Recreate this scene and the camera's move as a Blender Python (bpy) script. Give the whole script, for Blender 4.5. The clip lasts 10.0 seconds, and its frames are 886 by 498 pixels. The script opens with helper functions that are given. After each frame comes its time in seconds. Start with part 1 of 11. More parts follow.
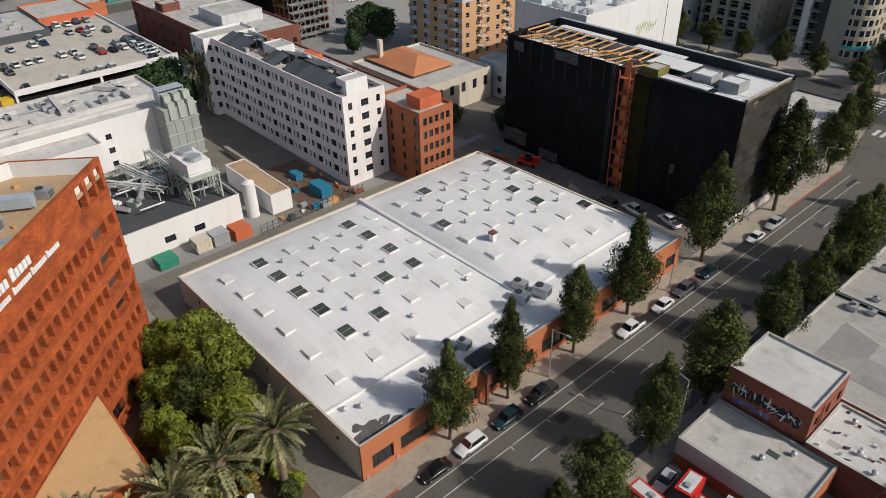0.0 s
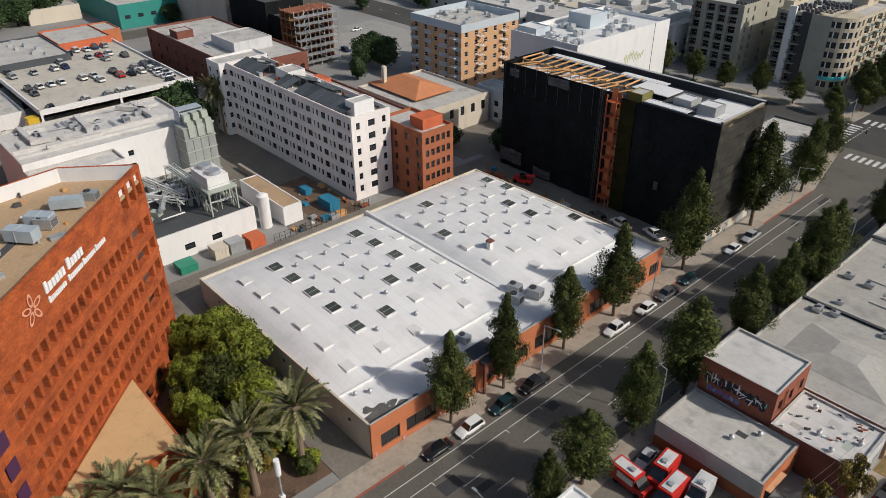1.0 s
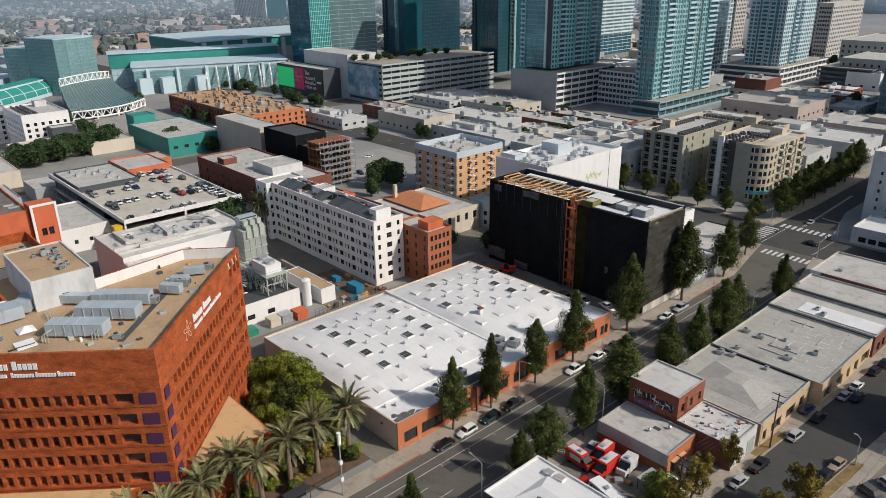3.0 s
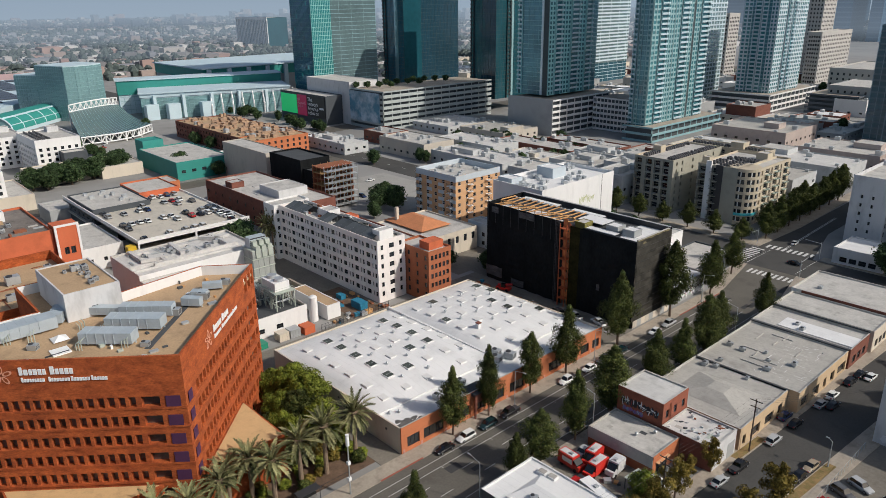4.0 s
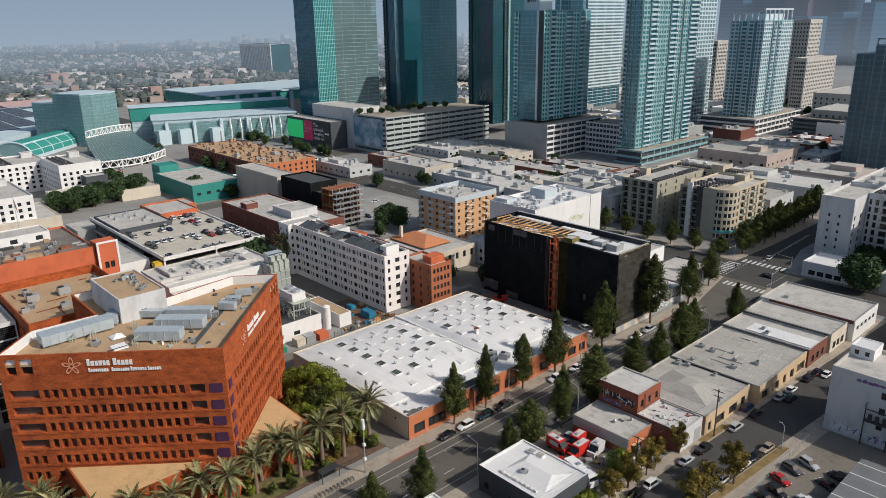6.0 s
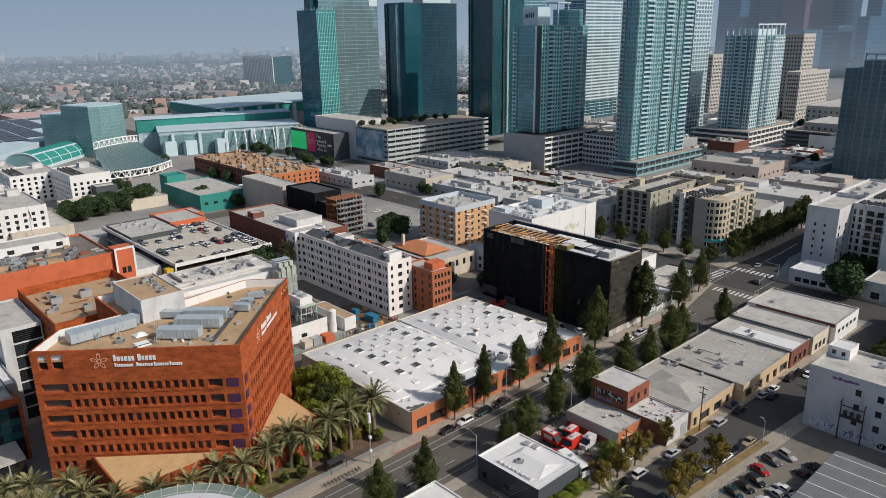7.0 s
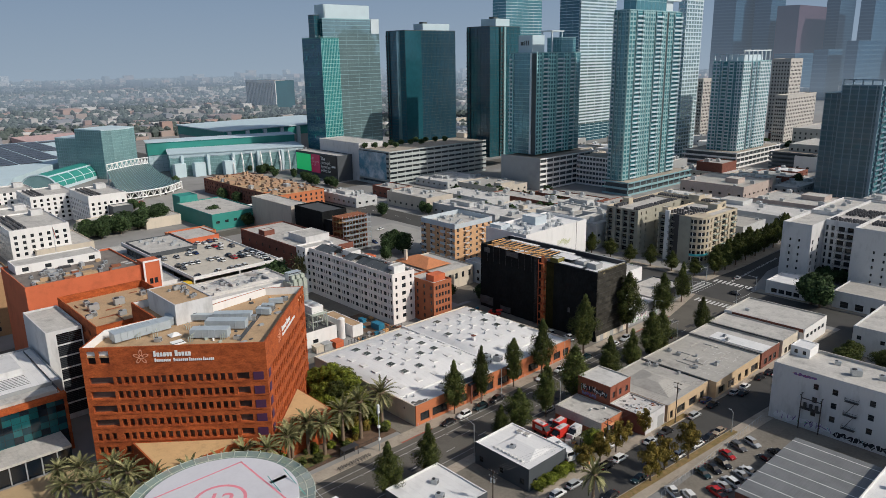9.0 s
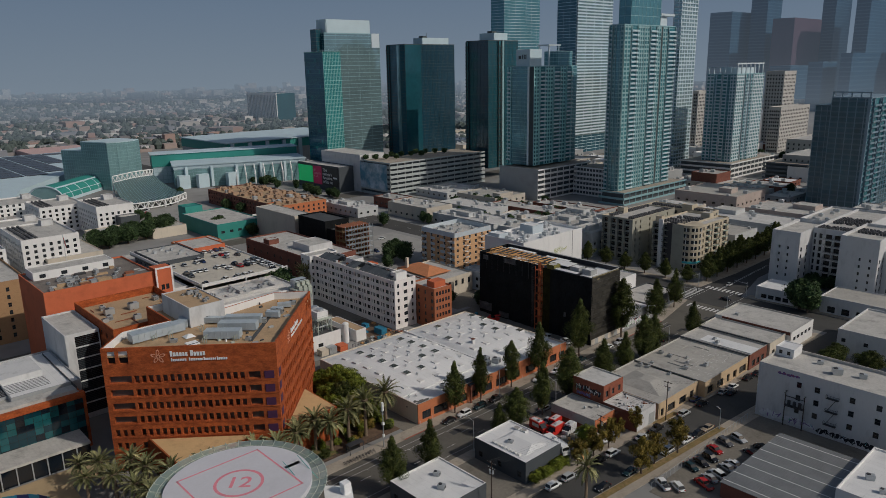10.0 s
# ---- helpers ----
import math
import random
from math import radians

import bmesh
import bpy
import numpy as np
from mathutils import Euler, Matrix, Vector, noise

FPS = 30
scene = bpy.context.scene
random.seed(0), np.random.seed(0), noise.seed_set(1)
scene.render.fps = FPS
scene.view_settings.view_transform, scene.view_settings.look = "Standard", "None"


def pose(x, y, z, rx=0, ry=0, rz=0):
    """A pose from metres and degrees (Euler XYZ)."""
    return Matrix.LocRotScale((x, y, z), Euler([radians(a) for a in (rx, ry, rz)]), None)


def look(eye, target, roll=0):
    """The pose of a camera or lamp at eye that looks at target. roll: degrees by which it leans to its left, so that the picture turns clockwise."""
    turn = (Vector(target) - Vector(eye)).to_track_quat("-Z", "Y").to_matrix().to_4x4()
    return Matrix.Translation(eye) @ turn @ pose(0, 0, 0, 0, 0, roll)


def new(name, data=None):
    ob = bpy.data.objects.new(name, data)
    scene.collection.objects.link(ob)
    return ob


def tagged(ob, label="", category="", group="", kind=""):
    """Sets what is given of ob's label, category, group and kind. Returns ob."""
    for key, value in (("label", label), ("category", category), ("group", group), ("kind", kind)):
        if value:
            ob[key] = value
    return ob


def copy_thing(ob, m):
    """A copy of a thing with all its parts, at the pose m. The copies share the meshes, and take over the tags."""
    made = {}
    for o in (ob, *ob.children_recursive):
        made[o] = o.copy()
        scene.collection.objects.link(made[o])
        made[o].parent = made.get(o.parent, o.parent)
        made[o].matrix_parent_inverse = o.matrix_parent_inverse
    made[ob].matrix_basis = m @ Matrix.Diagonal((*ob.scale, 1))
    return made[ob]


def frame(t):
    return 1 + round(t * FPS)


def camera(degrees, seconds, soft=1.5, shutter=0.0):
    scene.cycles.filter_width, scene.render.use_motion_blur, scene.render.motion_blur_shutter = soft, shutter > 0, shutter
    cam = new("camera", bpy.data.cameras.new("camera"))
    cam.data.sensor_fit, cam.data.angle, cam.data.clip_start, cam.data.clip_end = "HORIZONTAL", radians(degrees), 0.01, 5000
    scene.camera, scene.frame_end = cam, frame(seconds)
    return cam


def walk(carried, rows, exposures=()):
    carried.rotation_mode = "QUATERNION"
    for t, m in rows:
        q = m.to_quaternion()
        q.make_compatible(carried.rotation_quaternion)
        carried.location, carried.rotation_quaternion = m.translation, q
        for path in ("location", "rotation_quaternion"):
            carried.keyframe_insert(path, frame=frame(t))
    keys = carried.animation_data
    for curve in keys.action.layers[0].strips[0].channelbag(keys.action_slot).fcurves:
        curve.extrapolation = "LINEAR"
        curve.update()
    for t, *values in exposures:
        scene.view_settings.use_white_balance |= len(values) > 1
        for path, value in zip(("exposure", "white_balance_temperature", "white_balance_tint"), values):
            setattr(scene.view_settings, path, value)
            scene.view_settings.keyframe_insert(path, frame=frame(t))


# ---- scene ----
cam = camera(63.4, 10.0, soft=0.8)
PATH = [
    (0, (52.065, -31.546, 74.170), (50.806, -30.442, 73.076), -1.20),
    (0.5, (56.162, -35.076, 74.983), (54.885, -33.956, 73.926), -1.00),
    (1, (59.499, -39.700, 76.527), (58.219, -38.557, 75.500), -0.50),
    (1.1, (61.031, -41.183, 77.069), (59.746, -40.034, 76.056), -0.49),
    (1.2, (63.398, -43.475, 77.907), (62.106, -42.317, 76.915), -0.47),
    (1.3, (66.009, -46.004, 78.831), (64.709, -44.835, 77.862), -0.44),
    (1.4, (68.655, -48.565, 79.767), (67.347, -47.386, 78.822), -0.42),
    (1.5, (71.335, -51.162, 80.714), (70.019, -49.973, 79.792), -0.40),
    (1.6, (74.009, -53.775, 81.632), (72.685, -52.577, 80.735), -0.42),
    (1.7, (76.662, -56.368, 82.544), (75.330, -55.160, 81.671), -0.44),
    (1.8, (79.302, -58.947, 83.451), (77.962, -57.731, 82.602), -0.46),
    (1.9, (81.886, -61.472, 84.338), (80.538, -60.247, 83.513), -0.48),
    (2, (84.317, -63.847, 85.173), (82.962, -62.614, 84.370), -0.50),
    (2.1, (85.451, -64.901, 85.577), (84.093, -63.665, 84.783), -0.54),
    (2.2, (86.284, -65.655, 85.878), (84.924, -64.418, 85.092), -0.58),
    (2.3, (87.118, -66.410, 86.180), (85.755, -65.171, 85.401), -0.62),
    (2.4, (87.951, -67.165, 86.481), (86.587, -65.924, 85.709), -0.66),
    (2.5, (88.785, -67.920, 86.783), (87.418, -66.677, 86.018), -0.70),
    (4, (100.467, -79.335, 90.741), (99.074, -78.063, 90.076), -0.70),
    (4.5, (104.405, -83.038, 91.829), (103.007, -81.762, 91.181), -0.80),
    (5, (108.172, -86.885, 93.126), (106.772, -85.605, 92.492), -0.80),
    (5.5, (112.256, -90.684, 94.496), (110.853, -89.401, 93.875), -0.90),
    (7, (124.134, -102.277, 97.686), (122.723, -100.984, 97.108), -0.80),
    (7.5, (128.108, -105.946, 98.556), (126.693, -104.650, 97.992), -0.90),
    (8, (132.001, -109.583, 99.210), (130.583, -108.284, 98.661), -0.90),
    (8.5, (135.918, -113.165, 99.872), (134.497, -111.863, 99.340), -0.90),
    (9, (139.380, -116.871, 100.813), (137.958, -115.564, 100.291), -0.90),
    (9.5, (142.813, -120.529, 101.274), (141.390, -119.218, 100.769), -0.90),
    (10, (146.658, -124.122, 101.860), (145.232, -122.808, 101.369), -1.00),
]
EXPO = [(0.0, -0.38), (1.5, -0.35), (2.5, -0.3), (5.5, -0.3), (7.5, -0.36), (9.1, -0.38), (9.5, -0.57), (10.0, -1.14)]
walk(cam, [(t, look(eye, target, roll)) for t, eye, target, roll in PATH], EXPO)

# ---- world and sun ----
SUN_AZ, SUN_EL = 25.0, 37.5            # degrees from +x towards +y; above the horizon
world = bpy.data.worlds.new("world")
scene.world = world
world.use_nodes = True
wn = world.node_tree.nodes
sky = wn.new("ShaderNodeTexSky")
sky.sky_type = "NISHITA"
sky.sun_disc = False
sky.sun_elevation = radians(SUN_EL)
sky.sun_rotation = radians(90 - SUN_AZ)
sky.air_density, sky.dust_density, sky.ozone_density = 1.3, 3.0, 1.5
world.node_tree.links.new(sky.outputs[0], wn["Background"].inputs[0])
wn["Background"].inputs[1].default_value = 0.1
sun_data = bpy.data.lights.new("sun", "SUN")
sun_data.energy, sun_data.angle, sun_data.color = 4.0, radians(0.6), (1.0, 0.94, 0.86)
sun = new("sun", sun_data)
_sd = Vector((math.cos(radians(SUN_EL)) * math.cos(radians(SUN_AZ)), math.cos(radians(SUN_EL)) * math.sin(radians(SUN_AZ)), math.sin(radians(SUN_EL))))
sun.matrix_world = look(_sd * 300, (0, 0, 0))


# ---- materials ----
def mat(name, base, rough=0.75, var=0.12, scale=0.25, fine=0.08, fscale=6.0, metal=0.0, spec=0.4, bump=0.0, stain=0.0, sscale=0.08, rnd=0.0, stretch=(1, 1, 1), tint=None, seam=0.0):
    """Base colour varied by large and fine noise, with stains, relief and a shade per object."""
    m = bpy.data.materials.new(name)
    m.use_nodes = True
    nt = m.node_tree
    n, lk = nt.nodes, nt.links
    bs = n["Principled BSDF"]
    bs.inputs["Roughness"].default_value = rough
    bs.inputs["Metallic"].default_value = metal
    bs.inputs["Specular IOR Level"].default_value = spec
    geo = n.new("ShaderNodeNewGeometry")
    vm = n.new("ShaderNodeVectorMath")
    vm.operation = "MULTIPLY"
    vm.inputs[1].default_value = stretch
    lk.new(geo.outputs["Position"], vm.inputs[0])

    def nz(s, det, r=0.55):
        t = n.new("ShaderNodeTexNoise")
        t.inputs["Scale"].default_value, t.inputs["Detail"].default_value, t.inputs["Roughness"].default_value = s, det, r
        lk.new(vm.outputs[0], t.inputs["Vector"])
        return t

    def math_node(op, a, b):
        q = n.new("ShaderNodeMath")
        q.operation = op
        for k, v in enumerate((a, b)):
            if isinstance(v, (int, float)):
                q.inputs[k].default_value = v
            else:
                lk.new(v, q.inputs[k])
        return q.outputs[0]

    big, small = nz(scale, 5), nz(fscale, 3)
    val = math_node("ADD", math_node("MULTIPLY", math_node("SUBTRACT", big.outputs[0], 0.5), 4 * var), 1.0)
    val = math_node("ADD", val, math_node("MULTIPLY", math_node("SUBTRACT", small.outputs[0], 0.5), 4 * fine))
    if rnd:
        oi = n.new("ShaderNodeObjectInfo")
        val = math_node("ADD", val, math_node("MULTIPLY", math_node("SUBTRACT", oi.outputs["Random"], 0.5), 2 * rnd))
    if stain:
        st = nz(sscale, 6, 0.65)
        mr = n.new("ShaderNodeMapRange")
        mr.inputs[1].default_value, mr.inputs[2].default_value, mr.inputs[3].default_value, mr.inputs[4].default_value = 0.52, 0.72, 1.0, 1.0 - stain
        lk.new(st.outputs[0], mr.inputs[0])
        val = math_node("MULTIPLY", val, mr.outputs[0])
    if seam:
        # joints between the sheets of the covering
        bt = n.new("ShaderNodeTexBrick")
        bt.inputs["Scale"].default_value = 1.0
        bt.inputs["Brick Width"].default_value, bt.inputs["Row Height"].default_value = seam * 4.5, seam
        bt.inputs["Mortar Size"].default_value, bt.inputs["Mortar Smooth"].default_value = 0.035, 0.3
        bt.inputs["Color1"].default_value, bt.inputs["Color2"].default_value, bt.inputs["Mortar"].default_value = (1, 1, 1, 1), (0.95, 0.95, 0.95, 1), (0.84, 0.84, 0.84, 1)
        lk.new(geo.outputs["Position"], bt.inputs["Vector"])
        val = math_node("MULTIPLY", val, bt.outputs["Color"])
    hsv = n.new("ShaderNodeHueSaturation")
    lk.new(val, hsv.inputs["Value"])
    if tint:
        mx = n.new("ShaderNodeMix")
        mx.data_type = "RGBA"
        mx.inputs[6].default_value, mx.inputs[7].default_value = (*base, 1), (*tint, 1)
        tn = nz(scale * 2.3, 4)
        mr2 = n.new("ShaderNodeMapRange")
        mr2.inputs[1].default_value, mr2.inputs[2].default_value = 0.4, 0.65
        lk.new(tn.outputs[0], mr2.inputs[0])
        lk.new(mr2.outputs[0], mx.inputs[0])
        lk.new(mx.outputs[2], hsv.inputs["Color"])
    else:
        hsv.inputs["Color"].default_value = (*base, 1)
    lk.new(hsv.outputs[0], bs.inputs["Base Color"])
    if bump:
        bp = n.new("ShaderNodeBump")
        bp.inputs["Strength"].default_value, bp.inputs["Distance"].default_value = bump, 0.05
        lk.new(small.outputs[0], bp.inputs["Height"])
        lk.new(bp.outputs[0], bs.inputs["Normal"])
    return m


def island_mat(name, colours, rough=0.7, spec=0.3):
    """A colour for each loose piece of one mesh, out of a few."""
    m = bpy.data.materials.new(name)
    m.use_nodes = True
    n, lk = m.node_tree.nodes, m.node_tree.links
    g = n.new("ShaderNodeNewGeometry")
    cr = n.new("ShaderNodeValToRGB")
    cr.color_ramp.interpolation = "CONSTANT"
    while len(cr.color_ramp.elements) < len(colours):
        cr.color_ramp.elements.new(0.5)
    for k, c in enumerate(colours):
        cr.color_ramp.elements[k].position = k / len(colours)
        cr.color_ramp.elements[k].color = (*c, 1)
    lk.new(g.outputs["Random Per Island"], cr.inputs[0])
    lk.new(cr.outputs[0], n["Principled BSDF"].inputs["Base Color"])
    n["Principled BSDF"].inputs["Roughness"].default_value = rough
    n["Principled BSDF"].inputs["Specular IOR Level"].default_value = spec
    return m


def leaf_mat(name, a, b):
    """Foliage: a shade for each leaf between two greens; tuft noise paints light and dark clumps."""
    m = bpy.data.materials.new(name)
    m.use_nodes = True
    n, lk = m.node_tree.nodes, m.node_tree.links
    g = n.new("ShaderNodeNewGeometry")
    mx = n.new("ShaderNodeMix")
    mx.data_type = "RGBA"
    mx.inputs[6].default_value, mx.inputs[7].default_value = (*a, 1), (*b, 1)
    lk.new(g.outputs["Random Per Island"], mx.inputs[0])
    oi = n.new("ShaderNodeObjectInfo")
    hs = n.new("ShaderNodeHueSaturation")
    mr = n.new("ShaderNodeMapRange")
    mr.inputs[3].default_value, mr.inputs[4].default_value = 0.75, 1.2
    lk.new(oi.outputs["Random"], mr.inputs[0])
    tuft = n.new("ShaderNodeTexNoise")
    tuft.inputs["Scale"].default_value, tuft.inputs["Detail"].default_value = 0.55, 2.0
    lk.new(g.outputs["Position"], tuft.inputs["Vector"])
    m2 = n.new("ShaderNodeMapRange")
    m2.inputs[1].default_value, m2.inputs[2].default_value, m2.inputs[3].default_value, m2.inputs[4].default_value = 0.32, 0.68, 0.5, 1.5
    lk.new(tuft.outputs[0], m2.inputs[0])
    mm = n.new("ShaderNodeMath")
    mm.operation = "MULTIPLY"
    lk.new(mr.outputs[0], mm.inputs[0])
    lk.new(m2.outputs[0], mm.inputs[1])
    lk.new(mm.outputs[0], hs.inputs["Value"])
    lk.new(mx.outputs[2], hs.inputs["Color"])
    bs = n["Principled BSDF"]
    lk.new(hs.outputs[0], bs.inputs["Base Color"])
    bs.inputs["Roughness"].default_value = 0.6
    bs.inputs["Specular IOR Level"].default_value = 0.12
    return m


ASPHALT = mat("asphalt", (0.125, 0.115, 0.098), 0.9, 0.14, 0.06, 0.14, 2.2, stain=0.25, sscale=0.15, bump=0.2)
# Darker copy of ASPHALT with the shade of the streets in its colour.
ASPHALT_SHADE = mat("shade_darkened_asphalt", (0.068, 0.066, 0.062), 0.9, 0.16, 0.06, 0.14, 2.2, stain=0.25, sscale=0.15, bump=0.2)
GROUND = mat("city_ground", (0.27, 0.265, 0.255), 0.95, 0.2, 0.01, 0.15, 0.08, stain=0.35, sscale=0.02)
LOT = mat("lot_asphalt", (0.2, 0.18, 0.15), 0.9, 0.18, 0.07, 0.14, 1.5, stain=0.3, sscale=0.2)
CONCRETE = mat("concrete", (0.37, 0.32, 0.26), 0.9, 0.14, 0.12, 0.12, 1.8, stain=0.35, sscale=0.3)
KERB_RED = mat("red_kerb_paint", (0.32, 0.1, 0.07), 0.8, 0.15, 0.5)
MARK = mat("road_paint", (0.62, 0.62, 0.6), 0.8, 0.15, 0.8, 0.2, 5.0)
ROOF_WHITE = mat("white_roof_membrane", (0.76, 0.755, 0.745), 0.65, 0.04, 0.12, 0.02, 1.5, stain=0.14, sscale=0.16, seam=1.8)
ROOF_STAINED = mat("stained_white_roof", (0.6, 0.585, 0.56), 0.8, 0.1, 0.15, 0.06, 1.2, stain=0.35, sscale=0.3, seam=1.6)
ROOF_GREY = mat("grey_roof_membrane", (0.43, 0.41, 0.375), 0.85, 0.12, 0.15, 0.1, 1.2, stain=0.35, sscale=0.3, seam=1.1)
ROOF_PALE = mat("pale_roof", (0.515, 0.495, 0.46), 0.8, 0.12, 0.2, 0.1, 1.2, stain=0.35, sscale=0.25, seam=1.3)
ROOF_TAN = mat("tan_gravel_roof", (0.45, 0.31, 0.185), 0.95, 0.1, 0.15, 0.12, 2.5, stain=0.3, sscale=0.2)
ROOF_DARK = mat("dark_roof", (0.07, 0.075, 0.08), 0.85, 0.15, 0.2, 0.1, 2.0, stain=0.2)
ROOF_ORANGE = mat("clay_tile_roof", (0.55, 0.22, 0.1), 0.8, 0.1, 0.3, 0.15, 4.0, bump=0.3)
BRICK = mat("brown_red_brick", (0.44, 0.1, 0.025), 0.9, 0.12, 0.18, 0.3, 2.0, stain=0.35, sscale=0.3, bump=0.4, stretch=(1, 1, 2.2), tint=(0.3, 0.062, 0.016))
BRICK_ORANGE = mat("orange_brick", (0.5, 0.17, 0.075), 0.88, 0.1, 0.3, 0.12, 5.0, stretch=(1, 1, 2))
BRICK_BROWN = mat("brown_orange_brick", (0.36, 0.12, 0.056), 0.88, 0.1, 0.3, 0.12, 5.0, stain=0.25, sscale=0.3, stretch=(1, 1, 2))
BRICK_DULL = mat("dull_red_brown_brick", (0.27, 0.085, 0.05), 0.9, 0.14, 0.3, 0.14, 5.0, stain=0.35, sscale=0.35, stretch=(1, 1, 2))
BRICK_RED = mat("old_red_brick", (0.2, 0.075, 0.052), 0.9, 0.12, 0.3, 0.12, 5.0, stain=0.3, sscale=0.4, stretch=(1, 1, 2))
ORANGE_PAINT = mat("orange_plaster", (0.58, 0.145, 0.062), 0.8, 0.08, 0.15, 0.04, 3.0, stain=0.25, sscale=0.12)
WHITE_WALL = mat("white_plaster", (0.77, 0.76, 0.745), 0.85, 0.03, 0.1, 0.02, 2.0, stain=0.1, sscale=0.35, stretch=(1, 1, 0.35))
AGED_WHITE = mat("aged_white_paint", (0.6, 0.6, 0.6), 0.85, 0.04, 0.1, 0.03, 2.0, stain=0.25, sscale=0.3, stretch=(1, 1, 0.35))
CREAM_WALL = mat("cream_plaster", (0.62, 0.55, 0.45), 0.85, 0.05, 0.12, 0.03, 2.0, stain=0.15, sscale=0.3, stretch=(1, 1, 0.35))
BEIGE_WALL = mat("beige_plaster", (0.52, 0.47, 0.4), 0.85, 0.06, 0.12, 0.03, 2.0, stain=0.15, sscale=0.3, stretch=(1, 1, 0.35))
TAN_WALL = mat("yellow_tan_plaster", (0.57, 0.42, 0.265), 0.85, 0.07, 0.15, 0.04, 2.0, stain=0.15, sscale=0.3)
ORANGE_TAN = mat("orange_tan_plaster", (0.62, 0.37, 0.2), 0.85, 0.06, 0.15, 0.04, 2.0)
PINK_WALL = mat("salmon_plaster", (0.6, 0.34, 0.24), 0.85, 0.06, 0.15)
GREY_WALL = mat("grey_plaster", (0.36, 0.37, 0.37), 0.85, 0.06, 0.15, 0.04, 2.0, stain=0.15)
PALEBLUE_WALL = mat("pale_blue_plaster", (0.5, 0.56, 0.6), 0.85, 0.06, 0.15)
CHAR_WALL = mat("charcoal_cladding", (0.07, 0.08, 0.09), 0.7, 0.08, 0.3)
TEAL_WALL = mat("teal_paint", (0.035, 0.26, 0.225), 0.6, 0.07, 0.2, 0.03, 2.0)
TEAL_GLASS = mat("teal_glass", (0.03, 0.16, 0.16), 0.12, 0.25, 0.08, 0.1, 0.6, spec=0.7)
GLASS = mat("window_glass", (0.02, 0.024, 0.028), 0.12, 0.3, 0.3, 0.0, 1.0, spec=0.6, rnd=0.5)
# Near-black colour that stands in for unlit interiors.
DARK_IN = mat("painted_interior_shade", (0.012, 0.012, 0.013), 0.9)
NET = mat("black_scaffold_netting", (0.013, 0.0145, 0.0155), 0.95, 0.3, 0.3, 0.25, 1.5, spec=0.1, stretch=(1, 1, 0.5), bump=0.4)
NET_OPEN = mat("brown_scaffold_netting", (0.05, 0.047, 0.04), 0.95, 0.3, 0.3, 0.25, 1.5, spec=0.1, stretch=(1, 1, 0.4), bump=0.4)
WOOD = mat("raw_timber", (0.55, 0.3, 0.12), 0.8, 0.15, 0.6, 0.1, 5.0, rnd=0.2)
METAL = mat("galvanised_metal", (0.5, 0.52, 0.53), 0.45, 0.1, 0.4, 0.06, 4.0, metal=0.5)
DUCT = mat("pale_blue_grey_duct", (0.44, 0.5, 0.54), 0.5, 0.08, 0.5, 0.04, 3.0, metal=0.15)
STEEL_DARK = mat("dark_steel", (0.06, 0.06, 0.065), 0.55, 0.1, 0.5, metal=0.3)
STEEL_GREEN = mat("pale_green_steel", (0.42, 0.46, 0.4), 0.6, 0.1, 0.5)
RUST = mat("rusty_steel", (0.28, 0.1, 0.05), 0.85, 0.2, 0.8)
BARK = mat("bark", (0.14, 0.1, 0.075), 0.95, 0.2, 1.5, bump=0.5)
PALM_BARK = mat("palm_bark", (0.22, 0.16, 0.11), 0.95, 0.2, 2.0, bump=0.6, stretch=(1, 1, 3))
LEAF = leaf_mat("dark_green_leaves", (0.028, 0.046, 0.015), (0.115, 0.125, 0.032))
LEAF_DEEP = leaf_mat("deep_green_leaves", (0.022, 0.046, 0.02), (0.075, 0.115, 0.045))
LEAF_BRIGHT = leaf_mat("yellow_green_leaves", (0.085, 0.12, 0.016), (0.24, 0.26, 0.04))
LEAF_OLIVE = leaf_mat("olive_autumn_leaves", (0.11, 0.095, 0.02), (0.27, 0.19, 0.045))
LEAF_PALM = leaf_mat("palm_fronds", (0.1, 0.11, 0.045), (0.36, 0.34, 0.17))
DRY_GRASS = mat("dry_verge_grass", (0.26, 0.17, 0.075), 0.95, 0.25, 0.5, 0.2, 4.0, tint=(0.17, 0.14, 0.05))
GRASS = mat("lawn", (0.09, 0.11, 0.035), 0.95, 0.2, 0.4, 0.2, 4.0, tint=(0.2, 0.14, 0.06))
SOIL = mat("planting_soil", (0.14, 0.09, 0.06), 0.95, 0.25, 0.5, 0.15, 3.0)
PURPLE = mat("purple_banner", (0.075, 0.025, 0.07), 0.6, 0.05, 0.5)
SIGN_WHITE = mat("white_sign_face", (0.85, 0.85, 0.84), 0.5, 0.02, 1.0)
RED_PAINT = mat("red_paint", (0.6, 0.035, 0.025), 0.4, 0.05, 0.5)
PINK_PAINT = mat("pink_red_line_paint", (0.75, 0.25, 0.3), 0.7, 0.1, 1.0)
BLUE_TARP = mat("blue_plastic", (0.03, 0.2, 0.32), 0.5, 0.1, 0.6)
GREEN_MACHINE = mat("green_enamel", (0.03, 0.25, 0.16), 0.5, 0.1, 0.6)
TYRE = mat("tyre_rubber", (0.015, 0.015, 0.016), 0.9)
RIM = mat("wheel_rim", (0.45, 0.45, 0.46), 0.35, metal=0.8)
CAR_GLASS = mat("car_glass", (0.012, 0.014, 0.016), 0.06, 0, spec=0.8)
LAMP_WHITE = mat("headlamp_lens", (0.7, 0.72, 0.75), 0.2)
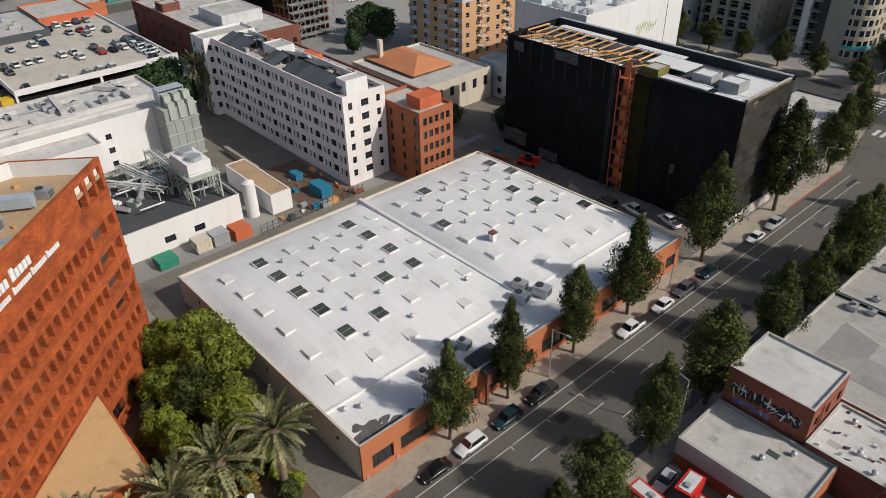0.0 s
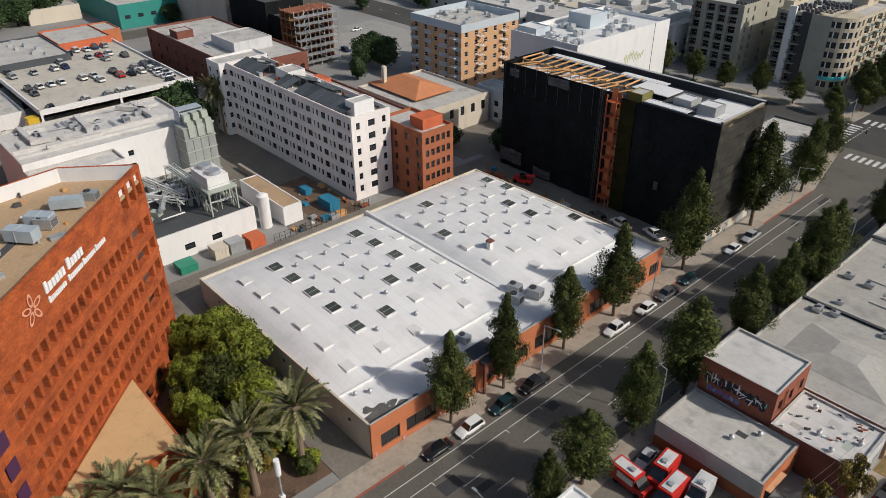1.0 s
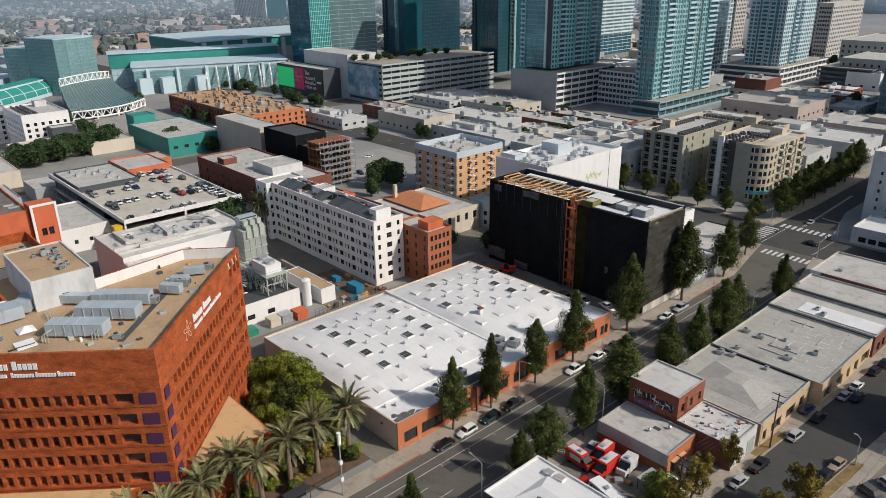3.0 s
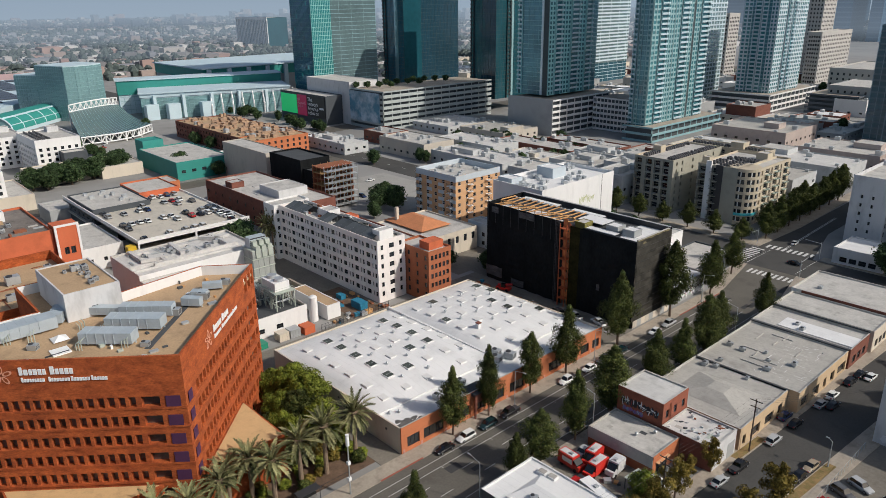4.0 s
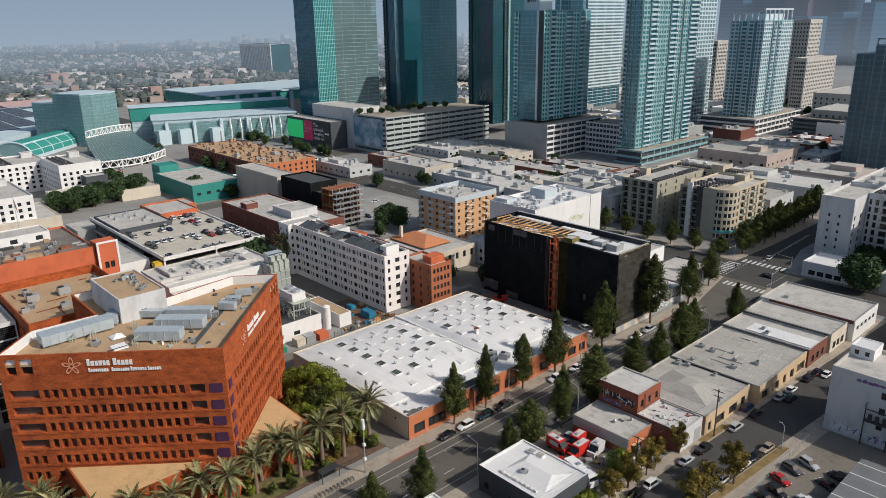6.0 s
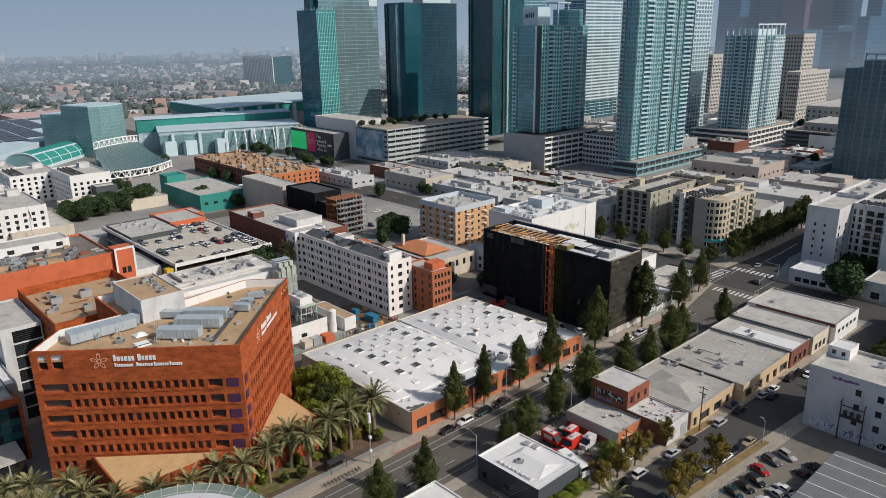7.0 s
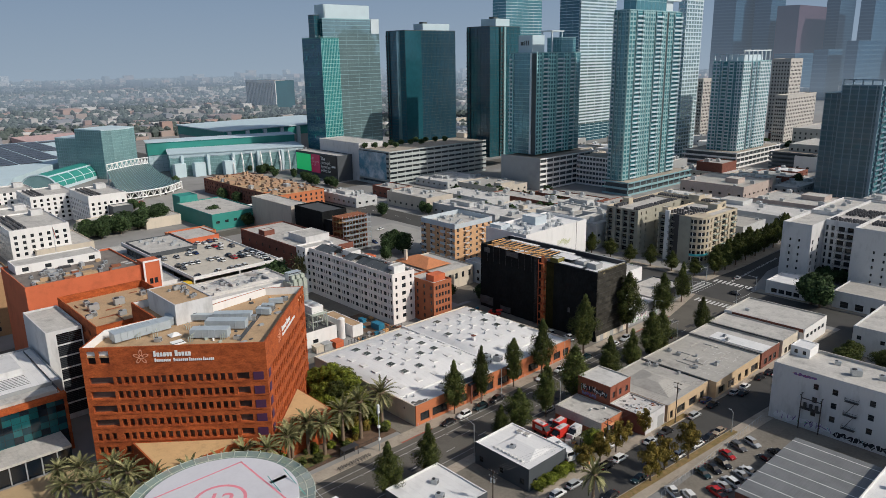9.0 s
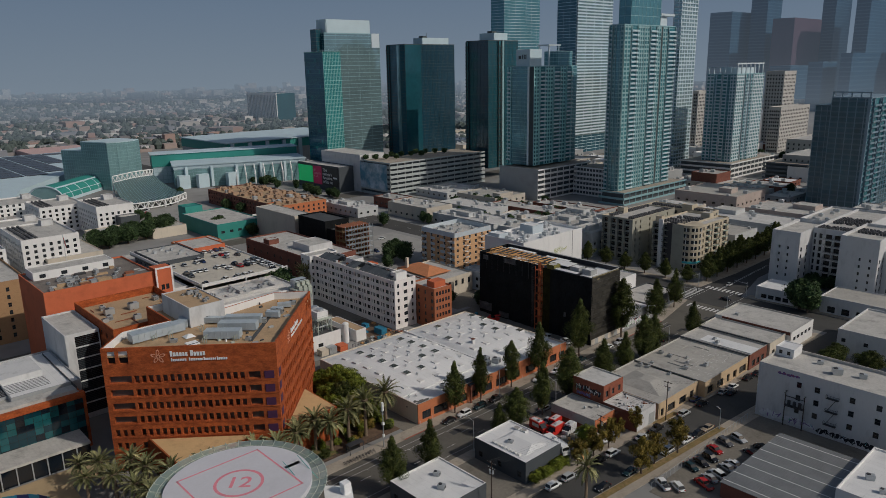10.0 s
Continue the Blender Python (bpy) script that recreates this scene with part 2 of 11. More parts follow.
LAMP_RED = mat("tail_lamp_lens", (0.4, 0.01, 0.01), 0.25)


# ---- geometry kit ----
class Geo:
    """Collects faces, with a material slot each, for one mesh."""

    def __init__(self):
        self.v, self.f, self.m = [], [], []

    def face(self, pts, m=0):
        i = len(self.v)
        self.v += [tuple(p) for p in pts]
        self.f.append(tuple(range(i, i + len(pts))))
        self.m.append(m)
        return self

    def box(self, x0, y0, z0, x1, y1, z1, m=0, bottom=True, top=None):
        i = len(self.v)
        self.v += [(x0, y0, z0), (x1, y0, z0), (x1, y1, z0), (x0, y1, z0), (x0, y0, z1), (x1, y0, z1), (x1, y1, z1), (x0, y1, z1)]
        fs = [(0, 1, 5, 4), (1, 2, 6, 5), (2, 3, 7, 6), (3, 0, 4, 7), (4, 5, 6, 7)] + ([(3, 2, 1, 0)] if bottom else [])
        for k, f in enumerate(fs):
            self.f.append(tuple(i + a for a in f))
            self.m.append(top if (k == 4 and top is not None) else m)
        return self

    def prism(self, poly, z0, z1, m=0, top=None):
        i, n = len(self.v), len(poly)
        self.v += [(x, y, z0) for x, y in poly] + [(x, y, z1) for x, y in poly]
        for k in range(n):
            j = (k + 1) % n
            self.f.append((i + k, i + j, i + n + j, i + n + k))
            self.m.append(m)
        self.f += [tuple(range(i + n, i + 2 * n)), tuple(range(i + n - 1, i - 1, -1))]
        self.m += [m if top is None else top, m]
        return self

    def cone(self, a, b, r0, r1, n=10, m=0, caps=True):
        """A tapered tube from a to b."""
        a, b = Vector(a), Vector(b)
        q = (b - a).to_track_quat("Z", "Y")
        i = len(self.v)
        for c, r in ((a, r0), (b, r1)):
            for k in range(n):
                w = 2 * math.pi * k / n
                self.v.append(tuple(c + q @ Vector((r * math.cos(w), r * math.sin(w), 0))))
        for k in range(n):
            j = (k + 1) % n
            self.f.append((i + k, i + j, i + n + j, i + n + k))
            self.m.append(m)
        if caps:
            self.f += [tuple(range(i + n, i + 2 * n)), tuple(range(i + n - 1, i - 1, -1))]
            self.m += [m, m]
        return self

    def beam(self, a, b, w, m=0):
        """A square bar from a to b."""
        return self.cone(a, b, w * 0.7071, w * 0.7071, 4, m)

    def moved(self, mx):
        self.v = [tuple(mx @ Vector(p)) for p in self.v]
        return self

    def mesh(self, name, *mats):
        me = bpy.data.meshes.new(name)
        me.from_pydata(self.v, [], self.f)
        for mt in mats:
            me.materials.append(mt)
        if len(mats) > 1:
            me.polygons.foreach_set("material_index", self.m)
        me.update()
        return me


def thing(name, label, category, group="", kind="", at=(0, 0, 0), rz=0):
    e = new(name)
    e.empty_display_size = 0.5
    e.matrix_world = pose(*at, 0, 0, rz)
    return tagged(e, label, category, group, kind)


def part(name, geo, mats, parent=None, label="", kind=""):
    """One mesh object, in its parent's own space."""
    mats = mats if isinstance(mats, (list, tuple)) else (mats,)
    me = geo.mesh(name, *mats) if isinstance(geo, Geo) else geo
    ob = new(name, me)
    if parent is not None:
        ob.parent = parent
    return tagged(ob, label, kind=kind)


def solo(name, geo, mats, label, category, group="", kind=""):
    ob = part(name, geo, mats)
    return tagged(ob, label, category, group, kind)


def smooth(ob):
    ob.data.polygons.foreach_set("use_smooth", [True] * len(ob.data.polygons))
    return ob


_win = {}


def window_mesh(w, h, frame_mat, glass=None, bars=(1, 1), fw=0.07):
    """A framed window, in its own plane y = 0 looking to -y, with its lower corner at the origin."""
    glass = glass or GLASS
    key = (round(w, 2), round(h, 2), frame_mat.name, glass.name, bars)
    if key not in _win:
        def cuts(length, n):
            edges = [0.0, fw]
            for k in range(1, n):
                edges += [length * k / n - 0.03, length * k / n + 0.03]
            return edges + [length - fw, length]

        xs, zs = cuts(w, bars[0]), cuts(h, bars[1])
        g, at = Geo(), {}

        def vert(x, y, z):
            if (x, y, z) not in at:
                at[(x, y, z)] = len(g.v)
                g.v.append((x, y, z))
            return at[(x, y, z)]

        def quad(pts, m):
            g.f.append(tuple(vert(*p) for p in pts))
            g.m.append(m)

        for i in range(len(xs) - 1):
            for j in range(len(zs) - 1):
                pane = i % 2 == 1 and j % 2 == 1
                y, x0, x1, z0, z1 = (0.0 if pane else -0.06), xs[i], xs[i + 1], zs[j], zs[j + 1]
                quad([(x0, y, z0), (x1, y, z0), (x1, y, z1), (x0, y, z1)], 1 if pane else 0)
                if pane:
                    for p, q in (((x0, z0), (x1, z0)), ((x1, z0), (x1, z1)), ((x1, z1), (x0, z1)), ((x0, z1), (x0, z0))):
                        quad([(p[0], -0.06, p[1]), (q[0], -0.06, q[1]), (q[0], 0.0, q[1]), (p[0], 0.0, p[1])], 0)
        _win[key] = g.mesh("window", frame_mat, glass)
    return _win[key]


def facade(geo, parent, a, b, z0, z1, cols, rows, depth=0.25, m=0, reveal=None, frame_mat=None, skip=(), bars=(1, 2), glass=None, wname="window", windows=True):
    """A wall from a to b (the outside on its right) with real openings: cols are (u0, u1) along it, rows (v0, v1) up it.
    A framed window is set back in each opening as a part of its own."""
    a, b = Vector((*a, 0)), Vector((*b, 0))
    d = (b - a).normalized()
    L = (b - a).length
    nrm = Vector((d.y, -d.x, 0))
    rv = m if reveal is None else reveal

    def P(u, z, back=0.0):
        p = a + d * u - nrm * back
        return (p.x, p.y, z)

    def q(u0, u1, v0, v1):
        if u1 - u0 > 1e-4 and v1 - v0 > 1e-4:
            geo.face([P(u0, v0), P(u1, v0), P(u1, v1), P(u0, v1)], m)

    z = z0
    for ri, (v0, v1) in enumerate(rows):
        q(0, L, z, v0)
        u = 0.0
        for ci, (u0, u1) in enumerate(cols):
            if (ci, ri) in skip:
                continue
            q(u, u0, v0, v1)
            u = u1
            geo.face([P(u0, v0), P(u1, v0), P(u1, v0, depth), P(u0, v0, depth)], rv)
            geo.face([P(u0, v1, depth), P(u1, v1, depth), P(u1, v1), P(u0, v1)], rv)
            geo.face([P(u0, v0, depth), P(u0, v1, depth), P(u0, v1), P(u0, v0)], rv)
            geo.face([P(u1, v0), P(u1, v1), P(u1, v1, depth), P(u1, v0, depth)], rv)
            if windows:
                w = new(wname, window_mesh(u1 - u0, v1 - v0, frame_mat or STEEL_DARK, glass, bars))
                w.parent = parent
                p = a + d * u0 - nrm * (depth - 0.03)
                w.matrix_local = pose(p.x, p.y, v0, 0, 0, math.degrees(math.atan2(d.y, d.x)))
            else:
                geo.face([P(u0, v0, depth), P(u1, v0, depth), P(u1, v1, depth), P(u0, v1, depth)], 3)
        q(u, L, v0, v1)
        z = v1
    q(0, L, z, z1)


def even(L, n, w, m0=None, m1=None):
    """n openings of width w spread evenly over a wall of length L with margins m0, m1."""
    m0 = w if m0 is None else m0
    m1 = m0 if m1 is None else m1
    if n == 1:
        return [((L - w) / 2, (L + w) / 2)]
    step = (L - m0 - m1 - w) / (n - 1)
    return [(m0 + k * step, m0 + k * step + w) for k in range(n)]


def storeys(n, first, step, h):
    return [(first + k * step, first + k * step + h) for k in range(n)]


def building(name, label, rect, h, wall, roof, parapet=0.7, sides=None, wall_label="", frame_mat=None, group="", ground=0.0, category="building", windows=True, depth=0.25, bars=(1, 2), trim=None):
    """A block with storeys: walls with real openings, a parapet with thickness and a roof deck."""
    x0, y0, x1, y1 = rect
    e = thing(name, label, category, group, at=((x0 + x1) / 2, (y0 + y1) / 2, ground))
    cx, cy = (x0 + x1) / 2, (y0 + y1) / 2
    X0, X1, Y0, Y1 = x0 - cx, x1 - cx, y0 - cy, y1 - cy
    H = h - ground
    g = Geo()
    runs = {"S": ((X0, Y0), (X1, Y0)), "E": ((X1, Y0), (X1, Y1)), "N": ((X1, Y1), (X0, Y1)), "W": ((X0, Y1), (X0, Y0))}
    sides = sides or {}
    top = H + parapet
    for s, (a, b) in runs.items():
        L = math.dist(a, b)
        spec = sides.get(s)
        if spec:
            nc, nr, w, wh, first, step = spec[:6]
            cols = list(nc) if isinstance(nc, (list, tuple)) else even(L, nc, w, *(spec[6] if len(spec) > 6 else (None,)))
            facade(g, e, a, b, 0, top, cols, storeys(nr, first, step, wh), depth, 0, None, frame_mat, windows=windows, bars=bars)
        else:
            g.face([(*a, 0), (*b, 0), (*b, top), (*a, top)])
    t = 0.3
    ring = [(X0, Y0), (X1, Y0), (X1, Y1), (X0, Y1)]
    inn = [(X0 + t, Y0 + t), (X1 - t, Y0 + t), (X1 - t, Y1 - t), (X0 + t, Y1 - t)]
    for k in range(4):
        j = (k + 1) % 4
        g.face([(*ring[k], top), (*ring[j], top), (*inn[j], top), (*inn[k], top)], 2)
        g.face([(*inn[k], top), (*inn[j], top), (*inn[j], H - 0.05), (*inn[k], H - 0.05)], 2)
    part("wall", g, (wall, wall, trim or wall, GLASS), e, wall_label)
    part("roof", Geo().box(X0 + t - 0.02, Y0 + t - 0.02, H - 0.3, X1 - t + 0.02, Y1 - t + 0.02, H), roof, e)
    return e


# ---- ground, streets, pavements ----
solo("ground", Geo().face([(-4600, -4600, -0.05), (4600, -4600, -0.05), (4600, 4600, -0.05), (-4600, 4600, -0.05)]), GROUND, "grey-brown open city ground reaching the horizon", "ground", kind="structure")


def slab(name, rects, mats, label, category, z0, z1, kind="structure"):
    g = Geo()
    for x0, y0, x1, y1 in rects:
        g.box(x0, y0, z0, x1, y1, z1, 0, False)
    return solo(name, g, mats, label, category, kind=kind)


solo("road", Geo().prism([(4, -400), (21, -400), (21, 128), (14.5, 160.9), (-2.5, 160.9), (4, 128)], -0.04, 0.0), ASPHALT, "worn grey asphalt avenue with lane lines", "road", kind="structure")


def kerb_w(y, out=0.0):
    return 46.8 + 0.055 * y - out, y


def kerb_e(y, out=0.0):
    return 57.2 + 0.075 * y + out, y


solo("road", Geo().prism([kerb_w(-45), kerb_e(-45), kerb_e(160.9), kerb_w(160.9)], -0.04, 0.0), ASPHALT_SHADE, "side street with asphalt darkened for shade, lined with parked cars", "road", kind="structure")
slab("road", [(-900, 161, 400, 181)], ASPHALT_SHADE, "wide asphalt cross street with white crossings", "road", -0.04, 0.0)
gz = Geo()
gz.prism([(-8, 181.1), (12, 181.1), (4.5, 215), (3, 420), (-9, 420), (-6.5, 215)], -0.04, 0.0)
solo("road", gz, ASPHALT_SHADE, "narrow shaded asphalt avenue going on past the crossing", "road", kind="structure")
slab("road", [(24.31, -57, 110, -45.1)], ASPHALT_SHADE, "short asphalt street beside the helipad building", "road", -0.04, 0.0)
slab("road", [(-420, -110, 3.9, -96)], ASPHALT, "asphalt street beyond the hospital", "road", -0.04, 0.0)
slab("road", [(-146.4, -95.9, -129.2, 60), (-262, -95.9, -248, 160.9), (-350, 181.1, -330, 900)], ASPHALT, "asphalt back streets between the blocks", "road", -0.04, 0.0)
KERB_H = 0.15
slab("pavement", [(0.02, -95, 3.99, 128), (21.01, -95, 24.3, 128)], CONCRETE, "pale concrete pavement along the avenue", "pavement", -0.04, KERB_H)
solo("pavement", Geo().prism([kerb_w(-45, 3.3), kerb_w(-45, 0.01), kerb_w(157, 0.01), kerb_w(157, 3.3)], -0.04, KERB_H).prism([kerb_e(-45, 0.01), kerb_e(-45, 4.4), kerb_e(157, 4.4), kerb_e(157, 0.01)], -0.04, KERB_H), CONCRETE, "concrete pavement along the side street", "pavement", kind="structure")
gz = Geo()
for quad in ([(0.02, 128), (3.99, 128), (-2.5, 160.4), (-6.5, 160.4)], [(21.01, 128), (24.3, 128), (24.0, 152), (18.5, 160.4), (14.6, 160.4)], [(-12, 181.6), (-8.2, 181.6), (-6.6, 215), (-9, 300), (-13, 300)]):
    gz.prism(quad, -0.04, KERB_H)
solo("pavement", gz, CONCRETE, "concrete pavement round the street crossing", "pavement", kind="structure")
slab("pavement", [(-60, 181.6, -12.2, 186), (14, 181.6, 120, 186), (-60, 156, -6.7, 160.4)], CONCRETE, "concrete pavement along the cross street", "pavement", -0.04, KERB_H)
slab("driveway", [(-62, -5.4, -0.02, -0.02)], LOT, "concrete driveway beside the warehouse", "driveway", -0.04, 0.06)
slab("kerb", [(3.72, -8.6, 4.01, 2.5), (3.72, 62, 4.01, 70), (3.72, 104, 4.01, 128)], KERB_RED, "kerb painted red along the avenue", "kerb", 0.0, KERB_H + 0.012)
slab("lot", [(24.32, 13, 47.1, 31), (24.32, -14, 47.1, -1)], LOT, "stained asphalt yard behind the pavement", "lot", -0.04, 0.03)
slab("lot", [(65.6, 18, 140, 79)], LOT, "asphalt car park beside the side street", "lot", -0.04, 0.03)
solo("verge", Geo().prism([kerb_e(4, 0.25), kerb_e(4, 2.1), kerb_e(61, 2.1), kerb_e(61, 0.25)], 0.1, KERB_H + 0.04).prism([kerb_w(49, 2.0), kerb_w(49, 0.3), kerb_w(60, 0.3), kerb_w(60, 2.0)], 0.1, KERB_H + 0.04), DRY_GRASS, "dry grass verge along the side street", "verge", kind="structure")
slab("alley", [(-62, 0, -51.6, 72), (-64, 71.9, 0, 85.8)], LOT, "shaded asphalt alley behind the warehouse", "alley", -0.04, 0.02)
slab("yard", [(-66, 86, -58.8, 104), (-82, 80, -66.2, 106), (-60, 104.2, -24.2, 152)], LOT, "asphalt yard beside the building site", "yard", -0.04, 0.02)
slab("yard", [(-140, 26.6, -62.1, 45)], LOT, "asphalt service yard below the apartment block", "yard", -0.04, 0.02)

# lane lines
gm = Geo()
for k in range(-10, 21):
    y = 4.6 + 7.2 * k
    if y < 122:
        gm.box(8.5, y, 0.001, 8.62, y + 6.0, 0.006, 0, False)
        gm.box(8.5, y + 5.9, 0.001, 9.3, y + 6.03, 0.006, 0, False)
        gm.box(8.5, y + 6.5, 0.001, 8.62, y + 7.0, 0.006, 0, False)
gm.box(6.2, -90, 0.001, 6.32, 128, 0.006, 0, False)
gm.box(18.9, -90, 0.001, 19.0, 126, 0.006, 0, False)
for k in range(-8, 13):
    y = 6 + 12.0 * k
    if y < 124:
        gm.box(11.9, y, 0.001, 12.02, y + 3.2, 0.006, 0, False)
        gm.box(15.4, y + 3, 0.001, 15.52, y + 6.2, 0.006, 0, False)
solo("lane_line", gm, MARK, "worn white lane and stall lines on the avenue", "road marking", kind="structure")
gm = Geo()
for k in range(9):
    gm.box(0.6 + 1.75 * k, 153.2, 0.001, 1.5 + 1.75 * k, 157.4, 0.006, 0, False)
    gm.box(-6.0 + 1.95 * k, 182.4, 0.001, -5.0 + 1.95 * k, 186.6, 0.006, 0, False)
for k in range(9):
    gm.box(-9.6, 162.6 + 2 * k, 0.001, -4.6, 163.5 + 2 * k, 0.006, 0, False)
for k in range(12):
    gm.box(-3.4, 162.4 + 1.6 * k, 0.001, -3.1, 163.1 + 1.6 * k, 0.006, 0, False)
    gm.box(13.4, 162.4 + 1.6 * k, 0.001, 13.7, 163.1 + 1.6 * k, 0.006, 0, False)
for x0, x1 in ((-0.2, 0.0), (0.4, 0.6)):
    gm.prism([(x0, 187.5), (x1, 187.5), (x1 - 2.0, 240), (x0 - 2.0, 240)], 0.001, 0.006)
for k in range(30):
    gm.box(-40 - 12 * k, 170.8, 0.001, -36 - 12 * k, 171.0, 0.006, 0, False)
solo("crossing", gm, MARK, "white ladder stripes of the street crossing", "road marking", kind="structure")


def stains(name, rect, n, mt, label, seed, zz):
    """Dark worn patches lying on a surface."""
    rng = random.Random(seed)
    g = Geo()
    for _ in range(n):
        x, y = rng.uniform(rect[0], rect[2]), rng.uniform(rect[1], rect[3])
        a, b = rng.uniform(0.6, 2.2), rng.uniform(1.5, 5)
        g.box(x, y, zz, x + a, y + b, zz + 0.003, 0, False)
    return solo(name, g, mt, label, "patch", kind="stuff")


PATCH = mat("asphalt_patch", (0.05, 0.05, 0.052), 0.95, 0.2, 0.5)
stains("asphalt_patch", (7, -60, 17.5, 150), 34, PATCH, "dark tar repair patches on the avenue", 3, 0.0015)

# ---- warehouse ----
wh = thing("warehouse", "low warehouse with white bow-truss roofs and an orange brick street front", "warehouse", at=(0, 0, 0))
g = Geo()
# side wall to the driveway, rear wall, far wall: plaster, with the parapet's thickness
for (a, b) in (((-51.5, 0), (-0.3, 0)), ((-0.3, 70), (-51.5, 70)), ((-51.5, 70), (-51.5, 0))):
    za = 5.4 if a[0] < -20 else 6.2
    zb = 5.4 if b[0] < -20 else 6.2
    g.face([(*a, 0), (*b, 0), (*b, zb), (*a, za)])
for y0, y1 in ((0, 0.35), (69.65, 70)):
    g.face([(-51.5, y0, 5.4), (-0.3, y0, 6.2), (-0.3, y1, 6.2), (-51.5, y1, 5.4)])
    yi = y1 if y0 == 0 else y0
    g.face([(-51.5, yi, 5.4), (-0.3, yi, 6.2), (-0.3, yi, 4.6), (-51.5, yi, 4.6)])
g.box(-51.5, 0.35, 4.6, -51.15, 69.65, 5.4)
part("wall", g, CREAM_WALL, wh, "cream plaster side walls with stains")
for x in (-44, -33, -22.5, -12, -5):
    part("wall_vent", Geo().cone((x, -0.02, 4.1), (x, -0.14, 4.1), 0.28, 0.28, 10), STEEL_DARK, wh, "dark round wall scupper")
# street front: brick piers with shop windows
g = Geo()
bays = [(1.6, 5.0), (6.2, 12.0), (17.5, 20.0), (22.5, 25.0), (27, 31.5), (33.5, 38.5), (41, 45), (48, 53), (56, 59.5), (61, 64.5), (66, 69)]
facade(g, wh, (0, 0), (0, 70), 0, 6.45, bays, [(1.0, 3.6)], 0.35, 0, None, STEEL_DARK, bars=(3, 1))
g.face([(-0.35, 0, 6.45), (0, 0, 6.45), (0, 70, 6.45), (-0.35, 70, 6.45)], 1)
g.face([(-0.35, 70, 6.45), (-0.35, 70, 4.8), (-0.35, 0, 4.8), (-0.35, 0, 6.45)], 1)
g.face([(-0.35, 0, 0), (0, 0, 0), (0, 0, 6.45), (-0.35, 0, 6.45)], 0)
g.face([(0, 70, 0), (-0.35, 70, 0), (-0.35, 70, 6.45), (0, 70, 6.45)], 0)
part("brick_front", g, (BRICK_ORANGE, ROOF_GREY, BRICK_ORANGE, GLASS), wh, "orange brick street front with grey coping")
PLINTH = mat("pink_plinth_paint", (0.5, 0.25, 0.2), 0.8)
for y in (0.4, 5.3, 12.4, 26, 32.2, 39.5, 46, 54, 60, 65):
    part("plinth", Geo().box(0.004, y, 0.16, 0.1, y + 0.5, 0.95), PLINTH, wh)
# front flat strip and the two bowed roofs
part("front_roof", Geo().box(-8.2, 0.36, 4.5, -0.36, 69.64, 5.55), ROOF_WHITE, wh, "flat white roof strip behind the front")


def bow(y0, y1, x0=-51.1, x1=-8.2):
    g = Geo()
    nx, ny = 40, 24
    for i in range(nx + 1):
        for j in range(ny + 1):
            u, v = -1 + 2 * i / nx, -1 + 2 * j / ny
            x, y = x0 + (x1 - x0) * i / nx, y0 + (y1 - y0) * j / ny
            fx = (1 - abs(u) ** 3.2) * (0.75 + 0.25 * (1 - u * u))
            fy = 1 - abs(v) ** 7
            g.v.append((x, y, 5.3 + 0.45 * (u + 1) / 2 + 1.95 * max(0, fx) * max(0, fy) - (0.3 if u < -0.97 else 0)))
    for i in range(nx):
        for j in range(ny):
            a = i * (ny + 1) + j
            g.f.append((a, a + ny + 1, a + ny + 2, a + 1))
            g.m.append(0)
    return g


def bow_z(x, y):
    y0, y1 = (0.4, 37.2) if y < 37.5 else (37.8, 69.6)
    u, v = -1 + 2 * (x + 51.1) / 42.9, -1 + 2 * (y - y0) / (y1 - y0)
    return 5.3 + 0.45 * (u + 1) / 2 + 1.95 * (1 - abs(u) ** 3.2) * (0.75 + 0.25 * (1 - u * u)) * (1 - abs(v) ** 7)


smooth(part("bow_roof", bow(0.4, 37.2), ROOF_WHITE, wh, "white membrane bowed roof"))
smooth(part("bow_roof", bow(37.8, 69.6), ROOF_WHITE, wh, "white membrane bowed roof"))
g = Geo()
g.box(-51.1, 37.2, 5.0, -8.2, 37.8, 6.0)
g.box(-8.35, 0.4, 5.4, -8.05, 69.6, 6.0)
part("fire_wall", g, ROOF_WHITE, wh, "low white parapet between the roofs")
SKY_GLASS = mat("skylight_glass", (0.075, 0.085, 0.07), 0.35, 0.4, 1.2, 0.2, 4.0, spec=0.5, rnd=0.4)
SKY_WHITE = mat("painted_over_skylight", (0.7, 0.69, 0.665), 0.6, 0.05, 0.5)


def skylight(glass_on, flat=False):
    g = Geo()
    w, d, hh = (1.3, 1.1, 0.42) if glass_on else (1.15, 0.95, 0.3)
    g.box(-w, -d, -0.35, w, d, hh * 0.6)
    part_list = [g, Geo()]
    p = part_list[1]
    zt = hh * 0.6
    if glass_on:
        for k in range(2):
            xa = -w + 0.12 + k * (w - 0.1)
            p.face([(xa, -d + 0.12, zt + 0.02), (xa + w - 0.16, -d + 0.12, zt + 0.02), (xa + w - 0.16, d - 0.12, zt + 0.1), (xa, d - 0.12, zt + 0.1)])
    else:
        p.prism([(-w + 0.06, -d + 0.06), (w - 0.06, -d + 0.06), (w - 0.06, d - 0.06), (-w + 0.06, d - 0.06)], zt, zt + 0.1)
    return part_list


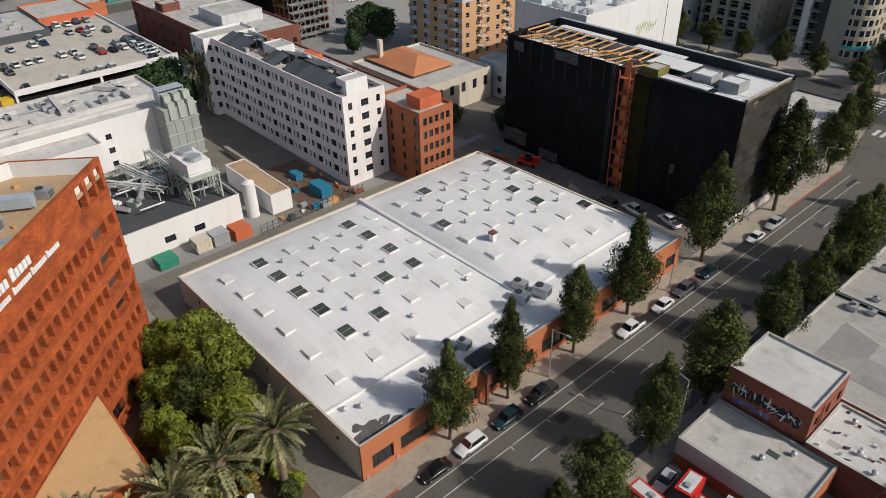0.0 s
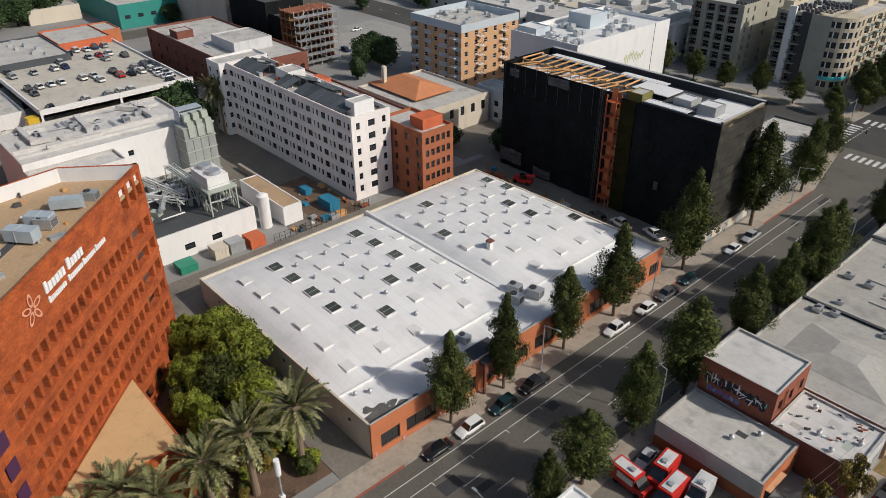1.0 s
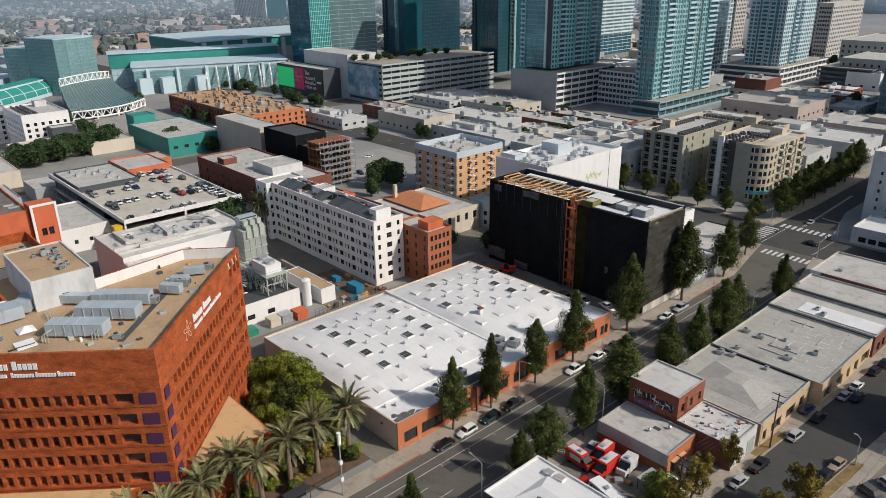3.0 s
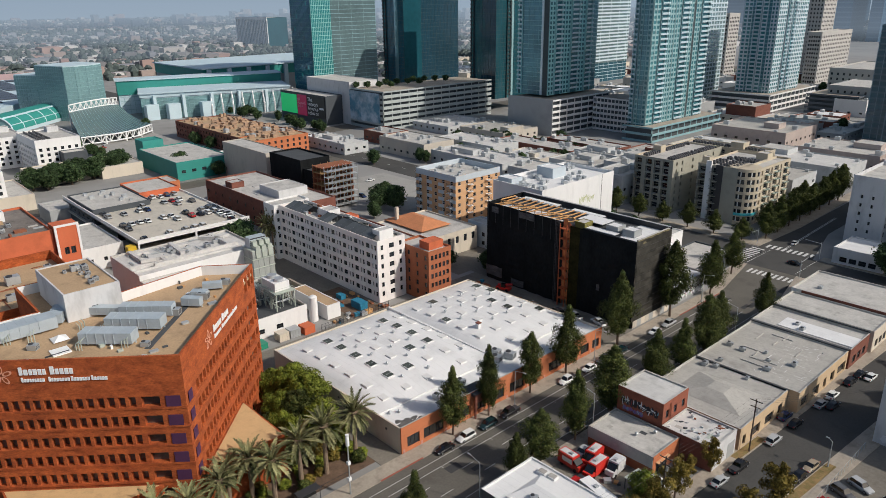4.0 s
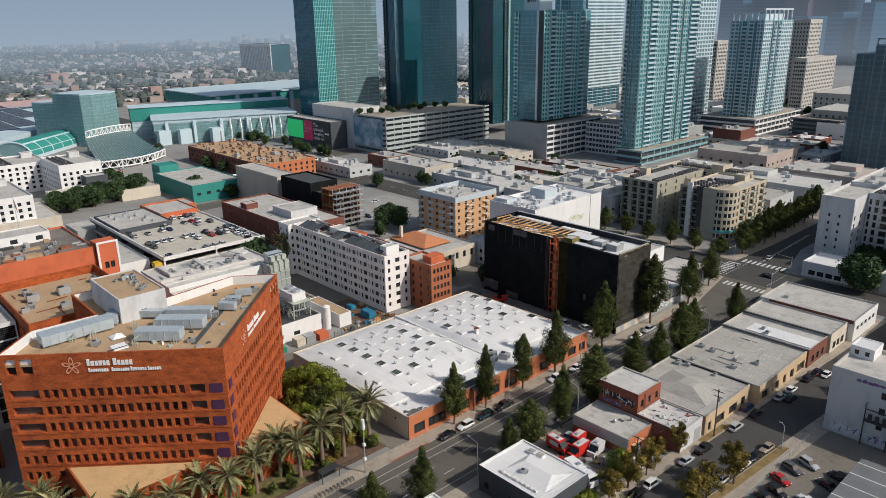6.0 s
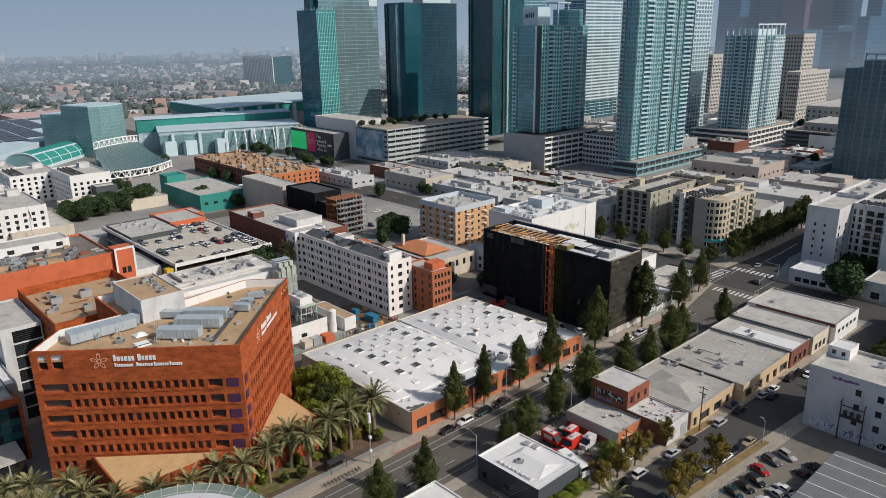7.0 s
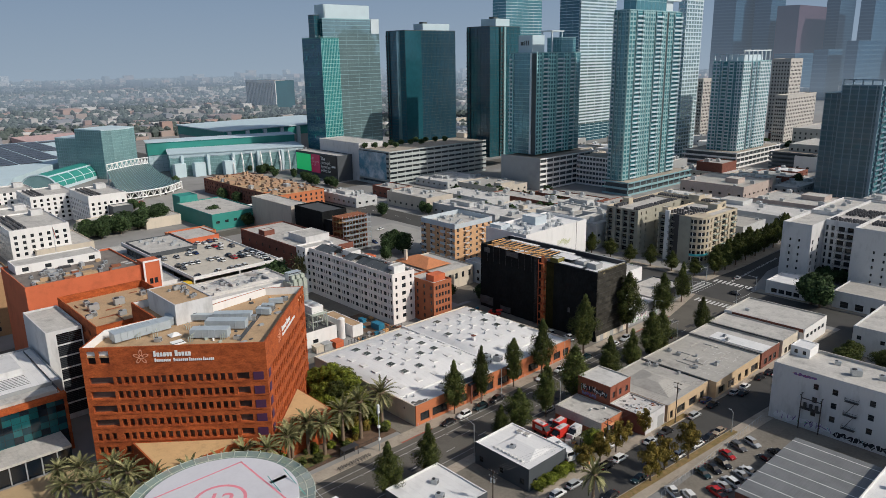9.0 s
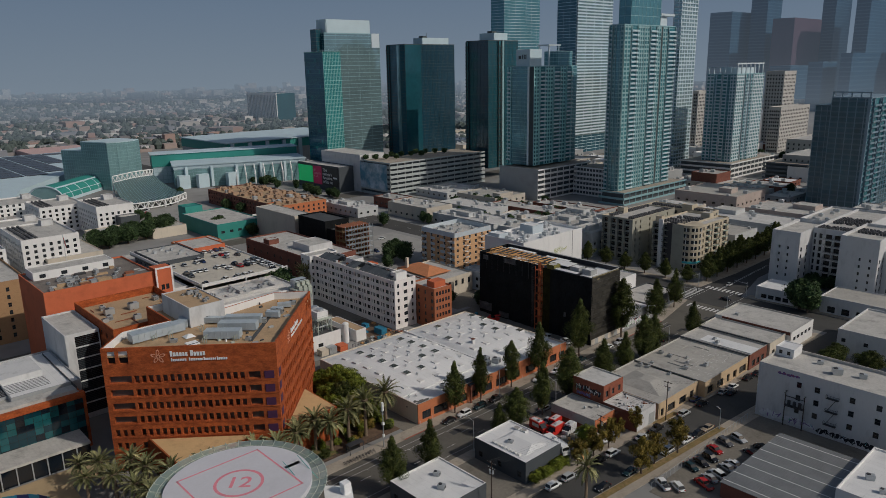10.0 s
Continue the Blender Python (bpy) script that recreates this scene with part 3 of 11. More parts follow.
DARKSKY = {(0, 1), (1, 1), (2, 1), (3, 1), (4, 1), (4, 2), (3, 3), (2, 4), (1, 4), (0, 4), (3, 4)}
proto = {}
for kind_on in (True, False):
    gl = skylight(kind_on)
    proto[kind_on] = (gl[0].mesh("skylight_kerb", ROOF_WHITE), gl[1].mesh("skylight_pane", SKY_GLASS if kind_on else SKY_WHITE))
XS = [-43.1, -37.1, -30.9, -24.7, -18.2]


def put_skylight(x, y, on, dz=0.0, yaw=0.0):
    e = part("skylight", proto[on][0], (), wh, "glazed roof light with bars" if on else "roof light painted over white")
    e.matrix_local = pose(x, y, bow_z(x, y) + 0.02 + dz, 0, 0, yaw)
    part("pane", proto[on][1], (), e)


for ci, x in enumerate(XS):
    for ri, y in enumerate((5.0, 11.1, 17.2, 23.3, 29.2, 34.3)):
        put_skylight(x, y, (ci, ri) in DARKSKY)
    for ri, y in enumerate((41.5, 47.5, 53.5, 59.5, 65.5)):
        put_skylight(x, y, (ci, ri) in {(0, 1), (0, 4), (1, 4), (2, 0), (3, 3), (2, 3), (4, 4)})
for y in (5, 11.5, 18, 29, 47, 54, 60, 66):
    put_skylight(-12.3, y, False, -0.12)


def turbine_vent():
    g = Geo()
    g.cone((0, 0, -0.3), (0, 0, 0.35), 0.2, 0.2, 10)
    g.cone((0, 0, 0.35), (0, 0, 0.6), 0.34, 0.38, 12)
    g.cone((0, 0, 0.6), (0, 0, 0.85), 0.38, 0.12, 12)
    return g.mesh("roof_vent", METAL)


VENT = turbine_vent()


def roof_vent(x, y, z, group="roof vents", label="galvanised turbine vent on the white roof"):
    o = new("roof_vent", VENT)
    o.matrix_world = pose(x, y, z)
    return tagged(o, label, "roof vent", group)


for ci, x in enumerate(XS[:-1]):
    for y in (14.0, 20.2, 26.0, 44.5, 50.6, 56.4, 62.5):
        roof_vent(x + 2.6, y, bow_z(x + 2.6, y))
for x, y in ((-15.5, 13.2), (-14.6, 20.5), (-7, 2.6), (-6, 4.5), (-16, 33)):
    roof_vent(x, y, bow_z(x, y) if x < -8.2 else 5.55)


def rooftop_unit(w=1.6, d=1.2, h=1.1, mt=None):
    e = thing("rooftop_unit", "grey air-handling unit on a flat roof", "air conditioner", "rooftop units")
    g = Geo().box(-w / 2, -d / 2, 0.15, w / 2, d / 2, h)
    g.box(-w / 2 + 0.1, -d / 2 + 0.1, 0, w / 2 - 0.1, d / 2 - 0.1, 0.15)
    part("casing", g, mt or METAL, e)
    part("fan_guard", Geo().cone((-w * 0.2, 0, h), (-w * 0.2, 0, h + 0.12), d * 0.35, d * 0.33, 12), STEEL_DARK, e, "round dark fan guard")
    g = Geo()
    for k in range(5):
        g.box(w / 2, -d * 0.4, 0.3 + k * h * 0.13, w / 2 + 0.03, d * 0.4, 0.3 + k * h * 0.13 + 0.06)
    part("louvre", g, STEEL_DARK, e)
    return e


UNIT = rooftop_unit()
UNIT.matrix_world = pose(-4.5, 29.5, 5.55, 0, 0, 12)


FAR_UNITS = Geo()


def unit_at(x, y, z, rz=0, s=1.0, label=""):
    """A copy of the roof unit; far off ones are joined into one mesh."""
    if y > 112 or x < -142:
        w, d = (0.8 * s, 0.6 * s) if rz == 0 else (0.6 * s, 0.8 * s)
        FAR_UNITS.box(x - w, y - d, z, x + w, y + d, z + 1.1 * s)
        FAR_UNITS.cone((x, y, z + 1.1 * s), (x, y, z + 1.2 * s), 0.45 * s, 0.4 * s, 8)
        return None
    o = copy_thing(UNIT, pose(x, y, z, 0, 0, rz) @ Matrix.Scale(s, 4))
    if label:
        o["label"] = label
    return o


for x, y, s in ((-6.5, 20.5, 1.3), (-4.4, 14.2, 1.2), (-7.4, 36.6, 1.5), (-6.2, 40.2, 1.6), (-9.5, 38.6, 1.4), (-5.5, 22.6, 1.2)):
    unit_at(x, y, 5.55 if x > -8 else bow_z(x, y), 8 * s, s)
ch = thing("roof_chimney", "small white chimney with a red cap on the white roof", "chimney", at=(-21, 44, bow_z(-21, 44)))
part("stack", Geo().box(-0.45, -0.45, -0.3, 0.45, 0.45, 1.5), WHITE_WALL, ch)
part("cap", Geo().prism([(-0.6, -0.6), (0.6, -0.6), (0.6, 0.6), (-0.6, 0.6)], 1.5, 1.75), BRICK_RED, ch, "dark red cap")
rng = random.Random(17)
WEAR = mat("weathered_roof_felt", (0.12, 0.115, 0.11), 0.95, 0.3, 0.8, 0.2, 4.0)
for k, (x, y, r) in enumerate(((-1.6, 2.2, 1.3), (-2.6, 3.6, 1.1), (-1.2, 4.4, 1.2), (-1.0, 6.6, 1.0), (-3.4, 2.0, 0.9), (-2.4, 5.6, 0.7), (-0.9, 9.0, 0.7))):
    pts = [(x + r * rng.uniform(0.55, 1.1) * math.cos(2 * math.pi * j / 11), y + r * rng.uniform(0.7, 1.5) * math.sin(2 * math.pi * j / 11)) for j in range(11)]
    solo("roof_patch", Geo().prism([(min(-0.45, max(-7.9, px)), max(0.5, py)) for px, py in pts], 5.545, 5.556 + 0.002 * k), WEAR, "dark weathered patch at the roof's front corner", "roof patch", "roof patches")
solo("skylight_well", Geo().box(-3.6, 12.8, 5.5, -1.0, 16.8, 5.62), ROOF_DARK, "dark slab laid for a sunken roof well", "roof patch")
cn = thing("roof_canopy", "dark gabled entrance canopy at the warehouse front", "canopy", at=(0, 0, 0))
part("top", Geo().prism([(-3.2, 20.5), (1.2, 20.5), (1.2, 25.5), (-3.2, 25.5)], 5.6, 6.3), ROOF_DARK, cn)
part("fascia", Geo().box(1.2, 20.5, 4.2, 1.4, 25.5, 6.1), BRICK_RED, cn)
part("post", Geo().box(0.9, 20.6, 0.15, 1.25, 20.95, 5.6), BRICK_RED, cn)
part("post", Geo().box(0.9, 25.05, 0.15, 1.25, 25.4, 5.6), BRICK_RED, cn)

# ---- apartment block and its brick neighbours ----
PINK_WHITE = mat("pinkish_white_plaster", (0.8, 0.75, 0.72), 0.85, 0.04, 0.1, 0.03, 2.0, stain=0.15, sscale=0.35, stretch=(1, 1, 0.35))
APT = (-123.5, 45.3, -65.8, 56.2)
APT_S = []
for _k in range(9):
    APT_S += [(1.4 + 6.3 * _k, 3.3 + 6.3 * _k), (4.3 + 6.3 * _k, 4.85 + 6.3 * _k), (5.7 + 6.3 * _k, 6.6 + 6.3 * _k)]
apt = building("apartment_block", "six-storey white plaster apartment block with dark solar panels on its roof", APT, 19.5, PINK_WHITE, ROOF_PALE, 0.9,
               {"S": (APT_S, 6, 1.05, 1.55, 2.0, 3.05), "E": ([(1.3, 2.3), (4.6, 6.5), (8.6, 9.6)], 6, 1.1, 1.55, 2.0, 3.05)}, "white plaster wall with sash windows", STEEL_DARK)
rng = random.Random(11)
PANEL = mat("slate_roof_panel", (0.09, 0.1, 0.105), 0.5, 0.2, 0.5, 0.1, 3.0, rnd=0.3)
for k in range(17):
    px = -119 + k * 3.02
    if k in (4, 5, 6, 9):
        continue
    o = solo("roof_panel", Geo().face([(-1.5, -2.1, 0.0), (1.5, -2.1, 0.0), (1.5, 2.1, 1.5), (-1.5, 2.1, 1.5)]).box(-1.5, 1.9, -0.6, 1.5, 2.0, 1.49).box(-1.5, -2.1, -0.6, 1.5, -2.0, 0.0), PANEL, "tilted dark panels on the apartment roof", "roof panel", "apartment roof panels")
    o.matrix_world = pose(px, 48.1, 20.35)
    if k not in (1, 2, 12, 13):
        o = copy_thing(o, pose(px + 1.0, 53.0, 20.2, 0, 0, 180))
pent = building("stair_penthouse", "white plaster stair penthouse on the apartment roof", (-71.5, 48, -68, 53.5), 22.4, WHITE_WALL, ROOF_PALE, 0.2, ground=19.5, category="penthouse")
building("stair_penthouse", "white plaster lift house on the apartment roof", (-105, 50, -99, 55), 22.0, WHITE_WALL, ROOF_PALE, 0.2, ground=19.5, category="penthouse")
building("apartment_wing", "white plaster end wing of the apartment block", (-131, 43.2, -123.6, 58), 19.9, WHITE_WALL, ROOF_PALE, 0.6, {"E": (2, 6, 1.0, 1.4, 2.0, 3.05), "S": (2, 6, 1.0, 1.4, 2.0, 3.05)}, frame_mat=STEEL_DARK)
building("brick_apartment_house", "five-storey brown-orange brick apartment house with a flat roof", (-70, 56.6, -55, 66.0), 16.2, BRICK_BROWN, ROOF_PALE, 0.7,
         {"S": (4, 5, 1.0, 1.6, 1.8, 3.0), "E": (5, 5, 1.0, 1.6, 1.8, 3.0)}, frame_mat=STEEL_DARK)
building("brick_apartment_house", "long brick rear wing with a pale roof", (-118, 58, -70.2, 66.0), 15.5, BRICK_RED, ROOF_PALE, 0.5, {"N": (8, 5, 1.0, 1.5, 1.8, 3.0)}, frame_mat=STEEL_DARK)
building("stair_penthouse", "orange painted lift house on the brick roof", (-62, 59, -57.5, 65), 18.6, ORANGE_PAINT, ORANGE_PAINT, 0.1, ground=16.2, category="penthouse")
building("stair_penthouse", "orange painted stair house on a far roof", (-100, 57, -95, 60), 19.5, ORANGE_PAINT, ORANGE_PAINT, 0.1, ground=15.5, category="penthouse")

for k in range(26):
    x, y = rng.uniform(-112, -72), rng.uniform(46.4, 55.2)
    s2 = rng.uniform(0.3, 1.1)
    solo("roof_junk", Geo().box(x, y, 19.5, x + s2 * rng.uniform(0.6, 2.2), y + s2, 19.5 + s2 * rng.uniform(0.5, 1.5)), rng.choice((RUST, WHITE_WALL, METAL, WOOD, BRICK_RED, ROOF_DARK)), "odd fittings and boxes on the apartment roof", "junk", "apartment roof junk")

# mission-style house with clay roof
ms = building("mission_house", "cream mission-style building with arched windows", (-112, 80, -82, 105), 8.2, CREAM_WALL, ROOF_PALE, 0.6, {"E": (6, 1, 1.5, 2.6, 4.2, 3.5), "S": (8, 2, 1.2, 1.8, 1.2, 3.6)}, frame_mat=STEEL_DARK)
g = Geo()
hx0, hx1, hy0, hy1 = -112.6, -90, 84, 99
g.face([(hx0, hy0, 8.9), (hx1, hy0, 8.9), (hx1 - 7, (hy0 + hy1) / 2, 11.6), (hx0 + 7, (hy0 + hy1) / 2, 11.6)])
g.face([(hx1, hy0, 8.9), (hx1, hy1, 8.9), (hx1 - 7, (hy0 + hy1) / 2, 11.6)])
g.face([(hx1, hy1, 8.9), (hx0, hy1, 8.9), (hx0 + 7, (hy0 + hy1) / 2, 11.6), (hx1 - 7, (hy0 + hy1) / 2, 11.6)])
g.face([(hx0, hy1, 8.9), (hx0, hy0, 8.9), (hx0 + 7, (hy0 + hy1) / 2, 11.6)])
o = solo("tile_roof", g, ROOF_ORANGE, "orange clay tile hipped roof", "roof")
chm = solo("chimney", Geo().box(-108, 86, 9, -106.8, 87.2, 14.5), CREAM_WALL, "tall cream chimney beside the tile roof", "chimney")
building("shop_house", "pale blue low building beside the black site", (-88, 106, -66, 113), 9.0, PALEBLUE_WALL, ROOF_PALE, 0.6, {"E": (4, 2, 1.6, 1.6, 1.2, 3.4), "S": (4, 2, 1.6, 1.6, 1.2, 3.4)}, frame_mat=STEEL_DARK)

# ---- building wrapped in black netting ----
site = thing("building_site", "six-storey building under construction wrapped in black scaffold netting", "building site", at=(-31, 95, 0))
bx0, bx1, by0, by1, bh = -58.5, -1.2, 86.0, 104.0, 26.5
g = Geo()
rng = random.Random(5)
def net_side(g, a, b, z1, m=0, nx=60, nz=22, amp=0.35):
    a, b = Vector((*a, 0)), Vector((*b, 0))
    d = (b - a).normalized()
    nr = Vector((d.y, -d.x, 0))
    i0 = len(g.v)
    for i in range(nx + 1):
        for j in range(nz + 1):
            p = a + (b - a) * i / nx
            w = amp * noise.noise(Vector((p.x * 0.35, p.y * 0.35, j * 0.9))) * min(1, i, nx - i) + (0.05 if j % 4 == 0 else 0)
            q = p + nr * w
            g.v.append((q.x - (-31), q.y - 95, z1 * j / nz))
    for i in range(nx):
        for j in range(nz):
            k = i0 + i * (nz + 1) + j
            g.f.append((k, k + nz + 1, k + nz + 2, k + 1))
            g.m.append(m)
net_side(g, (bx0, by0), (-26.6, by0), bh, nx=70)
net_side(g, (-24.2, by0), (bx1, by0), bh - 0.6, nx=60)
part("netting", g, NET, site, "black debris netting")
g = Geo()
net_side(g, (bx1, by0), (bx1, by1), bh - 0.4, nx=40, amp=0.6)
part("netting", g, NET_OPEN, site, "see-through brownish black netting at the end")
g = Geo()
net_side(g, (bx1, by1), (bx0, by1), bh)
net_side(g, (bx0, by1), (bx0, by0), bh)
part("netting", g, NET, site, "black debris netting")
def loc(x0, y0, z0, x1, y1, z1):
    return (x0 + 31, y0 - 95, z0, x1 + 31, y1 - 95, z1)
for k in range(1, 8):
    part("floor_slab", Geo().box(*loc(bx0 + 0.6, by0 + 0.7, (k * 3.4 if k < 7 else 25.0) - 0.3, bx1 - 0.6, by1 - 0.6, k * 3.4 if k < 7 else 25.0)), CONCRETE if k < 7 else ROOF_DARK, site)
for x in range(-58, -1, 3):
    part("stud", Geo().box(*loc(x, by0 + 0.5, 0, x + 0.25, by0 + 0.75, bh - 1)), WOOD, site)
    part("stud", Geo().box(*loc(x, by1 - 0.9, 0, x + 0.25, by1 - 0.65, bh - 2)), WOOD, site)
part("parapet", Geo().box(*loc(-58, 103.2, 23.8, -1.5, 103.8, 26.7)).box(*loc(-20, 86.6, 23.8, -1.6, 86.9, 26.0)), STEEL_DARK, site, "dark felted parapet")
part("parapet_cap", Geo().box(*loc(-58, 103.05, 26.7, -1.5, 103.95, 26.8)), GREY_WALL, site)
part("parapet_cap", Geo().box(*loc(-1.95, 86.9, 26.4, -1.4, 103.0, 26.5)), ROOF_PALE, site, "pale end capping")
part("end_parapet", Geo().box(*loc(-1.9, 86.9, 23.8, -1.5, 103.2, 26.4)), mat("olive_sheathing", (0.2, 0.17, 0.09), 0.9), site)
rng = random.Random(6)
for k in range(13):
    x = -57.5 + k * 2.5
    part("roof_beam", Geo().beam((x + 31, by0 + 5.5 - 95, 26.3), (x + 31 + rng.uniform(-0.4, 0.6), by0 + rng.uniform(10.5, 13) - 95, 26.4), 0.34), WOOD, site, "raw timber roof beam")
    part("post", Geo().box(*loc(x, by0 + 5.4, 25.0, x + 0.2, by0 + 5.6, 26.3)), WOOD, site)
part("rim_beam", Geo().box(*loc(-57.5, by0 + 5.4, 26.0, -26.6, by0 + 5.7, 26.3)), WOOD, site)
part("rim_beam", Geo().box(*loc(-57.5, by0 + 12.0, 26.0, -24.6, by0 + 12.2, 26.3)), SIGN_WHITE, site, "white painted edge rail")
for k in range(11):
    x = -56.5 + k * 2.9
    part("roof_beam", Geo().beam((x + 31, by0 + 0.9 - 95, 25.9 + 0.2 * (k % 2)), (x + 31 + rng.uniform(1.0, 4.0), by0 + rng.uniform(4, 9) - 95, 26.2), 0.3), WOOD, site, "raw timber roof beam")
    part("post", Geo().box(*loc(x, by0 + 1.0, 23.8, x + 0.2, by0 + 1.2, 26.0)), STEEL_DARK, site)
part("rim_beam", Geo().box(*loc(-57.5, by0 + 0.9, 25.5, -26.6, by0 + 1.15, 25.9)), WOOD, site)
for x0, y0, x1, y1, z in ((-55, 88, -48, 92, 25.0), (-45, 89, -38, 95, 24.9), (-37, 87.6, -30, 90, 25.2), (-20, 88, -10, 90.5, 25.6), (-11, 96, -2.2, 103.0, 25.02), (-9, 87.6, -2.2, 95.9, 25.03), (-34, 99, -22, 101, 26.0), (-55, 99.5, -40, 101.4, 25.9), (-26, 92, -17, 98, 26.3)):
    part("roof_sheet", Geo().box(*loc(x0, y0, z, x1, y1, z + 0.15)), ROOF_WHITE, site)
for z in range(1, 13):
    part("scaffold_rail", Geo().box(*loc(bx1 + 0.25, by0, z * 2.0, bx1 + 0.32, by1, z * 2.0 + 0.07)), STEEL_DARK, site)
building("stair_penthouse", "unfinished sheathed stair house on the site roof", (-24, 88, -20.5, 92), 26.8, mat("yellow_sheathing", (0.2, 0.18, 0.05), 0.9), ROOF_PALE, 0.1, ground=25.0, category="penthouse")
for x in (-15, -9.5):
    building("roof_box", "grey plastered shaft head on the site roof", (x, 91, x + 4, 95), 27.0, GREY_WALL, ROOF_WHITE, 0.15, ground=25.0, category="shaft")
g = Geo()
net_side(g, (-24.0, by0 - 0.25), (-20.4, by0 - 0.25), bh - 0.5, nx=10, amp=0.25)
g.v = [(x, y, z) for x, y, z in g.v]
part("yellow_netting", g, mat("olive_yellow_netting", (0.024, 0.022, 0.007), 0.95, 0.4, 0.4, 0.3, 1.5, spec=0.1), site, "dull olive-yellow netting beside the hoist")
CLOTH = mat("grey_dust_sheet", (0.09, 0.09, 0.092), 0.9, 0.3, 0.4, 0.2, 2.0)
for x0, x1, z0, z1 in ((-58.3, -51.0, 1.5, 5.0), (-47, -41.5, 0.6, 3.0), (-13.4, -12.4, 8.6, 10.4), (-56, -53, 23.6, 25.6), (-44, -38, 24.2, 26.3)):
    g = Geo()
    net_side(g, (x0, by0 - 0.5), (x1, by0 - 0.5), z1 - z0, nx=10, nz=6, amp=0.5)
    g.v = [(x, y, z + z0) for x, y, z in g.v]
    part("dust_sheet", g, CLOTH, site, "grey dust sheet tied to the scaffold")
for k in range(10):
    part("scaffold_pole", Geo().box(*loc(-57.8 + 3.3 * k, by0 - 0.3, 20, -57.73 + 3.3 * k, by0 - 0.23, bh + 1.0 + 0.3 * (k % 3))), STEEL_DARK, site)
for k in range(4):
    part("guard_rail", Geo().box(*loc(-20 + 4.6 * k, 87.2, 26.8, -15.6 + 4.6 * k, 87.26, 26.86)), METAL, site)
# hoist mast and tower in the gap
RUST_RED = mat("red_orange_steel", (0.42, 0.1, 0.035), 0.7, 0.15, 0.6)
hz = thing("hoist_tower", "orange-brown open construction hoist tower with platforms", "hoist", at=(-25.4, 85.2, 0))
g = Geo()
for dx in (-1.2, 1.2):
    for dy in (-0.9, 0.9):
        g.box(dx - 0.12, dy - 0.12, 0, dx + 0.12, dy + 0.12, 26.4)
part("frame", g, RUST_RED, hz)
FORM = mat("orange_formwork", (0.5, 0.17, 0.06), 0.85, 0.15, 0.6, 0.1, 4.0, rnd=0.15)
for k in range(8):
    part("platform", Geo().box(-1.3, -1.0, 2.4 + k * 3.2, 1.3, 1.0, 2.6 + k * 3.2), RUST_RED, hz)
for k in range(8):
    part("panel", Geo().box(-1.25, 0.86, 2.7 + k * 3.2, 0.2, 0.95, 5.2 + k * 3.2), FORM, hz)
    part("panel", Geo().box(0.25, 0.7, 2.7 + k * 3.2, 1.25, 0.8, 4.4 + k * 3.2), RUST if k % 3 else FORM, hz)
ms2 = thing("hoist_mast", "slim steel lattice mast beside the hoist", "mast", at=(-28.4, 84.9, 0))
g = Geo()
for dx, dy in ((-0.3, -0.3), (0.3, -0.3), (0.3, 0.3), (-0.3, 0.3)):
    g.box(dx - 0.04, dy - 0.04, 0, dx + 0.04, dy + 0.04, 27)
for k in range(27):
    g.beam((-0.3, -0.3, k), (0.3, -0.3, k + 1), 0.05)
    g.beam((0.3, 0.3, k), (-0.3, 0.3, k + 1), 0.05)
part("lattice", g, STEEL_DARK, ms2)

# ---- row of workshops across the avenue ----
building("workshop", "low grey-roofed brick workshop with an orange brick end", (24.5, 31.2, 40, 41.0), 4.4, BRICK_BROWN, ROOF_PALE, 0.4, {"E": (2, 1, 1.6, 1.6, 0.8, 3)}, trim=ROOF_GREY, frame_mat=STEEL_DARK)
building("brick_house", "two-storey brick building with painted lettering on its side wall", (24.5, 41.4, 35.6, 51.4), 10.0, BRICK_DULL, ROOF_STAINED, 0.4, {"E": (3, 1, 1.2, 1.9, 6.4, 3.2)}, frame_mat=STEEL_DARK, trim=ROOF_PALE)
building("workshop", "low brick workshop with a stained white roof", (35.8, 41.0, 47.2, 51.0), 5.3, BRICK_RED, ROOF_STAINED, 0.35, {"E": (2, 1, 2.0, 2.2, 1.2, 3)}, trim=ROOF_PALE, frame_mat=STEEL_DARK)
building("workshop", "tan-fronted workshop with garage doors and a grey roof", (24.6, 52.0, 47.6, 74.9), 4.9, TAN_WALL, ROOF_GREY, 0.4, {"E": ([(1.5, 3.0), (5.2, 9.6), (12.0, 16.2), (18.4, 20.6)], 1, 2.6, 2.5, 0.5, 3)}, trim=ROOF_PALE, frame_mat=STEEL_DARK, depth=0.4)
building("workshop", "broad tan workshop with garage doors, a grey roof and pipes", (24.8, 75.2, 50.0, 104.6), 5.0, TAN_WALL, ROOF_GREY, 0.4, {"E": ([(1.8, 5.8), (8.0, 12.0), (14.6, 16.4), (19.0, 21.4), (23.4, 28.6)], 1, 2.6, 2.7, 0.4, 3)}, trim=ROOF_PALE, frame_mat=STEEL_DARK, depth=0.5)
building("workshop", "workshop with a red painted front and a white roof", (24.6, 105.0, 50.4, 118.5), 5.2, BRICK_RED, ROOF_PALE, 0.5, {"E": (3, 1, 2.2, 2.2, 0.8, 3)}, trim=ROOF_PALE, frame_mat=STEEL_DARK)
building("workshop", "cream-fronted workshop with a white roof", (24.6, 118.9, 51.2, 131.8), 5.8, CREAM_WALL, ROOF_PALE, 0.5, {"E": (3, 1, 2.2, 2.2, 0.8, 3)}, trim=ROOF_PALE, frame_mat=STEEL_DARK)
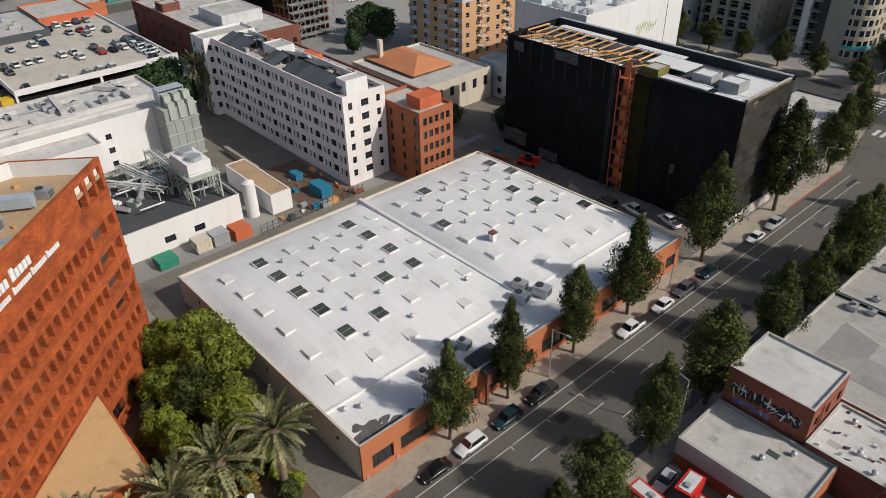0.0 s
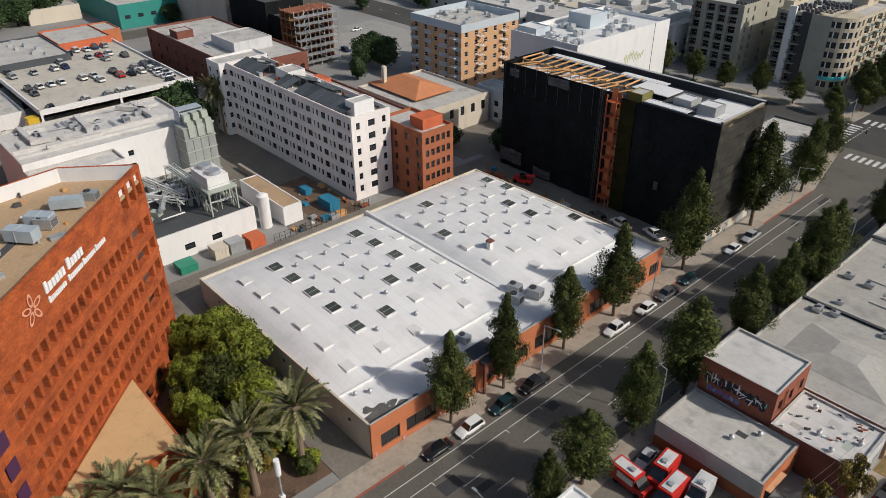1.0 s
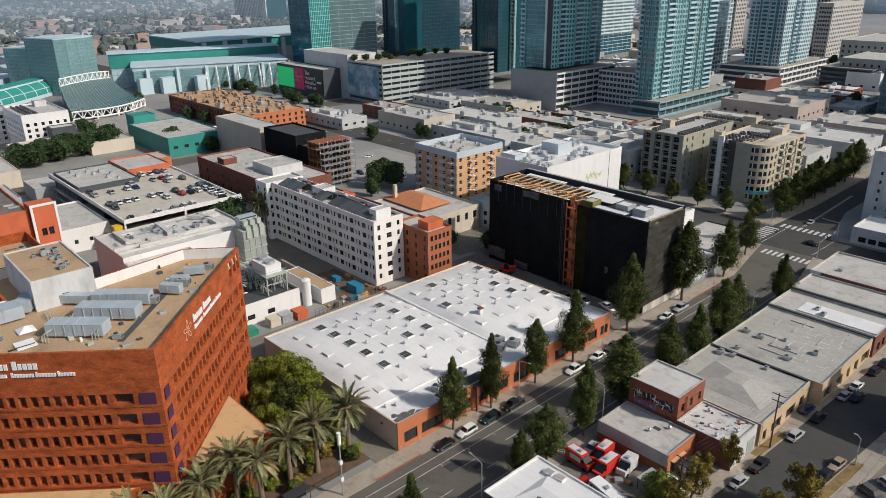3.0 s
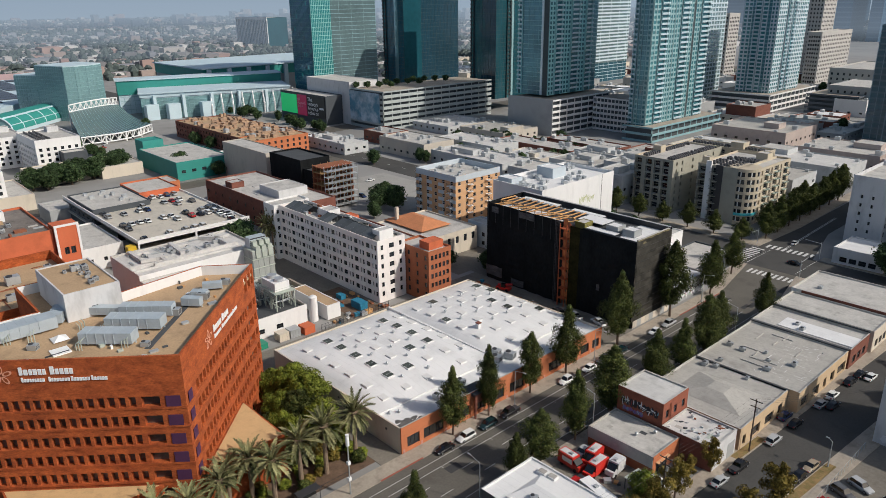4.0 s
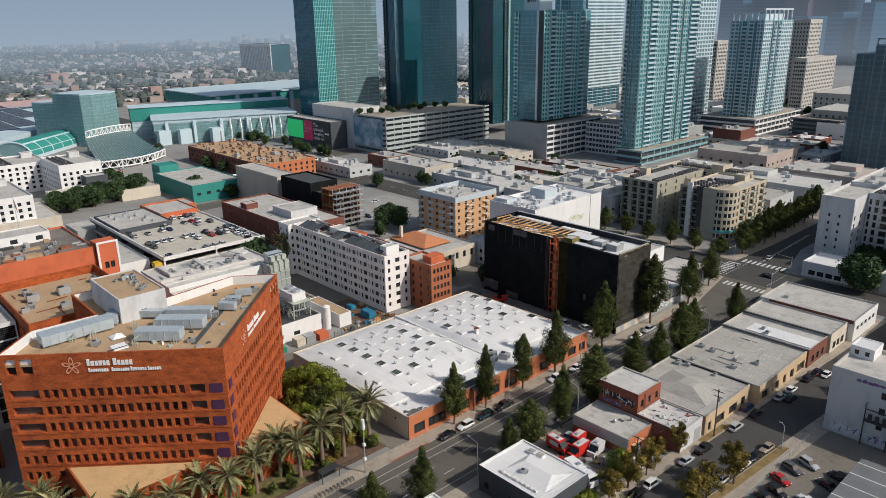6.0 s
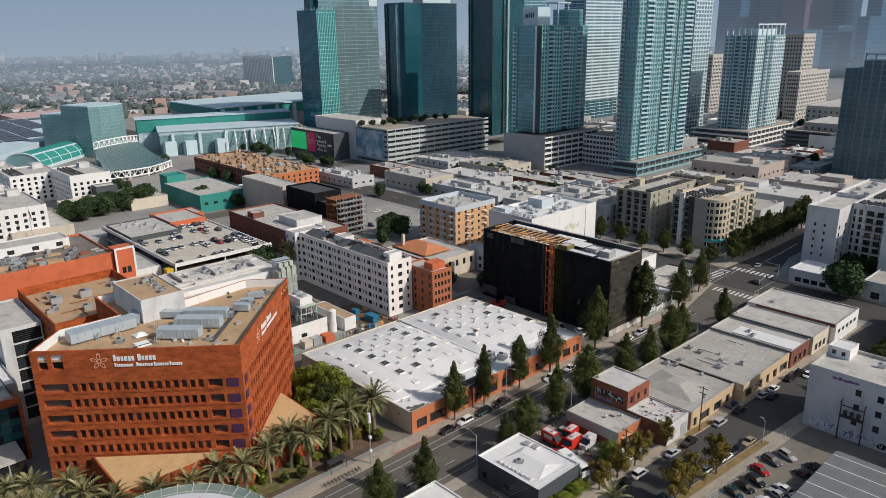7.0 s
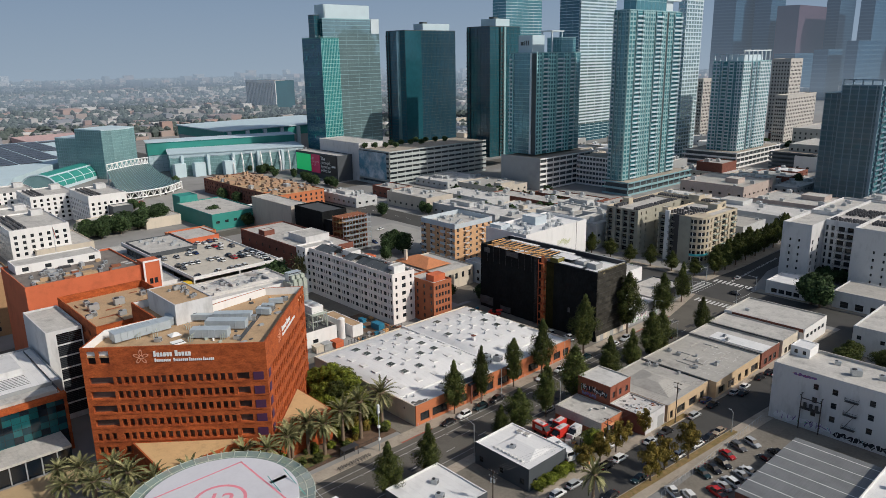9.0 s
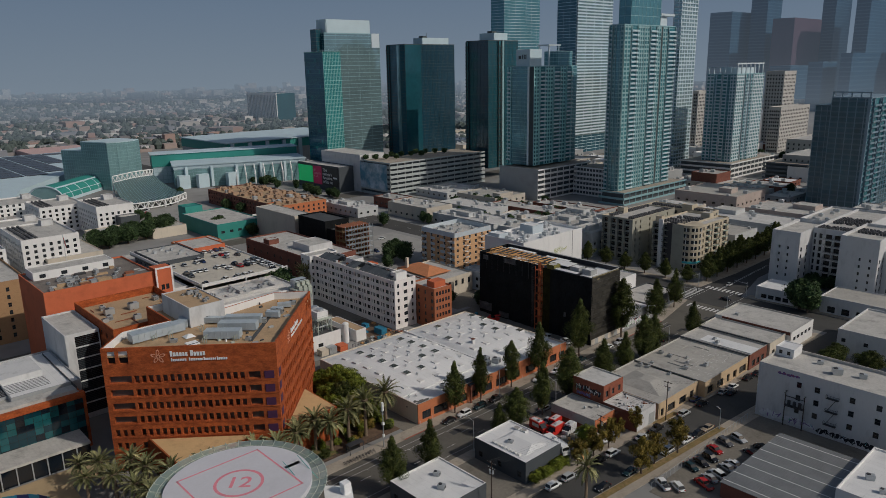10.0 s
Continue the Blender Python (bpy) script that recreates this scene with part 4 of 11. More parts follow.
building("workshop", "long white corner workshop with a pale roof", (24.0, 132.2, 53.0, 152.5), 6.6, WHITE_WALL, ROOF_PALE, 0.5, {"E": (5, 1, 2.2, 1.4, 3.2, 3), "N": (4, 1, 2, 1.4, 3, 3)}, trim=ROOF_PALE, frame_mat=STEEL_DARK)
g = Geo()
g.face([(29, 57, 4.93), (45, 57, 4.93), (39, 61, 6.4), (35, 61, 6.4)]).face([(45, 57, 4.93), (45, 69, 4.93), (39, 65, 6.4), (39, 61, 6.4)]).face([(45, 69, 4.93), (29, 69, 4.93), (35, 65, 6.4), (39, 65, 6.4)]).face([(29, 69, 4.93), (29, 57, 4.93), (35, 61, 6.4), (35, 65, 6.4)]).face([(35, 61, 6.4), (39, 61, 6.4), (39, 65, 6.4), (35, 65, 6.4)])
solo("hip_roof", g, ROOF_GREY, "low grey hipped rise on the workshop roof", "roof")
# dark strips paint the shadowed gaps between neighbouring roofs
for y, x1, h in ((75.05, 47.6, 5.35), (104.8, 50.0, 5.75), (118.7, 50.4, 6.2)):
    solo("roof_gutter", Geo().box(24.8, y - 0.45, h - 0.35, x1, y + 0.4, h), ROOF_DARK, "dark strip painted for the shaded gap between workshop roofs", "gutter", "roof gutters")
solo("party_wall", Geo().box(27, 132.0, 5.85, 52.6, 132.19, 7.0), BRICK_RED, "dark brown brick wall above the lower workshop roof", "wall")
solo("roof_sheet", Geo().box(31, 107, 5.2, 50, 113.5, 5.5), ROOF_WHITE, "smooth pale membrane rise on the workshop roof", "roof sheet")
rng = random.Random(21)
for k in range(14):
    x, y = rng.uniform(27, 45), rng.choice((rng.uniform(71, 73.6), rng.uniform(77, 102), rng.uniform(107, 116), rng.uniform(135, 150)))
    z = 4.9 if y < 75 else 5.0 if y < 104.8 else 5.2 if y < 118.7 else 6.6
    unit_at(x, y, z, rng.choice((0, 90)), rng.uniform(0.6, 1.0), "small grey vent unit on a workshop roof")
for k in range(4):
    roof_vent(rng.uniform(36.5, 46), rng.uniform(42, 50), 5.3, "workshop roof vents", "small vent on a stained workshop roof")
for k in range(2):
    roof_vent(rng.uniform(26, 38), rng.uniform(32.5, 40), 4.4, "workshop roof vents", "small vent on a grey workshop roof")

LOW_GREY = mat("pale_grey_parapet_paint", (0.5, 0.48, 0.45), 0.85, 0.08, 0.15, 0.04, 2.0, stain=0.25, sscale=0.3)
solo("painted_band", Geo().box(24.5, 31.08, 2.1, 40.0, 31.19, 4.82), LOW_GREY, "pale grey painted upper wall of a brick workshop", "wall band")
ow = thing("garage_shop", "bright orange brick front with a doorway painted dark", "shop", at=(40.0, 31.2, 0))
part("wall", Geo().box(0.01, 0.0, 0, 0.09, 9.7, 4.8), BRICK_ORANGE, ow)
# flat near-black sheet paints the shade inside an open doorway
part("roller_door", Geo().box(0.09, 1.2, 0, 0.13, 5.2, 3.0), DARK_IN, ow, "near-black sheet painted as an open doorway's shade")
part("awning", Geo().box(0.09, 1.0, 3.0, 0.8, 5.4, 3.12), ORANGE_TAN, ow)
wf = thing("garage_shop", "white plastered workshop front with a grey gate", "shop", at=(47.2, 41.0, 0))
part("wall", Geo().box(0.01, 0.0, 0, 0.09, 9.95, 5.65), AGED_WHITE, wf)
part("gate", Geo().box(0.09, 6.4, 0, 0.14, 9.4, 3.6), GREY_WALL, wf, "grey steel gate")
# near corner buildings
building("corner_shop", "small charcoal shop with a white ridged roof", (24.6, -1.3, 42.4, 12.7), 5.8, CHAR_WALL, ROOF_WHITE, 0.35, {"E": (2, 1, 1.4, 1.6, 1.2, 3), "S": (3, 1, 1.4, 1.6, 1.2, 3)}, trim=ROOF_WHITE, frame_mat=STEEL_DARK)
rr = thing("roof_rise", "low white raised roof with a row of small curbs", "roof", at=(34.5, 6.2, 5.8))
part("hip", Geo().face([(-5.5, -4.6, 0.02), (5.5, -4.6, 0.02), (3.6, 0, 0.9), (-3.6, 0, 0.9)]).face([(5.5, -4.6, 0.02), (5.5, 4.6, 0.02), (3.6, 0, 0.9)]).face([(5.5, 4.6, 0.02), (-5.5, 4.6, 0.02), (-3.6, 0, 0.9), (3.6, 0, 0.9)]).face([(-5.5, 4.6, 0.02), (-5.5, -4.6, 0.02), (-3.6, 0, 0.9)]), ROOF_WHITE, rr)
for k in range(8):
    part("curb", Geo().prism([(-5.2 + 1.25 * k, -5.9), (-4.4 + 1.25 * k, -5.9), (-4.4 + 1.25 * k, -5.2), (-5.2 + 1.25 * k, -5.2)], 0, 0.5), SKY_WHITE, rr)
for x, y in ((29.2, 10.4), (31.4, 10.6)):
    sk = thing("skylight", "raised white skylight box on the shop roof", "skylight", "shop skylights", at=(x, y, 5.8), rz=4)
    part("kerb", Geo().box(-0.9, -0.7, 0, 0.9, 0.7, 0.6), ROOF_WHITE, sk)
    part("pane", Geo().box(-0.75, -0.55, 0.6, 0.75, 0.55, 0.68), ROOF_GREY, sk)
building("corner_shop", "small dark shop with a white roof and a red band", (24.2, -30.0, 41, -14.0), 5.2, CHAR_WALL, ROOF_WHITE, 0.35, {"S": (3, 1, 1.4, 1.6, 1.2, 3)}, trim=ROOF_WHITE, frame_mat=STEEL_DARK)

# white loft building and car-park shed
building("loft_building", "white painted four-storey loft building with small barred windows", (65.6, 75.9, 120, 93), 16.0, AGED_WHITE, ROOF_PALE, 0.9,
         {"S": ([(10.9, 12.2), (15.7, 17.1), (24.7, 26.1), (31.2, 32.6), (38, 39.4), (45, 46.4)], 3, 1.3, 1.7, 4.4, 3.9), "W": (3, 3, 1.1, 1.5, 5, 3.9)}, frame_mat=STEEL_DARK, trim=ROOF_PALE)
building("stair_penthouse", "white stair house at the loft building's corner", (65.7, 86.5, 71, 92.8), 18.6, WHITE_WALL, ROOF_WHITE, 0.2, {"S": (2, 1, 1.0, 1.2, 0.7, 2)}, ground=16.0, category="penthouse")
building("loft_building", "grey-white low loft building with a pale roof", (65.8, 139.5, 120, 170), 9.6, AGED_WHITE, ROOF_PALE, 0.6, {"S": (8, 2, 1.4, 1.4, 2, 3.6), "W": (3, 2, 1.4, 1.4, 2, 3.6)}, frame_mat=STEEL_DARK)
sh = thing("car_park_shed", "long shed with a ribbed grey metal roof", "shed", at=(0, 0, 0))
RIBBED = mat("ribbed_roof_steel", (0.23, 0.24, 0.245), 0.5, 0.12, 0.3, metal=0.3, stain=0.2)
sheet_me = Geo().box(0, 28, 4.0, 0.55, 62, 4.12).mesh("roof_sheet", RIBBED)
rib_me = Geo().box(0, 28, 4.07, 0.15, 62, 4.19).mesh("roof_rib", RIBBED)
for k in range(34):
    part("roof_sheet", sheet_me, (), sh).matrix_local = pose(78.4 + k * 0.7, 0, 0)
    part("roof_rib", rib_me, (), sh).matrix_local = pose(78.95 + k * 0.7, 0, 0)
for k in range(7):
    part("roof_strip", Geo().box(78.4, 29.5 + 5.0 * k, 4.2, 102.2, 29.78 + 5.0 * k, 4.23), ROOF_WHITE, sh, "pale joint strip")
g = Geo()
g.box(78.6, 28.2, 0, 78.9, 61.8, 4.0).box(78.9, 28.2, 0, 102, 28.5, 4.0).box(101.9, 28.5, 0, 102.2, 61.8, 4)
part("wall", g, BRICK_RED, sh)
building("white_annex", "white roofed annex beside the car park", (100, 40, 130, 66), 6.5, WHITE_WALL, ROOF_WHITE, 0.5, {"W": (5, 1, 1.4, 1.4, 2.4, 3)}, frame_mat=STEEL_DARK)

# painted shapes on walls
rng = random.Random(61)
PAINTS = [mat("spray_white", (0.7, 0.7, 0.72), 0.7), mat("spray_violet", (0.2, 0.12, 0.3), 0.7), mat("spray_cyan", (0.12, 0.4, 0.45), 0.7), mat("spray_black", (0.02, 0.02, 0.025), 0.7), mat("spray_red", (0.5, 0.06, 0.06), 0.7), mat("spray_green", (0.2, 0.4, 0.2), 0.7)]


def graffiti(x0, x1, y, z0, z1, n, pool, side="S"):
    """Sprayed blots and strokes, none of them readable, as thin paint on a wall."""
    e = thing("graffiti", "sprayed strokes and blots on a wall, unreadable", "graffiti", "graffiti")

    def put(pts, lay, mt, nm):
        g = Geo().face([(px, y - 0.006 - 0.003 * lay, pz) for px, pz in pts])
        if side == "E":
            g.v = [(y + 0.006 + 0.003 * lay, p[0], p[2]) for p in g.v]
        part(nm, g, mt, e)

    H = z1 - z0
    for k in range(n):
        w = (x1 - x0) / n
        cx, cz = x0 + w * (k + 0.5), rng.uniform(z0 + H * 0.4, z1 - H * 0.4)
        pts = []
        for j in range(9):
            a = 2 * math.pi * j / 9
            pts.append((cx + w * rng.uniform(0.4, 0.75) * math.cos(a), cz + H * rng.uniform(0.22, 0.5) * math.sin(a)))
        put(pts, 0, pool[0], "blot")
    for k in range(n * 3):
        a = rng.choice((80, 95, 60, 120, 10, 170, 90)) + rng.uniform(-12, 12)
        L, t = H * rng.uniform(0.14, 0.34), H * rng.uniform(0.015, 0.035)
        cx, cz = rng.uniform(x0, x1), rng.uniform(z0 + H * 0.25, z1 - H * 0.25)
        c, q = math.cos(math.radians(a)), math.sin(math.radians(a))
        pts = [(cx + u * L * c - v * t * q, cz + u * L * q + v * t * c) for u, v in ((-1, -1), (0.2, -1.4), (1, -0.6), (1, 0.7), (-0.2, 1.3), (-1, 1))]
        put(pts, 1 + k * 0.05, pool[1] if k % 4 else rng.choice(PAINTS), "stroke")


graffiti(25.5, 34.5, 41.4, 6.2, 8.8, 9, (PAINTS[3], PAINTS[0]))
graffiti(26, 31, 41.4, 5.0, 6.4, 6, (PAINTS[1], PAINTS[2]))
graffiti(67, 82, 75.9, 0.4, 3.2, 9, (PAINTS[0], PAINTS[1]))
graffiti(83, 98, 75.9, 0.4, 2.6, 9, (PAINTS[3], PAINTS[0]))
graffiti(71, 77, 75.9, 14.6, 15.8, 5, (PAINTS[1], PAINTS[4]))
graffiti(107, 127, -1.0, 0.5, 3.5, 12, (PAINTS[0], PAINTS[5]), "E")


def fire_escape(x, y, z0, n, step=3.9):
    e = thing("fire_escape", "dark steel fire escape with landings and ladders", "fire escape", at=(x, y, 0))
    for k in range(n):
        z = z0 + step * k
        part("landing", Geo().box(-1.6, -1.1, z - 0.08, 1.6, 0, z), STEEL_DARK, e)
        g = Geo()
        for zz in (0.5, 1.0):
            g.beam((-1.6, -1.1, z + zz), (1.6, -1.1, z + zz), 0.05).beam((-1.6, -1.1, z + zz), (-1.6, 0, z + zz), 0.05).beam((1.6, -1.1, z + zz), (1.6, 0, z + zz), 0.05)
        for j in range(9):
            g.beam((-1.6 + 0.4 * j, -1.1, z), (-1.6 + 0.4 * j, -1.1, z + 1.0), 0.04)
        part("rail", g, STEEL_DARK, e)
        if k:
            part("ladder", Geo().beam((-1.2, -0.8, z - step), (0.9, -0.8, z), 0.09).beam((-1.2, -0.4, z - step), (0.9, -0.4, z), 0.09), STEEL_DARK, e)


fire_escape(86.3, 75.85, 4.2, 3)
# roof clutter on the loft and workshops
for x, y, z, s in ((84, 84, 16, 1.6), (90, 86, 16, 1.2), (78, 88, 16, 1.0), (33, 3.5, 5.8, 0.9), (30, -20, 5.2, 1.0), (35, -23, 5.2, 1.1), (104, 50, 6.5, 1.2), (108, 46, 6.5, 1.0)):
    unit_at(x, y, z, 20 * s, s, "small grey vent unit on a pale roof")


def roof_pipes(name, rect, z, n, seed, mt, label, L=(3, 9)):
    r = random.Random(seed)
    for k in range(n):
        x, y = r.uniform(rect[0], rect[2]), r.uniform(rect[1], rect[3])
        ln = r.uniform(*L)
        if k % 2:
            g = Geo().box(x, y, z, min(rect[2], x + ln), y + 0.22, z + 0.22)
        else:
            g = Geo().box(x, y, z, x + 0.22, min(rect[3], y + ln), z + 0.22)
        solo(name, g, mt, label, "roof pipe", "roof pipes")


roof_pipes("roof_pipe", (30, 81, 46, 103), 5.02, 12, 71, ROOF_PALE, "pale pipe run on a grey workshop roof")
roof_pipes("roof_pipe", (-118, 50, -70, 55), 19.52, 16, 72, METAL, "grey pipe run on the apartment roof", (1, 4))
roof_pipes("roof_pipe", (-115, 59, -60, 65), 15.52, 18, 73, RUST, "rusty pipe run on the brick roof", (1, 4))
roof_pipes("roof_pipe", (-205, 60, -150, 82), 11.42, 22, 74, METAL, "grey pipe run on the long brick roof", (2, 6))
rng = random.Random(63)
for k in range(46):
    x, y = rng.uniform(37, 47.5), rng.uniform(78, 100)
    a2 = rng.choice((0, 90, 90, 45, 130))
    o = solo("roof_paint", Geo().box(0, 0, 0, rng.uniform(0.6, 2.4), 0.16, 0.006), MARK, "white paint stroke on the grey workshop roof", "paint mark", "roof paint marks")
    o.matrix_world = pose(x, y, 5.002 + 0.0004 * k, 0, 0, a2)
rng = random.Random(61)
for k, (x0, y0, x1, y1) in enumerate(((26, 57, 27.5, 58.4), (37.5, 43, 39, 44), (41, 47, 42.6, 48.4), (44, 44, 45, 46), (27, 34, 28, 35), (33, 37, 34.5, 38))):
    solo("roof_patch", Geo().box(x0, y0, (4.9, 5.3, 5.3, 5.3, 4.4, 4.4)[k], x1, y1, (4.9, 5.3, 5.3, 5.3, 4.4, 4.4)[k] + 0.02), (ROOF_DARK, ROOF_GREY, ROOF_PALE, STEEL_GREEN, ROOF_GREY, ROOF_DARK)[k], "coloured debris patch on a workshop roof", "roof patch", "roof patches")
for k in range(30):
    x, y = rng.uniform(36.2, 46.8), rng.uniform(41.6, 50.5)
    solo("roof_junk", Geo().prism([(x, y), (x + rng.uniform(0.2, 0.7), y), (x + rng.uniform(0.2, 0.8), y + rng.uniform(0.2, 0.6))], 5.3, 5.3 + rng.uniform(0.1, 0.5)), rng.choice((ROOF_DARK, RUST, METAL, WHITE_WALL)), "small junk lying on the stained workshop roof", "junk", "roof junk")
# ladder leaning on the brick house
solo("ladder", Geo().beam((35.7, 44.0, 5.3), (35.7, 44.0, 9.6), 0.08).beam((35.7, 44.5, 5.3), (35.7, 44.5, 9.6), 0.08), RUST, "tall ladder fixed to the brick house wall", "ladder")
# ---- hospital ----
HN, HF, HL = (-8.7, -39.6), (-40.0, -9.2), (-36.7, -73.3)
HB = [(-46.8, -18.2), (-44.0, -36.5), (-62, -36.5), (-62, -52), (-45.0, -52), (-45.5, -65)]
hosp = thing("hospital", "red-brown brick hospital tower with rows of deep square windows", "hospital", at=(0, 0, 0))
FLOOR0, STEP = 2.5, 3.75
ROWS_V = [(FLOOR0 + STEP * k, FLOOR0 + 1.95 + STEP * k) for k in range(7)]
TOPZ = 34.6


# Window colour holds the brown shade of the deep brick openings.
HOSP_GLASS = mat("brown_shade_window", (0.065, 0.045, 0.04), 0.3, 0.5, 0.25, 0.1, 2.0, spec=0.4, rnd=0.8)


def hosp_face(a, b, side):
    """Brick face: small square openings, a wide recess and a corner loggia, storey by storey."""
    g = Geo()
    if side == "left":
        small = [(7.6 + k * 1.77, 8.8 + k * 1.77) for k in range(16)]
        up = [(1.2, 6.9), *small, (36.3, 39.4), (40.3, 42.9)]
        low = [(1.1, 2.2), (2.9, 4.0), (4.7, 5.8), *small, (36.3, 39.4), (40.3, 42.9)]
        base = [(2.0, 5.4), (7.2, 10.6), (12.4, 15.6), (17.4, 20.6), (22.4, 25.6), (27.4, 30.6), (32.4, 35.6), (37.4, 40.4)]
        extra = [(1.4, 3.4), (4.2, 6.6)]
    else:
        small = [(5.0 + k * 1.77, 6.2 + k * 1.77) for k in range(18)]
        up = [(0.9, 2.9), *small, (36.9, 40.4), (41.2, 42.9)]
        low = [(0.9, 2.9), *small, (37.6, 38.8), (39.4, 40.6), (41.2, 42.4)]
        base = [(2.0, 5.4), (7.2, 10.6), (12.4, 15.6), (17.4, 20.6), (22.4, 25.6), (28.6, 31.8), (33.4, 36.6), (38.4, 41.6)]
        extra = [(36.4, 38.2), (39.0, 40.7), (41.4, 42.9)]
    facade(g, hosp, a, b, 0, 5.6, base, [(1.0, 4.2)], 0.9, 0, 0, STEEL_DARK, bars=(3, 1))
    facade(g, hosp, a, b, 5.6, 13.0, low, ROWS_V[1:3], 0.9, 0, 0, RUST, bars=(1, 1), glass=HOSP_GLASS)
    facade(g, hosp, a, b, 13.0, 29.6, up, ROWS_V[3:], 0.9, 0, 0, RUST, bars=(1, 1), glass=HOSP_GLASS)
    # top openings are closed by a near-black sheet painted as inner shade
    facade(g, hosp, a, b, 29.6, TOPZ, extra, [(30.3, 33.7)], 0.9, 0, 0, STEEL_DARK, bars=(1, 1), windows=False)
    return g, up, 43.8


gA, colsA, LA = hosp_face(HL, HN, "left")
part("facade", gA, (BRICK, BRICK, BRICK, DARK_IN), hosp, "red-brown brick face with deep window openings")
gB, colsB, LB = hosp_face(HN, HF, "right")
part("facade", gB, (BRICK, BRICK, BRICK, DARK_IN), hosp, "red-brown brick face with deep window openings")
g = Geo()
back = [HF, *HB, HL]
for a, b in zip(back, back[1:]):
    g.face([(*a, 0), (*b, 0), (*b, TOPZ), (*a, TOPZ)])
part("back_wall", g, BRICK, hosp)
# parapet caps and inner faces
ring = [HN, HF, *HB, HL]
cx = sum(p[0] for p in ring) / len(ring)
cy = sum(p[1] for p in ring) / len(ring)


def inset(poly, d):
    out = []
    n = len(poly)
    for k in range(n):
        p, c, q = Vector(poly[k - 1]), Vector(poly[k]), Vector(poly[(k + 1) % n])
        d0, d1 = (c - p).normalized(), (q - c).normalized()
        n0, n1 = Vector((-d0.y, d0.x)), Vector((-d1.y, d1.x))
        b = (n0 + n1)
        b = b / max(0.35, (1 + n0.dot(n1)))
        out.append(tuple(c + b * d))
    return out


def signed_area(poly):
    return sum(poly[k - 1][0] * poly[k][1] - poly[k][0] * poly[k - 1][1] for k in range(len(poly))) / 2


sgn = 1 if signed_area(ring) > 0 else -1
inn = inset(ring, 0.45 * sgn)
g, gw = Geo(), Geo()
n = len(ring)
for k in range(n):
    j = (k + 1) % n
    g.face([(*ring[k], TOPZ), (*ring[j], TOPZ), (*inn[j], TOPZ), (*inn[k], TOPZ)])
    gw.face([(*inn[k], TOPZ), (*inn[j], TOPZ), (*inn[j], TOPZ - 2.3), (*inn[k], TOPZ - 2.3)])
part("parapet_cap", g, BRICK, hosp)
part("parapet_lining", gw, WHITE_WALL, hosp, "white lining of the parapet")
part("roof", Geo().prism(inset(ring, 0.2 * sgn), TOPZ - 2.6, TOPZ - 2.15), ROOF_TAN, hosp, "tan gravel roof")
# projecting string courses between the storeys
for a, b in ((HL, HN), (HN, HF)):
    dv = (Vector(b) - Vector(a)).normalized()
    nv = Vector((dv.y, -dv.x))
    for k in range(7):
        z = FLOOR0 - 0.5 + STEP * k
        p, q = Vector(a), Vector(b)
        o1, o2 = p + nv * 0.12, q + nv * 0.12
        part("string_course", Geo().prism([tuple(p), tuple(o1), tuple(o2), tuple(q)][::-1], z, z + 0.42), BRICK, hosp)
# purple banners near the corner
dv = (Vector(HN) - Vector(HL)).normalized()
nv = Vector((dv.y, -dv.x))
ang = math.degrees(math.atan2(dv.y, dv.x))
for k in range(2, 7):
    p = Vector(HL) + dv * 40.1 + nv * 0.06
    o = part("banner", Geo().box(0.3, -0.06, 0.2, 2.8, 0, 2.3), PURPLE, hosp, "purple banner")
    o.matrix_local = pose(p.x, p.y, ROWS_V[k][0] - 0.25, 0, 0, ang)
dv2 = (Vector(HF) - Vector(HN)).normalized()
nv2 = Vector((dv2.y, -dv2.x))
ang2 = math.degrees(math.atan2(dv2.y, dv2.x))
for k in range(2, 7):
    p = Vector(HN) + dv2 * 0.8 + nv2 * 0.06
    o = part("banner", Geo().box(0.2, -0.06, 0.2, 2.0, 0, 2.3), PURPLE, hosp, "purple banner")
    o.matrix_local = pose(p.x, p.y, ROWS_V[k][0] - 0.25, 0, 0, ang2)


